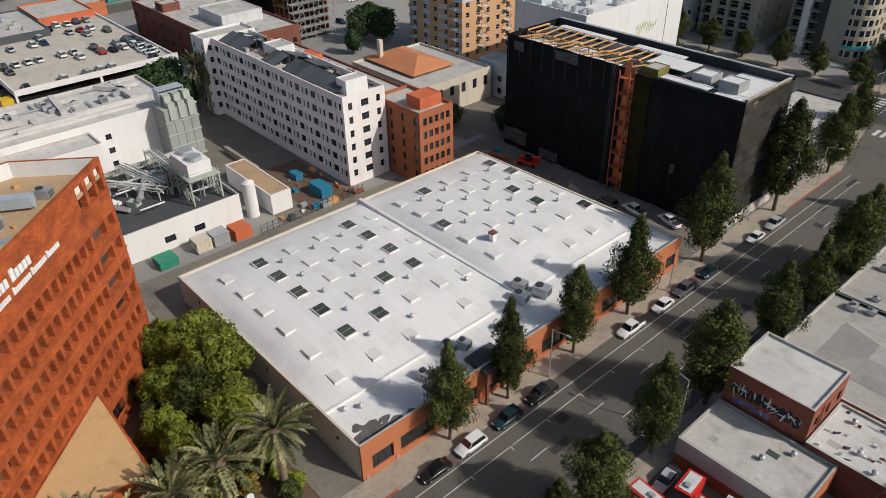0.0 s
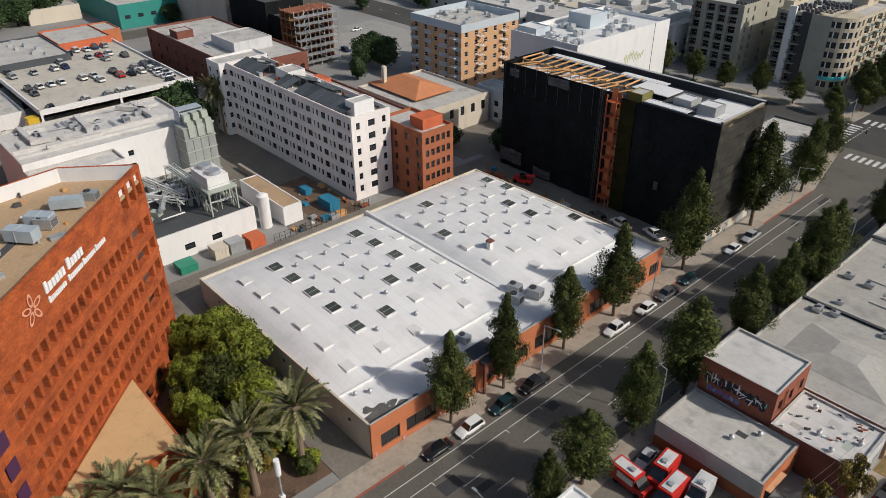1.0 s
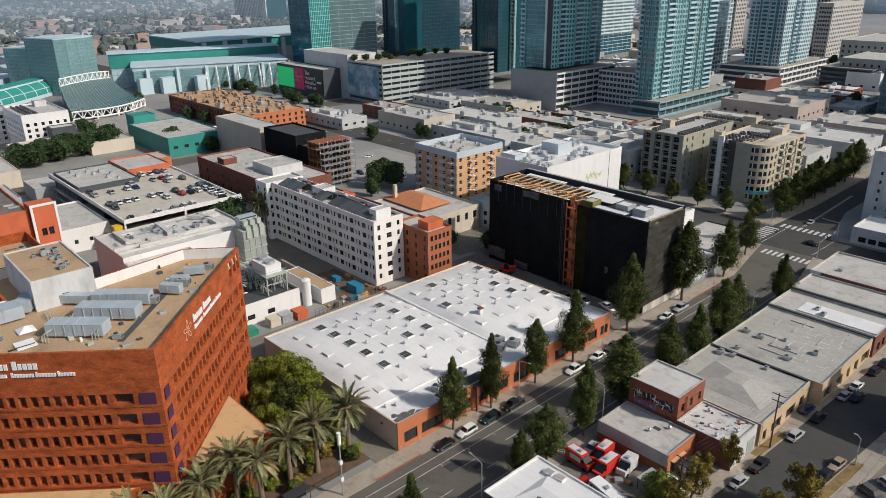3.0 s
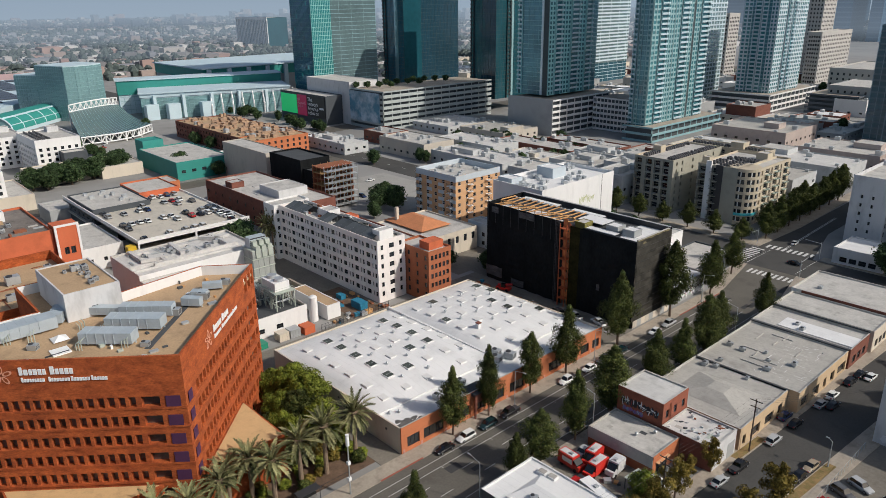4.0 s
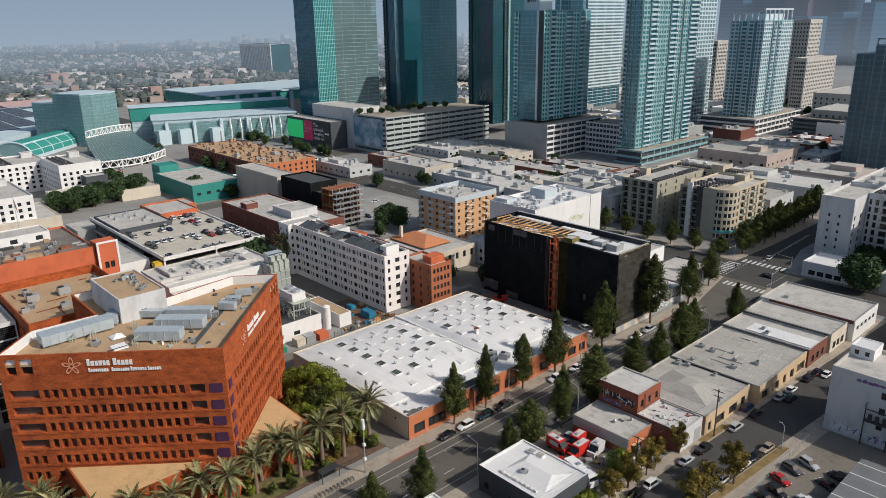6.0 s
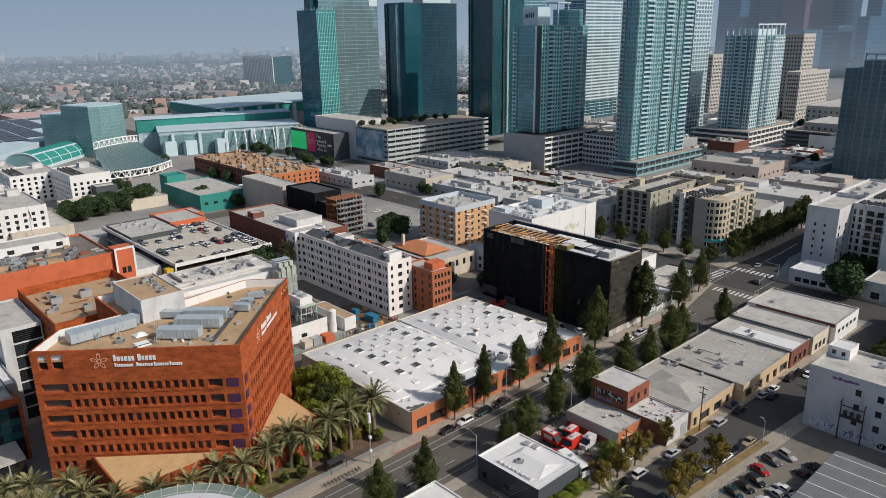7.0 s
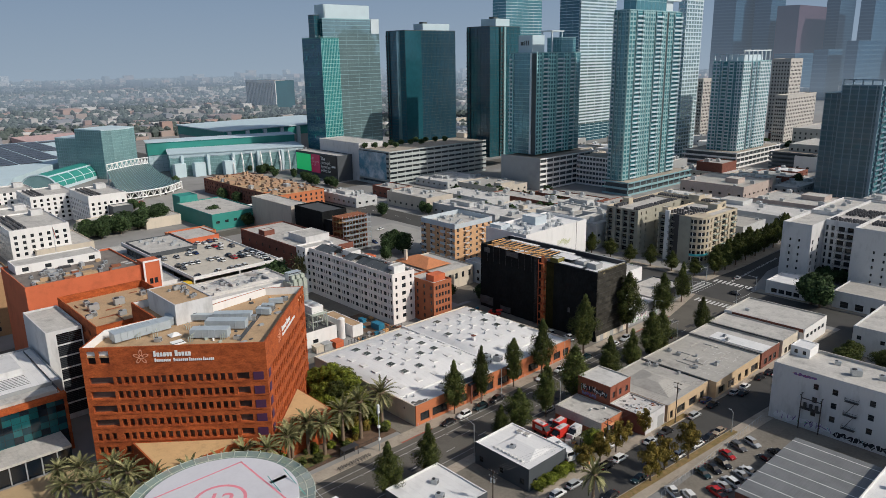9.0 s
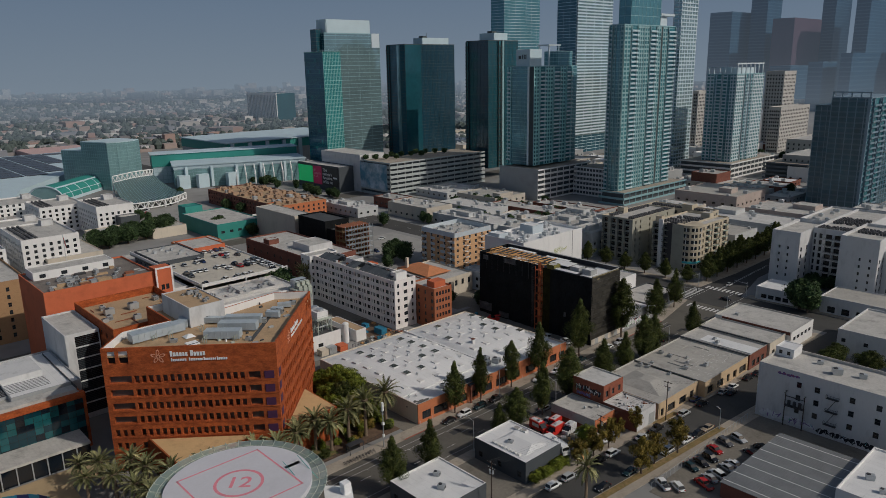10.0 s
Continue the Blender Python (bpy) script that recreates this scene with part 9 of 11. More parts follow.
balcony_stack((25.2, 221, 41.4, 280), "S", (7.0, 10.7, 14.3), 7, 3.9, 3.1, 3.2, WHITE_WALL)
building("white_apartments", "second blank white wing of the comb-shaped apartment block", (41.6, 207, 57, 240), 27.4, AGED_WHITE, ROOF_PALE, 1.3, {"S": ([(8.0, 8.8), (12.0, 12.8)], 6, 0.8, 1.3, 2.6, 3.2), "E": (7, 6, 1.6, 1.9, 1.8, 3.2)}, frame_mat=STEEL_DARK)
building("white_apartments", "stepped lower wing of the white apartment block", (57.2, 214, 84, 246), 21.5, AGED_WHITE, ROOF_PALE, 1.0, {"S": (6, 6, 2.2, 2.0, 1.6, 3.1)}, frame_mat=STEEL_DARK)
building("white_apartments", "rear range of the white apartment block", (12.5, 238.2, 25, 280), 26.4, AGED_WHITE, ROOF_PALE, 1.0, {"W": (9, 6, 2.2, 2.0, 1.6, 3.1)}, frame_mat=STEEL_DARK)
condenser_rows((26.5, 223, 40.5, 229), 26.4, 1.9)
condenser_rows((27, 240, 40, 254), 26.4, 2.2)
condenser_rows((43.5, 222, 55, 230), 27.4, 2.0)
for k in range(8):
    unit_at(rng.uniform(14, 24), rng.uniform(240, 276), 26.4, 0, rng.uniform(0.9, 1.3), "dark condenser on the white apartment roof")
for k in range(5):
    tree(FARTREE, k, 26.6 + 3.2 * k, 217, 6.5 + k % 2, 3.2, "dark courtyard tree before the balconies", "court trees", 70 * k)
# shops past the site along the avenue
building("shop_row", "low white-roofed shop with a graffiti front", (-14.8, 106, -1.2, 128), 5.6, GREY_WALL, ROOF_WHITE, 0.6, {"E": (5, 1, 2.6, 2.2, 0.9, 3)})
building("shop_row", "low shop with a grey roof at the crossing", (-20.5, 129, -5.6, 155.6), 5.0, CHAR_WALL, ROOF_PALE, 0.5, {"E": (6, 1, 2.6, 2.2, 0.9, 3)})
building("salmon_block", "plain salmon plaster block with a white painted end", (-34, 106, -15.2, 128.6), 11.5, PINK_WALL, ROOF_WHITE, 0.4)
building("salmon_block", "white painted end of the salmon plaster block", (-34, 128.8, -20.8, 147), 11.0, WHITE_WALL, ROOF_PALE, 0.4)
# blocks of low roofs in front of the towers
PINK_BEIGE = mat("pink_beige_plaster", (0.46, 0.38, 0.34), 0.85, 0.07, 0.12, 0.03, 2.0, stain=0.2, sscale=0.3)
low = [(-253, 191, -211, 215, 9, BEIGE_WALL), (-206, 192, -150, 214, 7, CREAM_WALL), (-233, 222, -185, 244, 7, CREAM_WALL), (-206, 247, -148, 264, 6, BRICK_RED), (-185, 270, -133, 285, 6, BRICK_RED), (-146, 192, -100, 212, 7, WHITE_WALL), (-178, 222, -150, 242, 5, BEIGE_WALL), (-140, 218, -112, 240, 8, WHITE_WALL), (-108, 222, -80, 250, 11, WHITE_WALL), (-145, 246, -100, 262, 8, CREAM_WALL), (-128, 268, -84, 292, 7, BRICK_RED), (-300, 168, -258, 186, 6, CREAM_WALL), (-117, 349, -71, 394, 12.5, PINK_BEIGE), (-60, 338, -17, 374, 8.5, PINK_BEIGE), (-78, 262, -30, 290, 7, CREAM_WALL), (-80, 298, -20, 328, 8, WHITE_WALL), (-14, 330, 34, 372, 9, PINK_BEIGE), (-118, 300, -88, 340, 7, BEIGE_WALL), (20, 310, 90, 328, 10, WHITE_WALL), (70, 240, 130, 300, 11, BEIGE_WALL), (-168, 436, -126, 470, 5, BEIGE_WALL), (-120, 420, -84, 470, 6, CREAM_WALL), (-78, 410, -60, 470, 5, GREY_WALL), (-94, 192, -77, 216, 13, CREAM_WALL), (-255, 262, -214, 296, 6, BEIGE_WALL), (42, 345, 92, 400, 9, BEIGE_WALL), (-10, 385, 30, 410, 8, GREY_WALL), (-300, 258, -262, 300, 5, CREAM_WALL)]
COOL_WALL = mat("pale_cool_plaster", (0.5, 0.51, 0.51), 0.85, 0.06, 0.12, 0.03, 2.0, stain=0.2, sscale=0.3)
for x0, y0, x1, y1, h, m in low:
    m = COOL_WALL if m in (CREAM_WALL, WHITE_WALL) else m
    building("low_block", "low flat-roofed commercial block with a pale roof", (x0, y0, x1, y1), h, m, rng.choice((ROOF_PALE, ROOF_GREY, ROOF_STAINED)), 0.6, {"S": (max(2, int((x1 - x0) / 6)), 1 + (h > 9), 2.0, 1.4, 2.2, 4), "E": (max(2, int((y1 - y0) / 6)), 1 + (h > 9), 2.0, 1.4, 2.2, 4)}, windows=False, group="low blocks")
    if rng.random() < 0.7:
        w2, d2 = (x1 - x0) * rng.uniform(0.15, 0.35), (y1 - y0) * rng.uniform(0.2, 0.45)
        xa, ya = rng.uniform(x0 + 1, x1 - w2 - 1), rng.uniform(y0 + 1, y1 - d2 - 1)
        building("roof_house", "small plastered roof house on a low block", (xa, ya, xa + w2, ya + d2), h + rng.uniform(1.6, 3.2), m, ROOF_PALE, 0.2, ground=h, category="penthouse")
    for k in range(9):
        unit_at(rng.uniform(x0 + 1, x1 - 1), rng.uniform(y0 + 1, y1 - 1), h, 0, rng.uniform(0.9, 2.2), "grey unit on a low block roof")
wl = [(-312, -40, -266, -12, 18), (-340, -64, -313, -14, 17), (-366, 17, -328, 40, 19.5), (-402, -6, -367, 22, 17), (-300, -78, -262, -48, 16), (-450, -40, -410, 10, 14)]
for x0, y0, x1, y1, h in wl:
    building("white_flats", "white plaster block of flats with rows of windows", (x0, y0, x1, y1), h, WHITE_WALL, ROOF_PALE, 0.8, {"S": (max(3, int((x1 - x0) / 3.6)), 5, 1.6, 1.7, 2.0, 3.0), "E": (max(3, int((y1 - y0) / 3.6)), 5, 1.6, 1.7, 2.0, 3.0)}, frame_mat=STEEL_DARK, group="white flats", windows=False)
for x0, y0, x1, y1, h in wl:
    condenser_rows((x0 + 3, y0 + 3, x1 - 3, y0 + 8), h, 2.4)
    building("stair_penthouse", "white stair house on a flat roof", (x0 + 4, y1 - 9, x0 + 10, y1 - 3), h + 3, AGED_WHITE, ROOF_PALE, 0.2, ground=h, category="penthouse")
building("grey_block", "dark grey plain block beside the white flats", (-327.8, 28, -319, 40), 13, CHAR_WALL, ROOF_PALE, 0.4)
for x0, y0, x1, y1, h, m in ((-246, -5, -228, 30, 6, GREY_WALL), (-262, 36, -247, 60, 5, BRICK_ORANGE), (-330, 40, -300, 62, 6, CREAM_WALL), (-300, 100, -268, 118, 5, WHITE_WALL), (-246, -60, -220, -12, 6, GREY_WALL), (-300, -30, -262, -2, 7, CREAM_WALL), (-320, 6, -306, 36, 8, CREAM_WALL)):
    building("low_block", "low flat-roofed building with a pale roof", (x0, y0, x1, y1), h, m, ROOF_PALE, 0.5, group="low blocks")

# a loose fill of low commercial roofs, lots and trees further out
rng = random.Random(123)
fill_taken = [(-250, 165, 20, 345), (-430, 0, -60, 165), (-425, 200, -300, 335), (-170, 330, -110, 415), (-640, 0, -380, 320)]
fill_n = 0
for gx in range(-640, 240, 44):
    for gy in range(-80, 760, 40):
        x0, y0 = gx + rng.uniform(0, 6), gy + rng.uniform(0, 6)
        w, d = rng.uniform(20, 34), rng.uniform(16, 28)
        x1, y1 = x0 + w, y0 + d
        if x1 > -262 and y0 < 440 and not (x0 > 70 and y0 > 300) and not (-110 < x0 < 60 and y0 > 400):
            continue
        if x0 < -520 and y0 < 480:
            continue
        if x0 < -420 and y0 > 200 and y0 < 330:
            continue
        if any(x1 > a0 and x0 < a2 and y1 > b0 and y0 < b2 for a0, b0, a2, b2 in fill_taken + [(-415, 118, -280, 165), (-480, 240, -300, 420), (-350, 330, -280, 410), (-255, 300, -160, 380), (-390, 560, -340, 645), (-240, 525, -210, 580), (-205, 495, -145, 595), (-60, 405, 0, 495), (-620, 670, -570, 760), (-240, 770, -205, 830), (-205, 695, -180, 780)]):
            continue
        h = rng.choice((5, 6, 7, 8, 10, 12))
        building("low_block", "low flat-roofed commercial block in the distance", (x0, y0, x1, y1), h, rng.choice((BEIGE_WALL, CREAM_WALL, WHITE_WALL, BRICK_RED, GREY_WALL)), rng.choice((ROOF_PALE, ROOF_GREY, ROOF_WHITE, ROOF_PALE)), 0.6, {"S": (max(2, int(w / 6)), 1, 2.2, 1.4, 2.2, 4), "E": (max(2, int(d / 6)), 1, 2.2, 1.4, 2.2, 4)}, windows=False, group="low blocks")
        for k in range(3):
            unit_at(rng.uniform(x0 + 2, x1 - 2), rng.uniform(y0 + 2, y1 - 2), h, 0, rng.uniform(1.2, 2.4), "grey unit on a low block roof")
        if rng.random() < 0.5:
            tree(FARTREE, fill_n, x1 + 5, y0 + 6, rng.uniform(7, 11), rng.uniform(4, 6), "broad dark green tree between the blocks", "block trees", 29 * fill_n)
        fill_n += 1
for k in range(34):
    x, y = rng.uniform(-245, -60), rng.choice((217, 219, 245, 265.5, 267, 295, 188))
    tree(FARTREE, k, x, y, rng.uniform(6, 9), rng.uniform(3, 4.5), "dark green tree between the low blocks", "block trees", 29 * k)
slab("lot", [(-460, 60, -335, 116), (-330, 100, -300, 120), (-430, 165, -300, 200), (-205, 112, -140, 156), (-300, 105, -215, 120)], mat("pale_lot", (0.33, 0.32, 0.3), 0.9, 0.1, 0.05, 0.06, 1.0, stain=0.25, sscale=0.15), "pale concrete parking lot", "lot", -0.04, 0.012)
for k in range(46):
    lot = rng.choice(((-455, 64, -340, 112), (-425, 168, -305, 196), (-200, 116, -145, 152), (-60, 150, -30, 156)))
    car(rng.choice(("sedan", "suv")), rng.choice(cols), rng.uniform(lot[0], lot[2]), rng.uniform(lot[1], lot[3]), rng.choice((0, 90, 180, 270)), 0.02, "standing on a pale lot", "lot cars", True)
for k in range(34):
    tree(FARTREE, k, rng.uniform(-470, -330), rng.choice((118.5, 198, 58, 203, 206)), rng.uniform(6, 9), rng.uniform(3.5, 5), "dark green street tree near the halls", "hall trees", 37 * k)
flag = thing("flagpole", "flagpole with a hanging striped flag", "flagpole", at=(-258, -22, 0))
part("pole", Geo().cone((0, 0, 0), (0, 0, 22), 0.2, 0.1, 8), METAL, flag)
part("flag", Geo().face([(0.1, 0, 20), (2.2, 0.2, 17), (2.0, 0.5, 13), (0.3, 0.2, 15.5)]), RED_PAINT, flag)
# ---- towers ----
def glass_mat(name, base, rough=0.07, metal=0.3, tilt=0.035):
    """Reflecting curtain glass whose panes lean a little this way and that."""
    m = mat(name, base, rough, 0.2, 0.04, 0.12, 0.35, spec=0.8, metal=metal)
    n, lk = m.node_tree.nodes, m.node_tree.links
    g = n.new("ShaderNodeNewGeometry")
    vo = n.new("ShaderNodeTexVoronoi")
    vo.inputs["Scale"].default_value, vo.inputs["Randomness"].default_value = 0.3, 0.45
    lk.new(g.outputs["Position"], vo.inputs["Vector"])
    a = n.new("ShaderNodeVectorMath")
    a.operation = "MULTIPLY_ADD"
    a.inputs[1].default_value, a.inputs[2].default_value = (tilt,) * 3, (-tilt / 2,) * 3
    lk.new(vo.outputs["Color"], a.inputs[0])
    b = n.new("ShaderNodeVectorMath")
    lk.new(a.outputs[0], b.inputs[0])
    lk.new(g.outputs["Normal"], b.inputs[1])
    c = n.new("ShaderNodeVectorMath")
    c.operation = "NORMALIZE"
    lk.new(b.outputs[0], c.inputs[0])
    lk.new(c.outputs[0], n["Principled BSDF"].inputs["Normal"])
    return m


# Tower glass and render tints hold some of the haze's blue-green.
G_TEAL = glass_mat("green_teal_curtain_glass", (0.03, 0.3, 0.31))
G_BLUE = glass_mat("deep_blue_curtain_glass", (0.03, 0.12, 0.19))
G_NAVY = glass_mat("navy_curtain_glass", (0.012, 0.055, 0.085), metal=0.12)
G_SLATE = glass_mat("slate_blue_curtain_glass", (0.05, 0.15, 0.2))
G_DARK = glass_mat("dark_curtain_glass", (0.02, 0.11, 0.14))
G_PALE = glass_mat("pale_green_glass", (0.1, 0.27, 0.32))
G_DEEP = glass_mat("deep_teal_window_glass", (0.06, 0.23, 0.265), 0.1, 0.25)
G_GREY = glass_mat("grey_teal_curtain_glass", (0.34, 0.5, 0.52), metal=0.65)
G_OFFICE = glass_mat("smoke_blue_glass", (0.03, 0.105, 0.145), 0.1, 0.12)
G_MULL = mat("teal_mullion", (0.06, 0.22, 0.2), 0.5)
MULL_PALE = mat("pale_teal_mullion", (0.34, 0.6, 0.58), 0.5)
SLAB_PALE = mat("pale_green_white_slab", (0.25, 0.41, 0.44), 0.7, 0.05, 0.1)
SLAB_WHITE = mat("white_slab_edge", (0.5, 0.62, 0.67), 0.7, 0.05, 0.1)
SLAB_DARK = mat("dark_slab_edge", (0.05, 0.07, 0.075), 0.6)
FRAME_PALE = mat("pale_green_grey_render", (0.26, 0.41, 0.43), 0.75, 0.05, 0.1)
# Next two are lightened to offset the neighbouring tower's shadow.
FRAME_TEAL = mat("pale_teal_render", (0.36, 0.66, 0.66), 0.75, 0.05, 0.1)
BALCONY_WHITE = mat("white_balcony_render", (0.66, 0.76, 0.78), 0.75, 0.05, 0.1)
FRAME_WHITE = mat("white_blue_render", (0.55, 0.63, 0.67), 0.75, 0.05, 0.1)


def tower(name, label, rect, z0, h, glass, slab_m, mull_m, floor=3.3, mull=2.2, slab_out=0.12, slab_h=0.35, mull_w=0.12, east=None, rim=None):
    """A glass shaft with a slab edge at each storey and mullions; its east face may have glass of its own, toned for
    reflections.
    """
    x0, y0, x1, y1 = rect
    e = thing(name, label, "tower", at=((x0 + x1) / 2, (y0 + y1) / 2, z0))
    a, b = (x1 - x0) / 2, (y1 - y0) / 2
    part("glass_shaft", Geo().box(-a, -b, 0, a, b, h - z0), glass, e)
    # another glass colour paints the reflections of the east face
    if east:
        part("east_glazing", Geo().box(a, -b + 0.02, 0.02, a + 0.04, b - 0.02, h - z0 - 0.02), east, e)
    g = Geo()
    n = int((h - z0) / floor)
    for k in range(1, n + 1):
        z = k * floor
        g.box(-a - slab_out, -b - slab_out, z - slab_h, a + slab_out, b + slab_out, z)
    part("floor_edge", g, slab_m, e, kind="stuff")
    g = Geo()
    for k in range(int(2 * a / mull) + 1):
        x = -a + k * mull
        g.box(x - mull_w / 2, -b - 0.1, 0, x + mull_w / 2, -b, h - z0)
    for k in range(int(2 * b / mull) + 1):
        y = -b + k * mull
        g.box(a, y - mull_w / 2, 0, a + 0.1, y + mull_w / 2, h - z0)
    part("mullion", g, mull_m, e, kind="stuff")
    part("roof_rim", Geo().box(-a - 0.15, -b - 0.15, h - z0, a + 0.15, b + 0.15, h - z0 + 0.8), rim or slab_m, e)
    return e


def bays(e, rect, z0, h, specs, floor=3.1, frame_m=None, slab_m=None):
    """Bays up a tower's face: (side, u, width, kind). A frame bay is a wall with a window to each storey,
    a balcony bay has slabs and rails, a pier is a plain upright, a slot is a dark strip painted as a recess's shade."""
    x0, y0, x1, y1 = rect
    a, b = (x1 - x0) / 2, (y1 - y0) / 2
    frame_m, slab_m = frame_m or FRAME_PALE, slab_m or SLAB_WHITE
    n = int((h - z0) / floor)

    def put(g, side, u0, u1, za, zb, out, inn=0.0):
        if side == "S":
            g.box(-a + u0, -b - out, za, -a + u1, -b - inn, zb)
        else:
            g.box(a + inn, -b + u0, za, a + out, -b + u1, zb)

    for side, u, w, kind in specs:
        g = Geo()
        if kind == "pier":
            put(g, side, u, u + w, 0, h - z0 + 0.4, 0.75)
            part("pier", g, slab_m, e)
        elif kind == "slot":
            put(g, side, u, u + w, 0, h - z0, 0.16)
            part("dark_strip", g, SLAB_DARK, e)
        elif kind == "frame":
            m = max(1, round(w / 3.4))
            for k in range(n + 1):
                put(g, side, u, u + w, max(0, k * floor - 0.65), min(h - z0, k * floor + 0.55), 0.34)
            for j in range(m + 1):
                c = u + w * j / m
                put(g, side, max(u, c - 0.5), min(u + w, c + 0.5), 0, h - z0, 0.36)
            part("window_frame", g, frame_m, e, "pale rendered bay with square windows", kind="stuff")
            g = Geo()
            put(g, side, u, u + w, 0.1, h - z0 - 0.1, 0.1)
            part("bay_glass", g, G_DEEP, e)
        else:
            for k in range(1, n):
                put(g, side, u, u + w, k * floor - 0.28, k * floor, 1.7)
                put(g, side, u, u + w, k * floor + 0.18, k * floor + 1.0, 1.7, 1.64)
            part("balcony", g, slab_m, e, "white balcony slabs and rails", kind="stuff")
            g = Geo()
            put(g, side, u, u + w, 0.1, h - z0 - 0.1, 0.12)
            part("bay_glass", g, G_DEEP, e)
            g = Geo()
            put(g, side, u, u + 0.5, 0, h - z0, 1.0)
            put(g, side, u + w - 0.5, u + w, 0, h - z0, 1.0)
            part("bay_cheek", g, frame_m, e)


def corner(cx, cy, a, b):
    return (cx - a, cy, cx, cy + b)


# teal hotel tower
R = corner(-425.2, 257.4, 30.9, 19.7)
tower("glass_tower", "teal glass hotel tower, its blue-green front shaft", R, 10, 116.9, G_BLUE, G_MULL, G_MULL, 3.4, 1.7, 0.05, 0.16, 0.1, east=G_TEAL)
g = Geo()
for k in range(12):
    g.box(-425.06, 257.5 + 1.7 * k, 10, -424.95, 257.74 + 1.7 * k, 116.8)
for k in range(31):
    g.box(-425.06, 257.5, 13.2 + 3.4 * k, -424.97, 277, 13.5 + 3.4 * k)
solo("glazing_grid", g, MULL_PALE, "pale glazing grid on the teal east front", "glazing bars", kind="stuff")
pr = random.Random(15)
pm = [Geo().box(0, -0.05, 0, 1.6, 0, 3.1).mesh("pane", mm) for mm in (G_SLATE, G_NAVY, G_TEAL)]
lit = thing("curtain_wall_panes", "single lighter and darker panes in the blue curtain wall", "glass panes", at=(-456.1, 257.4, 10))
for k in range(70):
    o = part("pane", pm[pr.choice((0, 0, 1, 1, 2))], (), lit)
    o.matrix_local = pose(1.7 * pr.randrange(18) + 0.05, -0.02, 3.4 * pr.randrange(31) + 0.1)
g = Geo()
for k in range(24):
    g.box(-456 + 1.3 * k, 257.6, 117.6, -455.9 + 1.3 * k, 257.7, 118.6 + 1.2 * (k % 5 == 2))
for k in range(15):
    g.box(-425.5, 257.8 + 1.3 * k, 117.6, -425.4, 257.9 + 1.3 * k, 118.6 + 1.4 * (k % 4 == 1))
solo("roof_rail", g, SLAB_WHITE, "thin pale rail and lamps round the tower terrace", "rail")
R = corner(-432.1, 264.5, 16, 64.7)
tower("glass_tower", "tall pale teal glass hotel tower with fine floor lines", R, 10, 134, G_DARK, SLAB_PALE, SLAB_PALE, 3.4, 12.9, 0.1, 0.3, east=G_GREY)
solo("crown_screen", Geo().box(-432.9, 268, 134.2, -432.3, 318, 146.8).box(-448, 267.4, 134.2, -432.9, 268, 146.8).box(-448, 268, 134.2, -447.4, 318, 145).box(-447, 317.4, 134.2, -433, 318, 145), SLAB_WHITE, "pale glazed screen round the hotel tower's crown", "screen")
tower("glass_tower", "dark slim core behind the hotel tower's terrace", corner(-436.5, 258.8, 9, 5.4), 117, 137, G_DARK, SLAB_DARK, SLAB_DARK, 3.4, 3.0)
solo("tower_sign", Geo().box(-431.9, 319, 121.5, -431.5, 328.5, 134.8).box(-431.5, 320.2, 124.0, -431.42, 327.3, 124.8), FRAME_WHITE, "pale square sign plate high on the hotel tower", "sign")
# pair of dark apartment towers
R = corner(-415.8, 347.5, 28.1, 67.6)
T = tower("glass_tower", "navy glass apartment tower with a lighter south face", R, 10, 124, G_SLATE, SLAB_DARK, SLAB_DARK, 3.2, 1.8, 0.1, 0.22, 0.16, east=G_NAVY)
bays(T, R, 10, 124, (("S", 0, 4.2, "balcony"),), 3.2, SLAB_DARK, SLAB_DARK)
# paler strip paints a reflected band into the south face
part("glass_strip", Geo().box(1.5, -34.1, 0, 6.5, -33.8, 114), G_GREY, T, "pale strip painted as a reflection")
part("glass_strip", Geo().box(14.04, -33.7, 0, 14.3, -13, 114), G_DARK, T, "blue-green glass strip")
R = corner(-312.1, 357.7, 27.8, 40)
T = tower("glass_tower", "dark green-blue glass apartment tower with balcony edges", R, 10, 124, G_NAVY, SLAB_DARK, SLAB_DARK, 3.2, 1.8, 0.1, 0.22, 0.16, east=G_DARK)
bays(T, R, 10, 124, (("S", 0, 3.4, "balcony"), ("E", 12.5, 4.5, "balcony")), 3.2, SLAB_DARK, SLAB_DARK)
bays(T, R, 10, 124, (("E", 18.0, 2.2, "pier"),), 3.2, SLAB_PALE, SLAB_PALE)
for (x, y, w, d, z, h) in ((-424, 372, 7, 36, 124.8, 6), (-322, 366, 9, 18, 124.8, 6)):
    building("roof_plant", "pale plant house on a tower roof", (x - w, y, x + w, y + d), z + h, SLAB_WHITE, ROOF_PALE, 0.3, ground=z, category="penthouse")
    solo("roof_mast", Geo().box(x - 3, y + 4, z + h + 0.3, x + 3, y + 9, z + h + 2.2).cone((x, y + 12, z + h), (x, y + 12, z + h + 5), 0.2, 0.1, 6), SLAB_DARK, "dark hoist and mast on the plant house", "roof crane", "roof cranes")
# pale green tower with the logo
R = corner(-221.3, 313.2, 26.5, 54.1)
T = tower("apartment_tower", "pale green glass apartment tower with stacked balconies", R, 25, 101, G_PALE, SLAB_PALE, SLAB_PALE, 3.1, 4.4, 0.14, 0.42, 0.16, east=G_PALE)
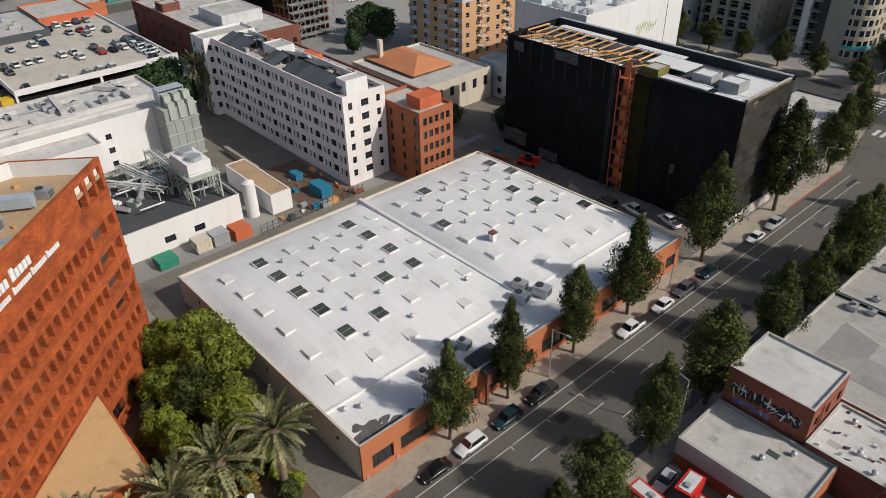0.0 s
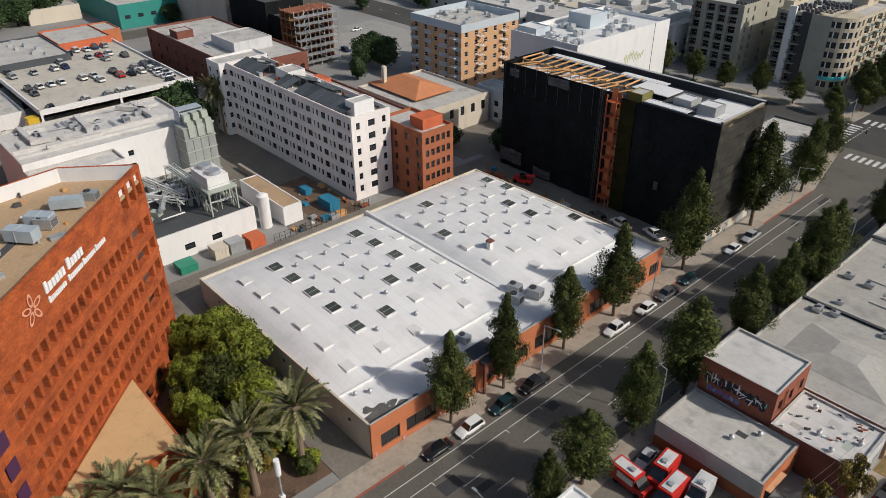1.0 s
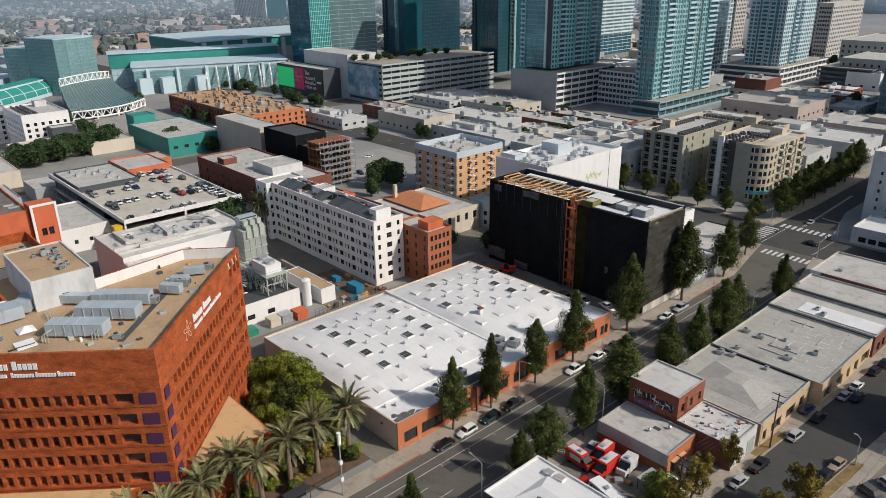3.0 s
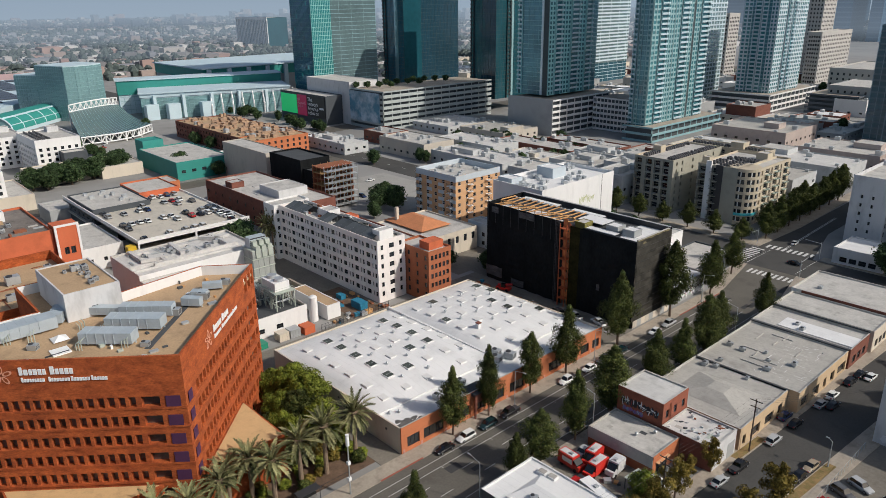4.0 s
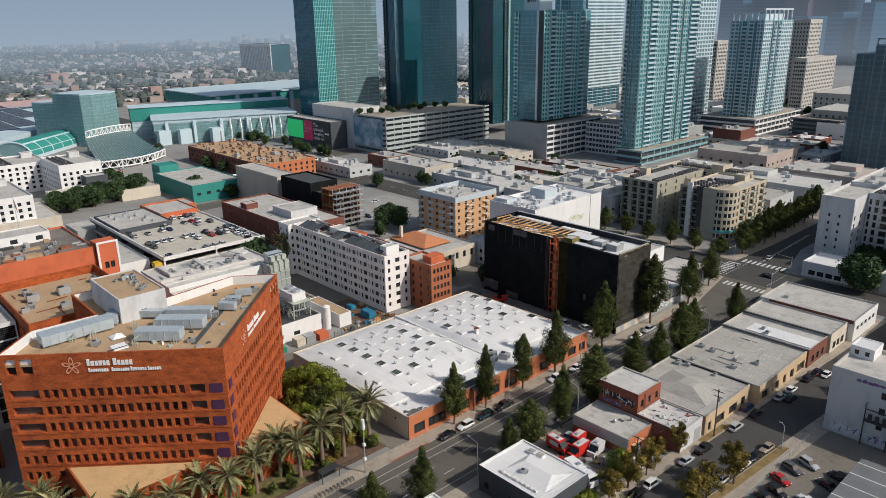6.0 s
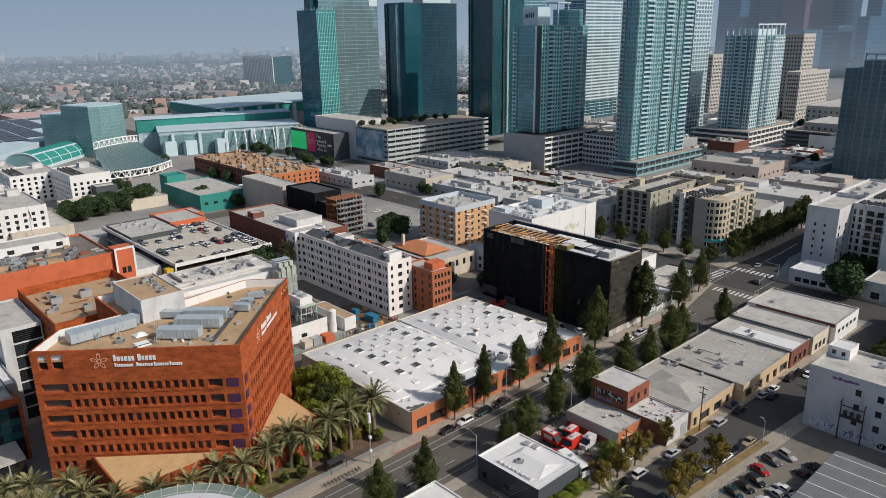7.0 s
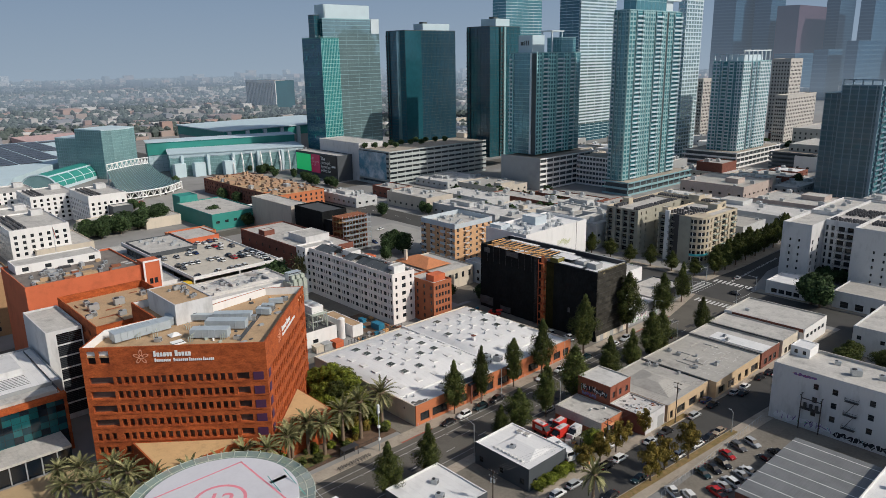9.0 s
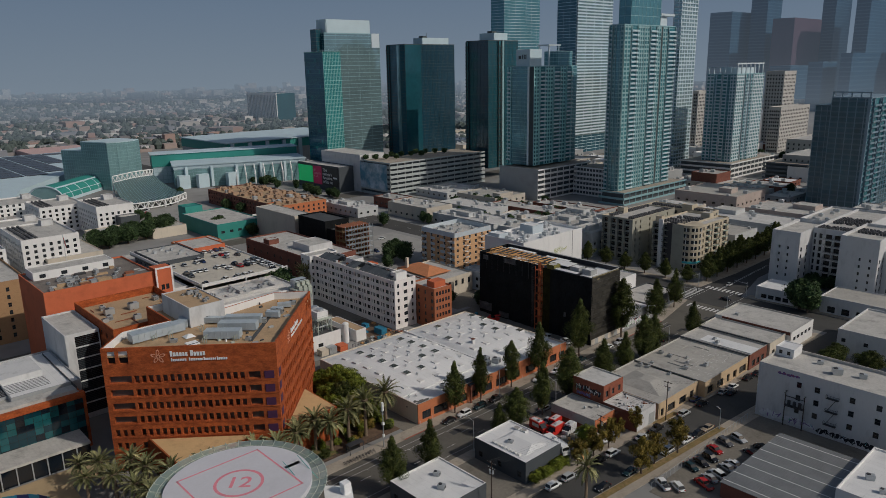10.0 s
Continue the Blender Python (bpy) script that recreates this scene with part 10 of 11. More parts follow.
bays(T, R, 25, 101, (("S", 20.6, 1.5, "pier"), ("S", 22.2, 4.2, "slot"), ("S", 0, 3.6, "balcony"), ("E", 0.2, 6.0, "frame"), ("E", 6.6, 7.0, "balcony"), ("E", 13.8, 9.4, "frame"), ("E", 23.6, 9.0, "balcony"), ("E", 33.0, 6.6, "frame"), ("E", 39.8, 7.2, "balcony")), 3.1, FRAME_TEAL, BALCONY_WHITE)
tower("apartment_tower", "glazed upper storeys of the pale green tower", corner(-222.5, 344, 14, 18), 101.9, 112, G_PALE, SLAB_PALE, SLAB_PALE, 3.1, 3.0)
building("crown_house", "pale crown screen of the apartment tower with a dark logo", (-242, 316, -228, 330), 114, SLAB_WHITE, ROOF_PALE, 0.4, ground=101.8, category="penthouse")
lg = thing("tower_sign", "dark blue logo on the tower's pale crown", "sign", at=(-240, 315.9, 107))
for x, w, h in ((0.6, 2.6, 2.6), (4.0, 1.0, 3.4), (5.8, 1.0, 3.4), (7.6, 1.0, 3.4)):
    part("letter_bar", Geo().box(x, -0.1, 0, x + w, 0, h), SLAB_DARK, lg)
g = Geo()
for x, y in ((-226, 336), (-226, 348), (-236, 336), (-236, 348)):
    g.box(x, y, 101.9, x + 0.7, y + 0.7, 117)
g.box(-237, 335, 117, -224.5, 349.5, 118)
solo("roof_frame", g, FRAME_WHITE, "white open frame on the apartment tower's roof", "frame")
# tall pale tower
R = corner(-156.5, 335.1, 12.5, 70)
T = tower("apartment_tower", "tall pale green glass apartment tower with white balconies", R, 4, 129, G_PALE, SLAB_PALE, SLAB_PALE, 3.1, 4.2, 0.14, 0.42, 0.16, east=G_PALE)
bays(T, R, 4, 129, (("S", 0.2, 3.0, "balcony"), ("S", 3.6, 2.6, "frame"), ("S", 9.6, 2.8, "frame"), ("E", 0.2, 8.0, "frame"), ("E", 8.4, 8.6, "balcony"), ("E", 17.4, 8.6, "frame"), ("E", 26.4, 6.6, "frame"), ("E", 33.4, 9.0, "balcony"), ("E", 42.6, 6.4, "frame"), ("E", 49.4, 2.0, "slot"), ("E", 51.6, 6.8, "frame"), ("E", 58.8, 10.8, "balcony")))
tower("apartment_tower", "set-back pale crown of the tall apartment tower", corner(-157.5, 344, 10, 40), 129.9, 158, G_PALE, SLAB_PALE, SLAB_PALE, 6.2, 5.0, 0.1, 0.4, 0.2)
solo("roof_frame", Geo().box(-160, 384.6, 129.9, -159, 396, 137).box(-168, 384.6, 129.9, -167, 396, 137).box(-168.4, 384.2, 137, -157, 404, 138.6), FRAME_WHITE, "white open frame on the tall tower's roof", "frame")
# towers behind
tower("white_tower", "tall tower with white horizontal floor bands", corner(-375.3, 569.3, 27.3, 70.2), 0, 190, G_SLATE, SLAB_WHITE, SLAB_WHITE, 3.5, 9.0, 0.1, 0.5)
T = tower("white_tower", "banded white east front of the tall tower", corner(-374.2, 570.5, 3, 67), 20, 189, G_GREY, FRAME_WHITE, FRAME_WHITE, 3.5, 16.0, 0.7, 1.6, 0.5)
tower("white_tower", "slim tall tower with pale concrete piers", corner(-223.9, 532.4, 8, 30), 0, 215, G_GREY, FRAME_WHITE, FRAME_WHITE, 3.6, 5.0, 0.5, 1.2, mull_w=1.0)
R = corner(-157.4, 516.5, 28.1, 56.1)
T = tower("apartment_tower", "white and pale green apartment tower with balconies", R, 12, 91, G_PALE, SLAB_PALE, SLAB_PALE, 3.1, 5.0, 0.16, 0.5, 0.3)
bays(T, R, 12, 91, (("S", 0.2, 7.0, "frame"), ("S", 9.4, 5.4, "balcony"), ("S", 15.4, 4.4, "frame"), ("S", 22.6, 5.2, "frame"), ("E", 0.2, 15.0, "frame"), ("E", 16.6, 6.2, "balcony"), ("E", 26, 6.2, "balcony"), ("E", 34.4, 21.0, "frame")), 3.1, FRAME_WHITE)
g = Geo()
for k in range(5):
    g.box(-185 + 5.2 * k, 517, 91.8, -184.2 + 5.2 * k, 517.8, 97)
for k in range(7):
    g.box(-158.6, 518 + 8.6 * k, 91.8, -157.8, 518.8 + 8.6 * k, 100)
g.box(-185.4, 516.8, 97, -163, 518, 98).box(-159, 517, 100, -157.6, 571, 101.2).box(-176, 525, 91.8, -161, 562, 97)
solo("roof_frame", g, FRAME_WHITE, "white open frames crowning the apartment tower", "frame")
OFFICE_PIER = mat("grey_office_pier", (0.2, 0.28, 0.34), 0.6)
OFFICE_BAND = mat("blue_grey_spandrel", (0.075, 0.13, 0.165), 0.5, 0.1, 0.2)
R = corner(-15.5, 414.0, 24.5, 60)
T = tower("office_tower", "dark glass office tower with grey piers and a pale corner", R, 0, 77, G_OFFICE, OFFICE_BAND, OFFICE_PIER, 3.6, 5.25, 0.05, 1.1, mull_w=0.6, rim=OFFICE_PIER)
bays(T, R, 0, 77, (("S", 22.7, 1.8, "pier"), ("E", 4, 12, "balcony"), ("E", 20, 12, "balcony")), 3.6, OFFICE_PIER, OFFICE_PIER)
for k in range(5):
    part("roof_post", Geo().box(-12.1 + 5.8 * k, -30, 77, -11.3 + 5.8 * k, -29.2, 80.6), OFFICE_PIER, T)
part("roof_beam", Geo().box(-12.2, -30.1, 80.6, 12.2, -29, 81.4), OFFICE_PIER, T)
tower("office_tower", "darker lower wing of the office tower", corner(-40.4, 420.0, 12, 50), 0, 71, G_OFFICE, OFFICE_BAND, OFFICE_PIER, 3.6, 4.0, 0.05, 1.1, mull_w=0.4)
tower("office_tower", "very tall pale blue glass office tower", corner(-583.8, 676.4, 25.9, 79), 0, 290, G_PALE, PALEBLUE_WALL, PALEBLUE_WALL, 4.2, 12, 0.1, 0.5)
FAR_BLUE = mat("blue_grey_glass", (0.022, 0.08, 0.15), 0.5, 0.12, 0.02, 0.05, 0.3, spec=0.2)
FAR_BAND = mat("blue_grey_spandrel", (0.06, 0.13, 0.2), 0.6, 0.1, 0.02, spec=0.2)
FAR_RED = mat("brown_red_granite", (0.11, 0.07, 0.1), 0.6, 0.08, 0.05, spec=0.2)
for (cx, cy, a, b, h, m, lab) in ((-495.6, 1188.3, 41.8, 146, 190, FAR_BLUE, "distant dark blue office tower"), (-390.8, 1204.3, 37.4, 121, 174, FAR_RED, "distant brown granite office tower"), (-379.4, 1355.1, 23.2, 78, 235, FAR_BLUE, "distant tall blue office tower"), (-294.2, 1268.9, 22.3, 150, 215, FAR_BLUE, "distant stepped blue office tower"), (-455, 1240, 30, 60, 212, FAR_BLUE, "distant upper shaft of a blue office tower"), (-184.5, 875.9, 13.2, 150, 110, FAR_BLUE, "distant broad blue office block"), (-217.8, 875, 17.5, 48.9, 100, FAR_BLUE, "distant glass office block"), (-300, 980, 30, 80, 95, FAR_BLUE, "distant glass office block"), (-120, 1000, 30, 120, 140, FAR_BLUE, "distant glass office tower"), (-60, 900, 30, 120, 90, FAR_BLUE, "distant dark glass office block")):
    far_k = 1.6                                        # set back along the line of sight to its true distance
    cx, cy, h = 139 + (cx - 139) * far_k, -117 + (cy + 117) * far_k, 101 + (h - 101) * far_k
    tower("distant_tower", lab, corner(cx, cy, a * far_k, b * far_k), 0, h, m, FAR_BAND if m is FAR_BLUE else m, m, 9.0, 12.0, 0.1, 2.6)
PALE_STONE = mat("pale_grey_stone", (0.46, 0.44, 0.41), 0.85, 0.06, 0.12)
for (cx, cy, a, b, h, m, nS, nE, nr) in ((-221.5, 775.2, 22, 34, 90, PALE_STONE, 6, 8, 20), (-191, 700.4, 14, 80, 52, PALE_STONE, 5, 18, 12), (-270.2, 662.5, 7, 22.7, 70, PALE_STONE, 2, 6, 17), (-215, 640, 30, 50, 22, WHITE_WALL, 6, 9, 4), (-110, 620, 40, 90, 26, PALE_STONE, 8, 18, 5), (-60, 540, 60, 60, 20, GREY_WALL, 12, 12, 4)):
    building("masonry_block", "distant cream masonry block with rows of windows", corner(cx, cy, a, b), h, m, ROOF_PALE, 0.8, {"S": (nS, nr, 1.6, 2.0, 3, (h - 4) / nr), "E": (nE, nr, 1.8, 2.0, 3, (h - 4) / nr)}, windows=False, group="masonry blocks")


PODIUM_CORE = mat("painted_parking_shade", (0.1, 0.115, 0.125), 0.9)


def parking_podium(name, label, rect, h, n, front, rails=1.3):
    """A garage podium: open decks behind bands of wall."""
    x0, y0, x1, y1 = rect
    e = thing(name, label, "parking garage", at=((x0 + x1) / 2, (y0 + y1) / 2, 0))
    a, b = (x1 - x0) / 2, (y1 - y0) / 2
    # solid core, its dark colour stands in for shade between the decks
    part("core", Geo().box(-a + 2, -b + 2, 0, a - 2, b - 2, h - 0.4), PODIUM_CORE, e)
    for k in range(n + 1):
        z = h * k / n
        part("deck_band", Geo().box(-a, -b, max(0, z - 0.3), a, -b + 0.3, z + rails if k < n else z + 0.8).box(a - 0.3, -b, max(0, z - 0.3), a, b, z + rails if k < n else z + 0.8), front, e)
        part("deck", Geo().box(-a + 0.3, -b + 0.3, max(0, z - 0.3), a - 0.3, b - 0.3, max(0.02, z)), CONCRETE, e)
    for k in range(int(2 * b / 8) + 1):
        part("column", Geo().box(a - 0.7, -b + k * 8, 0, a - 0.31, -b + k * 8 + 0.6, h), front, e)
    return e


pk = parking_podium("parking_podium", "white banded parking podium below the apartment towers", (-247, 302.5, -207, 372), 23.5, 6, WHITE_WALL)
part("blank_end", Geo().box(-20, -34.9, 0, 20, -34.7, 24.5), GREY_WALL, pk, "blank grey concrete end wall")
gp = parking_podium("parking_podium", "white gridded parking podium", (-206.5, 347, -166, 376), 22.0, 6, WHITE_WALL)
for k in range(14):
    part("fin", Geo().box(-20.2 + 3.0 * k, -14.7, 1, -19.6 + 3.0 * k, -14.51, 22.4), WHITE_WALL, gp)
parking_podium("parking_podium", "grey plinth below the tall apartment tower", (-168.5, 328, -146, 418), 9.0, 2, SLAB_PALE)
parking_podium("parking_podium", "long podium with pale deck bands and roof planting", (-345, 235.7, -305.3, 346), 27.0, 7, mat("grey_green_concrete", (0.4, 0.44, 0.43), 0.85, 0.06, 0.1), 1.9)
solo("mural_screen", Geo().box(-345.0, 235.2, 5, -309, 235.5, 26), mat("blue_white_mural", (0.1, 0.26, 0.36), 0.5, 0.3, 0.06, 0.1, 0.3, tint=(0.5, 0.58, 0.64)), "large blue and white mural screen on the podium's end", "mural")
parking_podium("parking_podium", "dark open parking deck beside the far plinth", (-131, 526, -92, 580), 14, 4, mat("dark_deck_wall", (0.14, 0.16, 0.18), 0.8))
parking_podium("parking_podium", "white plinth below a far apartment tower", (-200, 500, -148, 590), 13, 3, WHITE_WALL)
# sign building with the advert screens
sg = building("sign_building", "dark building carrying large advertising screens", (-420, 221, -356, 236), 21, CHAR_WALL, ROOF_PALE, 0.5)
building("sign_annex", "pale blank block behind the screens", (-404, 236.2, -346, 262), 31, AGED_WHITE, ROOF_PALE, 0.5)
for k in range(12):
    tree(FARTREE, k, -343 + (k % 4) * 5, 240 + 7 * k, 5, 3.5, "planting on the podium roof", "podium planting", 30 * k, 27.0, "shrub")
def screen(name, x0, x1, z0, z1, mt, label, glow):
    bs = mt.node_tree.nodes["Principled BSDF"]
    bs.inputs["Emission Color"].default_value = glow
    bs.inputs["Emission Strength"].default_value = 0.35
    e = solo(name, Geo().box(x0, 220.55, z0, x1, 220.95, z1), mt, label, "advertising screen")
    return e
screen("advert_screen", -419, -396, 5, 19.5, mat("bright_green_screen", (0.05, 0.55, 0.2), 0.5, 0.02), "bright green advertising screen", (0.01, 0.7, 0.2, 1))
screen("advert_screen", -395, -382, 4.5, 20.0, mat("dark_red_screen", (0.25, 0.02, 0.06), 0.5, 0.05), "dark red advertising screen", (0.3, 0.02, 0.08, 1))
screen("advert_screen", -381, -357, 4.5, 20.5, mat("black_screen", (0.015, 0.015, 0.018), 0.4), "black advertising screen with white words", (0.01, 0.01, 0.012, 1))


def words(text, x, z, size, mt, label):
    cu = bpy.data.curves.new("lettering", "FONT")
    cu.body, cu.size, cu.extrude = text, size, 0.02
    cu.materials.append(mt)
    cu.space_line = 0.8
    o = new("lettering", cu)
    o.matrix_world = pose(x, 220.45, z, 90, 0, 0)
    return tagged(o, label, "lettering")


words("The\nnetwork\nAmerica\nrelies on", -380, 16.2, 4.2, SIGN_WHITE, "white words on the black advertising screen")
words("#1\nnetwork\nin LA", -394, 15.5, 3.2, mat("pale_pink_letters", (0.6, 0.35, 0.4), 0.6), "pale words on the red advertising screen")
solo("logo_bar", Geo().box(-364, 220.4, 11, -358.5, 220.54, 12.4), SIGN_WHITE, "plain white logo bar on the black screen", "logo")

# ---- convention halls and the glass hotel ----
def glazed_block(parent, poly, z0, h, glass, mull, step=2.6, floor=2.9):
    """A glass prism with a grid of mullions on its faces."""
    part("glass_block", Geo().prism(poly, z0, h), glass, parent)
    g = Geo()
    n = len(poly)
    for k in range(n):
        a, b = Vector(poly[k]), Vector(poly[(k + 1) % n])
        L = (b - a).length
        d = (b - a) / L
        nn = Vector((d.y, -d.x)) * 0.12
        for j in range(int(L / step) + 1):
            p = a + d * min(L, j * step) + nn
            g.beam((p.x, p.y, z0), (p.x, p.y, h), 0.16)
        for j in range(1, int((h - z0) / floor) + 1):
            p, q = a + nn, b + nn
            g.beam((p.x, p.y, z0 + j * floor), (q.x, q.y, z0 + j * floor), 0.2)
    part("mullion", g, mull, parent, kind="stuff")
    part("roof_cap", Geo().prism(poly, h, h + 0.8), SLAB_WHITE, parent)


HOTEL_GLASS = mat("grey_green_hotel_glass", (0.19, 0.33, 0.34), 0.2, 0.15, 0.05, 0.05, 0.4, spec=0.7)
gh = thing("glass_hotel", "grey-green glass convention building with a fine mullion grid", "building", at=(0, 0, 0))
glazed_block(gh, [(-520, 90), (-518.5, 98), (-520, 107), (-524, 115), (-531, 122), (-562, 112), (-552, 78)], 0, 42, HOTEL_GLASS, SLAB_PALE)
glazed_block(gh, [(-552.4, 78), (-562.4, 112), (-592, 102), (-574, 67)], 0, 34, HOTEL_GLASS, SLAB_PALE)
ar = thing("glazed_canopy", "sloping fan-shaped glass canopy on white trusses", "canopy", at=(0, 0, 0))
F0, F1, T0, T1 = Vector((-404, 62, 6)), Vector((-424, 116, 6)), Vector((-479, 78, 13)), Vector((-497, 119, 13))
N = 20


def fan(u, v):
    f = F0.lerp(F1, u) + Vector((9, 2, 0)) * math.sin(math.pi * u)
    t = T0.lerp(T1, u) + Vector((4, 1, 1.5)) * math.sin(math.pi * u)
    p = f.lerp(t, v)
    p.z -= 3.0 * math.sin(math.pi * v)
    return p


g = Geo()
for k in range(N):
    for j in range(6):
        g.face([fan(k / N, j / 6), fan((k + 1) / N, j / 6), fan((k + 1) / N, (j + 1) / 6), fan(k / N, (j + 1) / 6)])
part("glass_slope", g, mat("grey_canopy_glass", (0.13, 0.2, 0.19), 0.25, 0.1, 0.2, spec=0.6), ar, "grey-green sloping glass")
g = Geo()
up = Vector((0, 0, 1))
for k in range(N + 1):
    for j in range(6):
        g.beam(fan(k / N, j / 6) + up * 0.2, fan(k / N, (j + 1) / 6) + up * 0.2, 0.2)
part("glazing_bar", g, SLAB_PALE, ar, kind="stuff")
for nm, v, dz in (("white_truss", 0.0, -4.5), ("white_truss", 1.0, 5.0)):
    g = Geo()
    for k in range(N):
        a, b = fan(k / N, v), fan((k + 1) / N, v)
        g.beam(a, b, 0.7)
        g.beam(a + up * dz, b + up * dz, 0.7)
        g.beam(a, b + up * dz if k % 2 else a + up * dz, 0.45)
        if k % 2 == 0:
            g.beam(a + up * dz, b, 0.45)
    part(nm, g, SIGN_WHITE, ar, "white tubular truss", kind="stuff")
for u in (0.0, 0.25, 0.5, 0.75, 1.0):
    p, q = fan(u, 0), fan(u, 1)
    part("column", Geo().beam((p.x, p.y, 0), (p.x, p.y, p.z), 0.8), SIGN_WHITE, ar)
    part("column", Geo().beam((q.x, q.y, 0), (q.x, q.y, q.z), 0.8), SIGN_WHITE, ar)


def hall(a, b, depth, h, label, band, base=None, z_split=0.5, piers=True):
    """A convention hall behind the line a-b: glazed base, coloured band, white roof edge and piers."""
    a, b = Vector(a), Vector(b)
    d = (b - a).normalized()
    nn = Vector((-d.y, d.x))
    back = nn * depth
    poly = [tuple(a), tuple(b), tuple(b + back), tuple(a + back)]
    if signed_area(poly) < 0:
        poly = poly[::-1]
    big = inset(poly, -0.6)
    e = thing("convention_hall", label, "convention hall", "convention halls", at=(0, 0, 0))
    glazed_block(e, poly, 0, h * z_split, base or G_DARK, SLAB_PALE, 4.0, 3.5)
    part("band", Geo().prism(big, h * z_split + 0.81, h), band, e, "teal metal band")
    part("roof", Geo().prism(inset(poly, -1.6), h, h + 0.8), SLAB_WHITE, e, "white flat roof")
    if piers:
        L = (b - a).length
        for k in range(int(L / 22)):
            p = a + d * (10 + 22 * k) - nn * 1.4
            part("pier", Geo().box(p.x - 1.2, p.y - 1.2, 0, p.x + 1.2, p.y + 1.2, h * 0.92), SLAB_WHITE, e)


hall((-487, 134), (-446, 244), 40, 20, "glazed convention concourse with white piers and a pale roof", SLAB_WHITE, HOTEL_GLASS, 0.82)
hall((-530, 132), (-490, 262), 22, 27, "long teal upper wing of the convention centre", TEAL_WALL, SLAB_WHITE, 0.55, False)
tr2 = thing("concourse_truss", "white raking struts along the concourse front", "truss", at=(0, 0, 0))
for k in range(9):
    p = Vector((-469, 184)).lerp(Vector((-445, 247)), k / 8)
    q = p + Vector((6.5, -2.4))
    part("strut", Geo().beam((p.x, p.y, 19), (q.x, q.y, 8), 0.9).beam((q.x, q.y, 0), (q.x, q.y, 9), 0.9).beam((p.x + 1, p.y - 0.4, 9), (q.x, q.y, 8.4), 0.6), SIGN_WHITE, tr2)
for u in (0.06, 0.2, 0.42):
    p = Vector((-487, 134)).lerp(Vector((-446, 244)), u) + Vector((3.5, -1.3))
    part("gate_pier", Geo().prism([(p.x - 3, p.y - 5), (p.x + 3, p.y - 5), (p.x + 3, p.y + 5), (p.x - 3, p.y + 5)], 0, 12), SLAB_WHITE, tr2, "white gate block")
bh3 = thing("convention_hall", "broad convention hall with a white roof and teal east wall", "convention hall", "convention halls", at=(0, 0, 0))
part("wall", Geo().box(-650, 213, 0, -541, 372, 21), GREY_WALL, bh3, "grey lower wall")
part("band", Geo().box(-650.5, 212.5, 21, -540.5, 372.5, 30), TEAL_WALL, bh3, "teal metal band")
part("roof", Geo().box(-652, 211, 30, -539, 374, 31), SLAB_WHITE, bh3, "white flat roof")
for k in range(8):
    part("pier", Geo().box(-540.4, 216 + 20 * k, 0, -538.4, 220 + 20 * k, 29.5), SLAB_WHITE, bh3)
vt = thing("vaulted_hall", "teal glass vaulted hall with white ribs", "hall", at=(0, 0, 0))
A0, B0 = Vector((-500, 31, 0)), Vector((-548, 81, 0))
vd = (B0 - A0).normalized()
vn = Vector((vd.y, -vd.x, 0))
g, gr, gp = Geo(), Geo(), Geo()
NV, VR = 16, 15
def arch(k):
    w = math.pi * k / NV
    return vn * VR * math.cos(w) + up * (2.5 + 10.5 * math.sin(w))
for k in range(NV):
    pa, pb = arch(k), arch(k + 1)
    (gp if k < 5 else g).face([A0 + pa, B0 + pa, B0 + pb, A0 + pb])
    gr.beam(A0 + pa, A0 + pb, 0.9)
    if k < 5:
        for f in (0.2, 0.4, 0.6, 0.8, 1.0):
            gr.beam(A0.lerp(B0, f) + pa, A0.lerp(B0, f) + pb, 0.5)
gr.beam(A0 + arch(5), B0 + arch(5), 1.2).beam(A0 + arch(2), B0 + arch(2), 0.5)
part("vault", g, TEAL_WALL, vt, "teal metal vault")
part("glazed_flank", gp, TEAL_WALL, vt, "teal flank of the vault between white ribs")
part("rib", gr, SLAB_WHITE, vt, kind="stuff")
part("end_wall", Geo().face([A0 + arch(k) for k in range(NV + 1)]).face([A0 + vn * VR, A0 - vn * VR, A0 - vn * VR + up * 2.5, A0 + vn * VR + up * 2.5]), HOTEL_GLASS, vt)
part("side_wall", Geo().face([A0 + vn * VR, B0 + vn * VR, B0 + vn * VR + up * 2.5, A0 + vn * VR + up * 2.5]).face([A0 - vn * VR, B0 - vn * VR, B0 - vn * VR + up * 2.5, A0 - vn * VR + up * 2.5]), SLAB_WHITE, vt)
SOLAR = mat("solar_field", (0.05, 0.055, 0.07), 0.35, 0.3, 0.06, 0.2, 0.2)
e = thing("arena_roof", "broad low white roof covered with dark solar panels", "arena", at=(0, 0, 0))
part("base", Geo().prism([(-810, -150), (-478, -150), (-478, 4), (-520, 18), (-600, 78), (-810, 136)], 0, 10), SLAB_WHITE, e, "white membrane roof")
for i in range(11):
    for j in range(13):
        xa, ya = -800 + i * 18, -146 + j * 21
        if ya + 17 < 74 + (-600 - xa) * 0.26:
            part("solar_array", Geo().box(xa, ya, 10.2, xa + 16.6, ya + 18.5, 10.6), SOLAR, e)
for k in range(9):
    part("roof_vent", Geo().box(-590 + 11 * k, -60 + 6 * k, 10, -586 + 11 * k, -56 + 6 * k, 12), METAL, e)
solo("far_market", Geo().box(-900, 100, 0, -790, 175, 9), mat("pale_pink_roof", (0.55, 0.38, 0.36), 0.9), "long low pale pink building", "building")

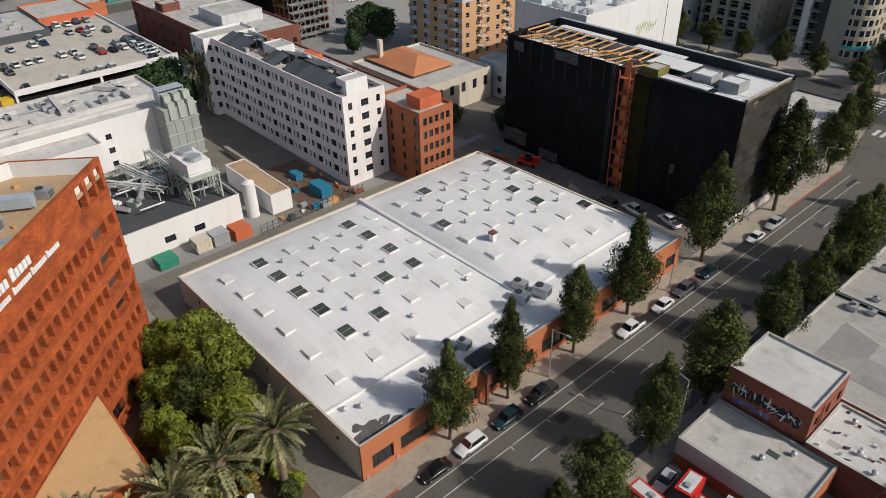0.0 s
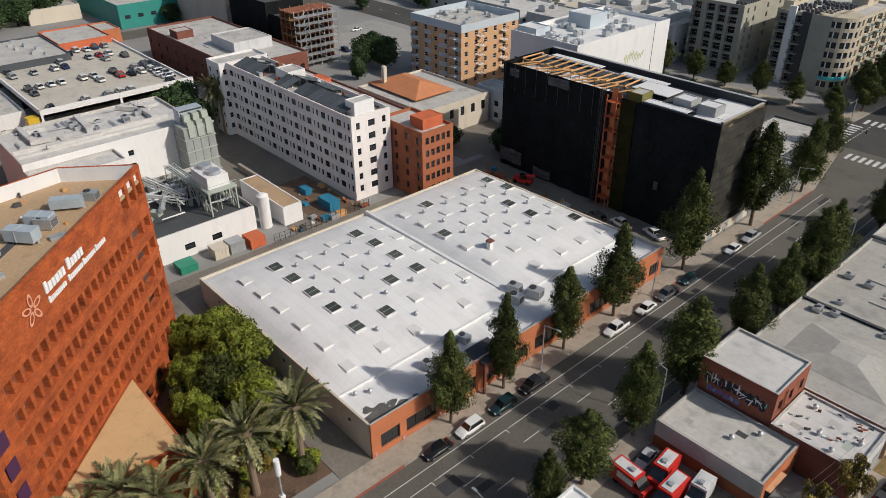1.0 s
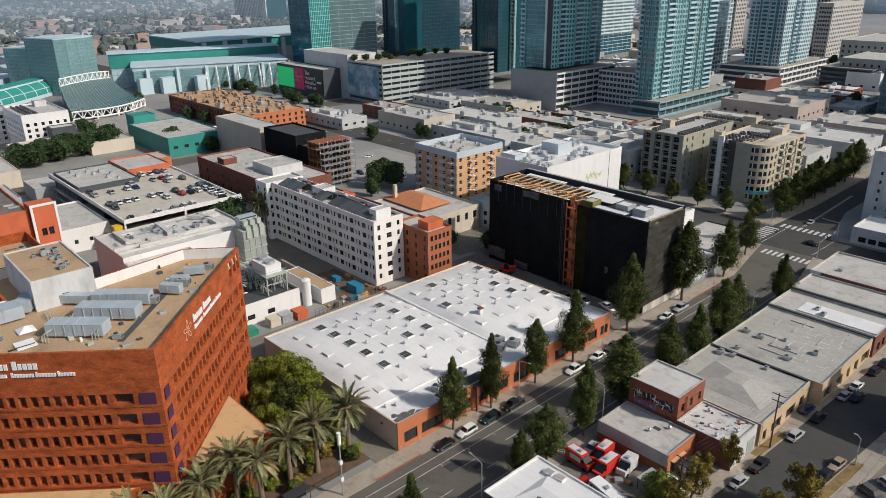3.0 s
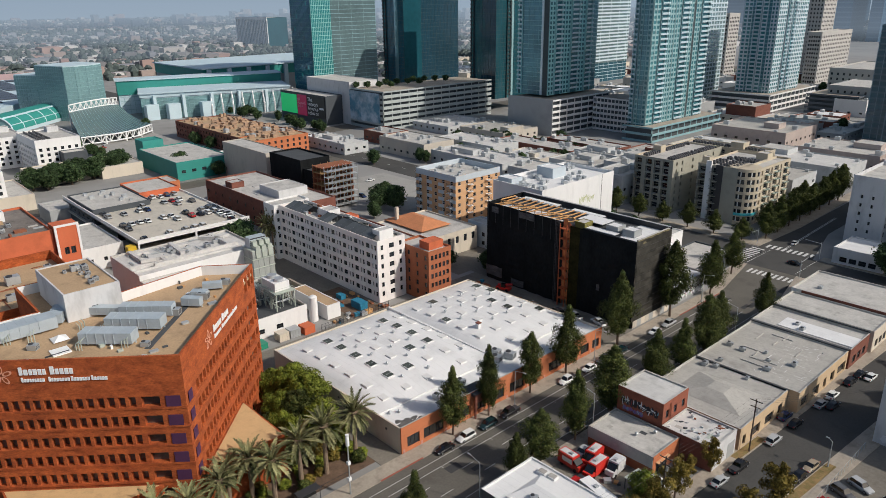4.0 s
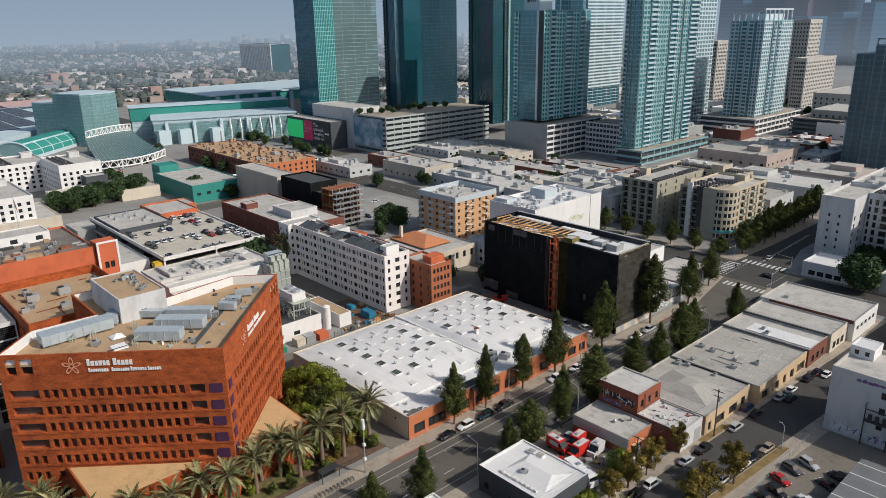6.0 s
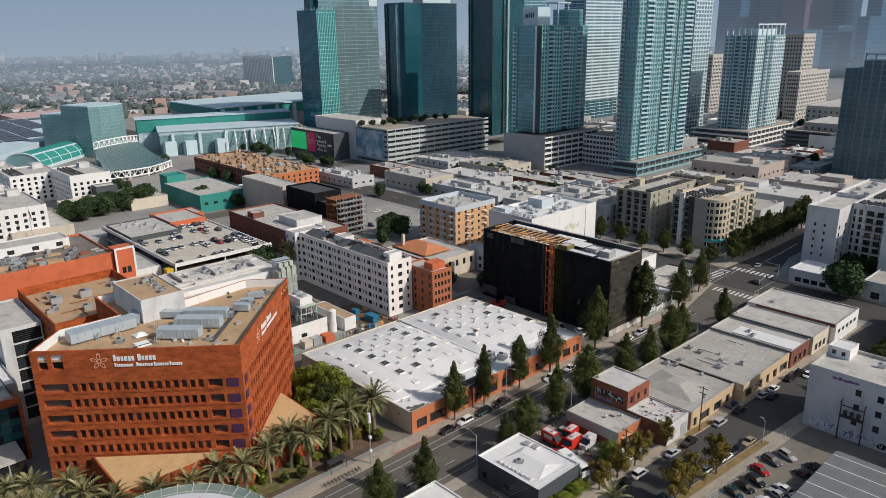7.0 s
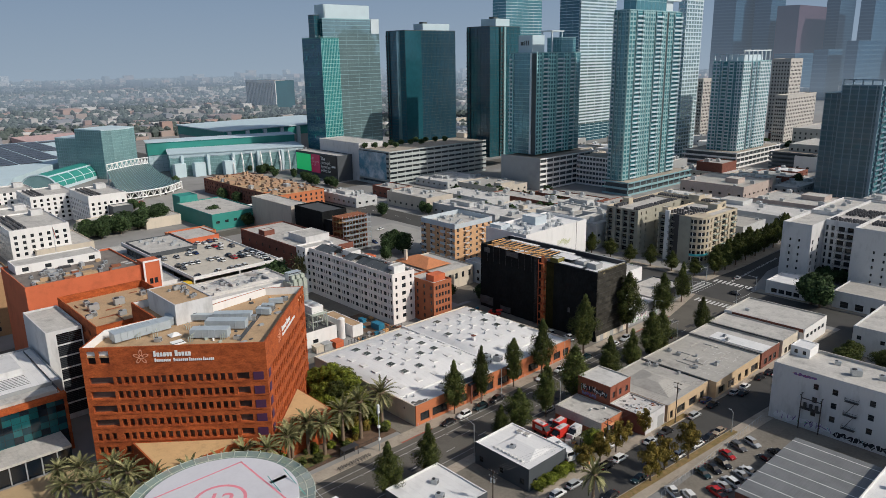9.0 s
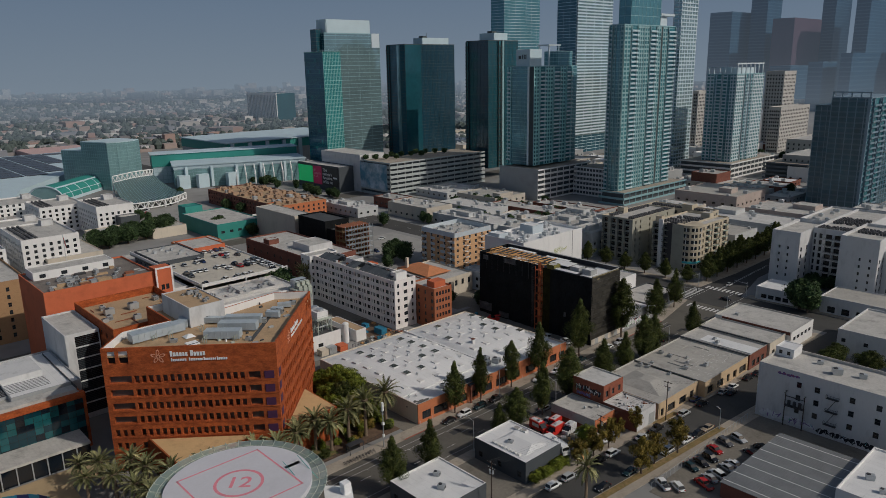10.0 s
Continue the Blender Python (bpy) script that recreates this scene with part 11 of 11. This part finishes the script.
# ---- the plain to the west: low houses, trees, distance ----
HOUSE = island_mat("far_house_walls", [(0.4, 0.38, 0.37), (0.27, 0.25, 0.25), (0.58, 0.57, 0.56), (0.2, 0.2, 0.21), (0.36, 0.29, 0.26), (0.25, 0.26, 0.29), (0.44, 0.42, 0.41), (0.38, 0.27, 0.24)])
rng = random.Random(91)
g, gt = Geo(), Geo()
for k in range(11000):
    d = 250 + 3900 * rng.random() ** 1.2
    a = math.radians(rng.uniform(96, 178))
    x, y = 100 + d * math.cos(a) * 1.0, -80 + d * math.sin(a)
    if (x > -680 and y < 480) or (x > -830 and 170 < y < 460) or (x > -830 and -170 < y < 150) or (x > -910 and 90 < y < 185) or (x > -520 and y < 1500):
        continue
    w, l = rng.uniform(8, 18), rng.uniform(8, 24)
    h = rng.uniform(3.5, 7) if rng.random() < 0.93 else rng.uniform(8, 16)
    if rng.random() < 0.02:
        w, l, h = w * 2.5, l * 2, h * 1.6
    if d > 2700 and rng.random() < 0.03:
        w, l, h = w * 2.5, l * 2, rng.uniform(14, 42)
    if rng.random() < 0.95:
        for _ in range(3 if noise.noise(Vector((x * 0.006, y * 0.006, 0))) > -0.05 else 1):
            tx, ty, r = x + rng.uniform(-22, 22), y + rng.uniform(-22, 22), rng.uniform(2.8, 6.2)
            gt.cone((tx, ty, 0), (tx, ty, r * 1.1), r * 0.8, r * 1.15, 5, 0, False)
            gt.cone((tx, ty, r * 1.1), (tx + rng.uniform(-1, 1), ty, r * 1.9), r * 1.15, r * 0.4, 5)
    g.box(x, y, 0, x + w, y + l, h, 0, False)
solo("far_houses", g, HOUSE, "far plain of low pale houses and blocks", "houses", kind="stuff")
# crown colour is lifted towards grey to hold distance haze
solo("far_trees", gt, mat("hazed_far_foliage", (0.085, 0.108, 0.1), 0.9, 0.2, 0.05), "far dark tree crowns between the houses", "trees", kind="stuff")
building("far_office", "distant white office slab with vertical piers", (-1290, 637, -1169, 680), 55, G_DARK, ROOF_PALE, 1.0)
fo = thing("office_screen", "white piers and top band before the distant office slab", "piers", at=(-1229, 636, 0))
for k in range(21):
    part("pier", Geo().box(-61 + 6 * k, -0.6, 0, -58.4 + 6 * k, 0.9, 52), WHITE_WALL, fo)
part("top_band", Geo().box(-61, -0.6, 52, 61, 0.9, 57), WHITE_WALL, fo)
# glowing rings imitate haze; the inner ones stand before far towers and houses
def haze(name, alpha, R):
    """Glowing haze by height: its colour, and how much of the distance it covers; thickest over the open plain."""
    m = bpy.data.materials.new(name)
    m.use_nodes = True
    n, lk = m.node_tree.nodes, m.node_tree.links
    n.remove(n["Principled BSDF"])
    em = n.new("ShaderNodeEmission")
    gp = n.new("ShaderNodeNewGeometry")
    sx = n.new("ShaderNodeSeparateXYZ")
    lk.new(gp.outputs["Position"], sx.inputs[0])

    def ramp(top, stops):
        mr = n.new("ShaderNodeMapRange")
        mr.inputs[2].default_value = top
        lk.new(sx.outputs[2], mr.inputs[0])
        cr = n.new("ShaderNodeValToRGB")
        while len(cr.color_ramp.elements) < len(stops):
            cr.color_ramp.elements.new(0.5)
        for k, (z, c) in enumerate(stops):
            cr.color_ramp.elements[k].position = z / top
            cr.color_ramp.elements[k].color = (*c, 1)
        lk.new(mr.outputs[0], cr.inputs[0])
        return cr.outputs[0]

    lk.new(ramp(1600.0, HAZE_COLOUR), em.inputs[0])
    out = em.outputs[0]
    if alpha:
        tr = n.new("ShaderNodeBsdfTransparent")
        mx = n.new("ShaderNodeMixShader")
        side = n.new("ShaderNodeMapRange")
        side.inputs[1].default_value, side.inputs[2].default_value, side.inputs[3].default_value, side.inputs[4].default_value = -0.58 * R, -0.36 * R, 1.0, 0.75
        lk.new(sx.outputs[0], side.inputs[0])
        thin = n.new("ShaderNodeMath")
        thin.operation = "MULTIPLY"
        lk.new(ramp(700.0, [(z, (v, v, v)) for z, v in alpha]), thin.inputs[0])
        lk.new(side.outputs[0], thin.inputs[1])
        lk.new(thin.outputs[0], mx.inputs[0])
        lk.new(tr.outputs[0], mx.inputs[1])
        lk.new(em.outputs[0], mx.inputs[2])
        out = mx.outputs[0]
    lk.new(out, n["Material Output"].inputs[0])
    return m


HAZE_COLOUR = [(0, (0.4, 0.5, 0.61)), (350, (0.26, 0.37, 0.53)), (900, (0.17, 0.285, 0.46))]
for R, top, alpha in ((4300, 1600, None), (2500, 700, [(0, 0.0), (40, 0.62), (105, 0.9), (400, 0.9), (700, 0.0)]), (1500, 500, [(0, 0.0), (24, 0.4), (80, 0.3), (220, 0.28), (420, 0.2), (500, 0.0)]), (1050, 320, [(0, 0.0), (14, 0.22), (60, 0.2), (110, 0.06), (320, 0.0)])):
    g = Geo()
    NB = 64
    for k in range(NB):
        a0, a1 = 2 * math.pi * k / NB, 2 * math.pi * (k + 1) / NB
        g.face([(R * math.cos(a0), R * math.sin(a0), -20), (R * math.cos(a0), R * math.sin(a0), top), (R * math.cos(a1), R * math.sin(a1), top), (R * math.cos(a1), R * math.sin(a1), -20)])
    solo("backdrop", g, haze("distant_haze", alpha, R), "glowing ring painted as grey-blue haze", "sky", kind="structure")

solo("roof_clutter", FAR_UNITS, METAL, "grey units scattered over the far flat roofs", "roof units", kind="stuff")
solo("roof_condensers", DARK_UNITS, mat("dark_condenser", (0.09, 0.09, 0.095), 0.6), "rows of small dark condensers on the apartment roofs", "condensers", kind="stuff")
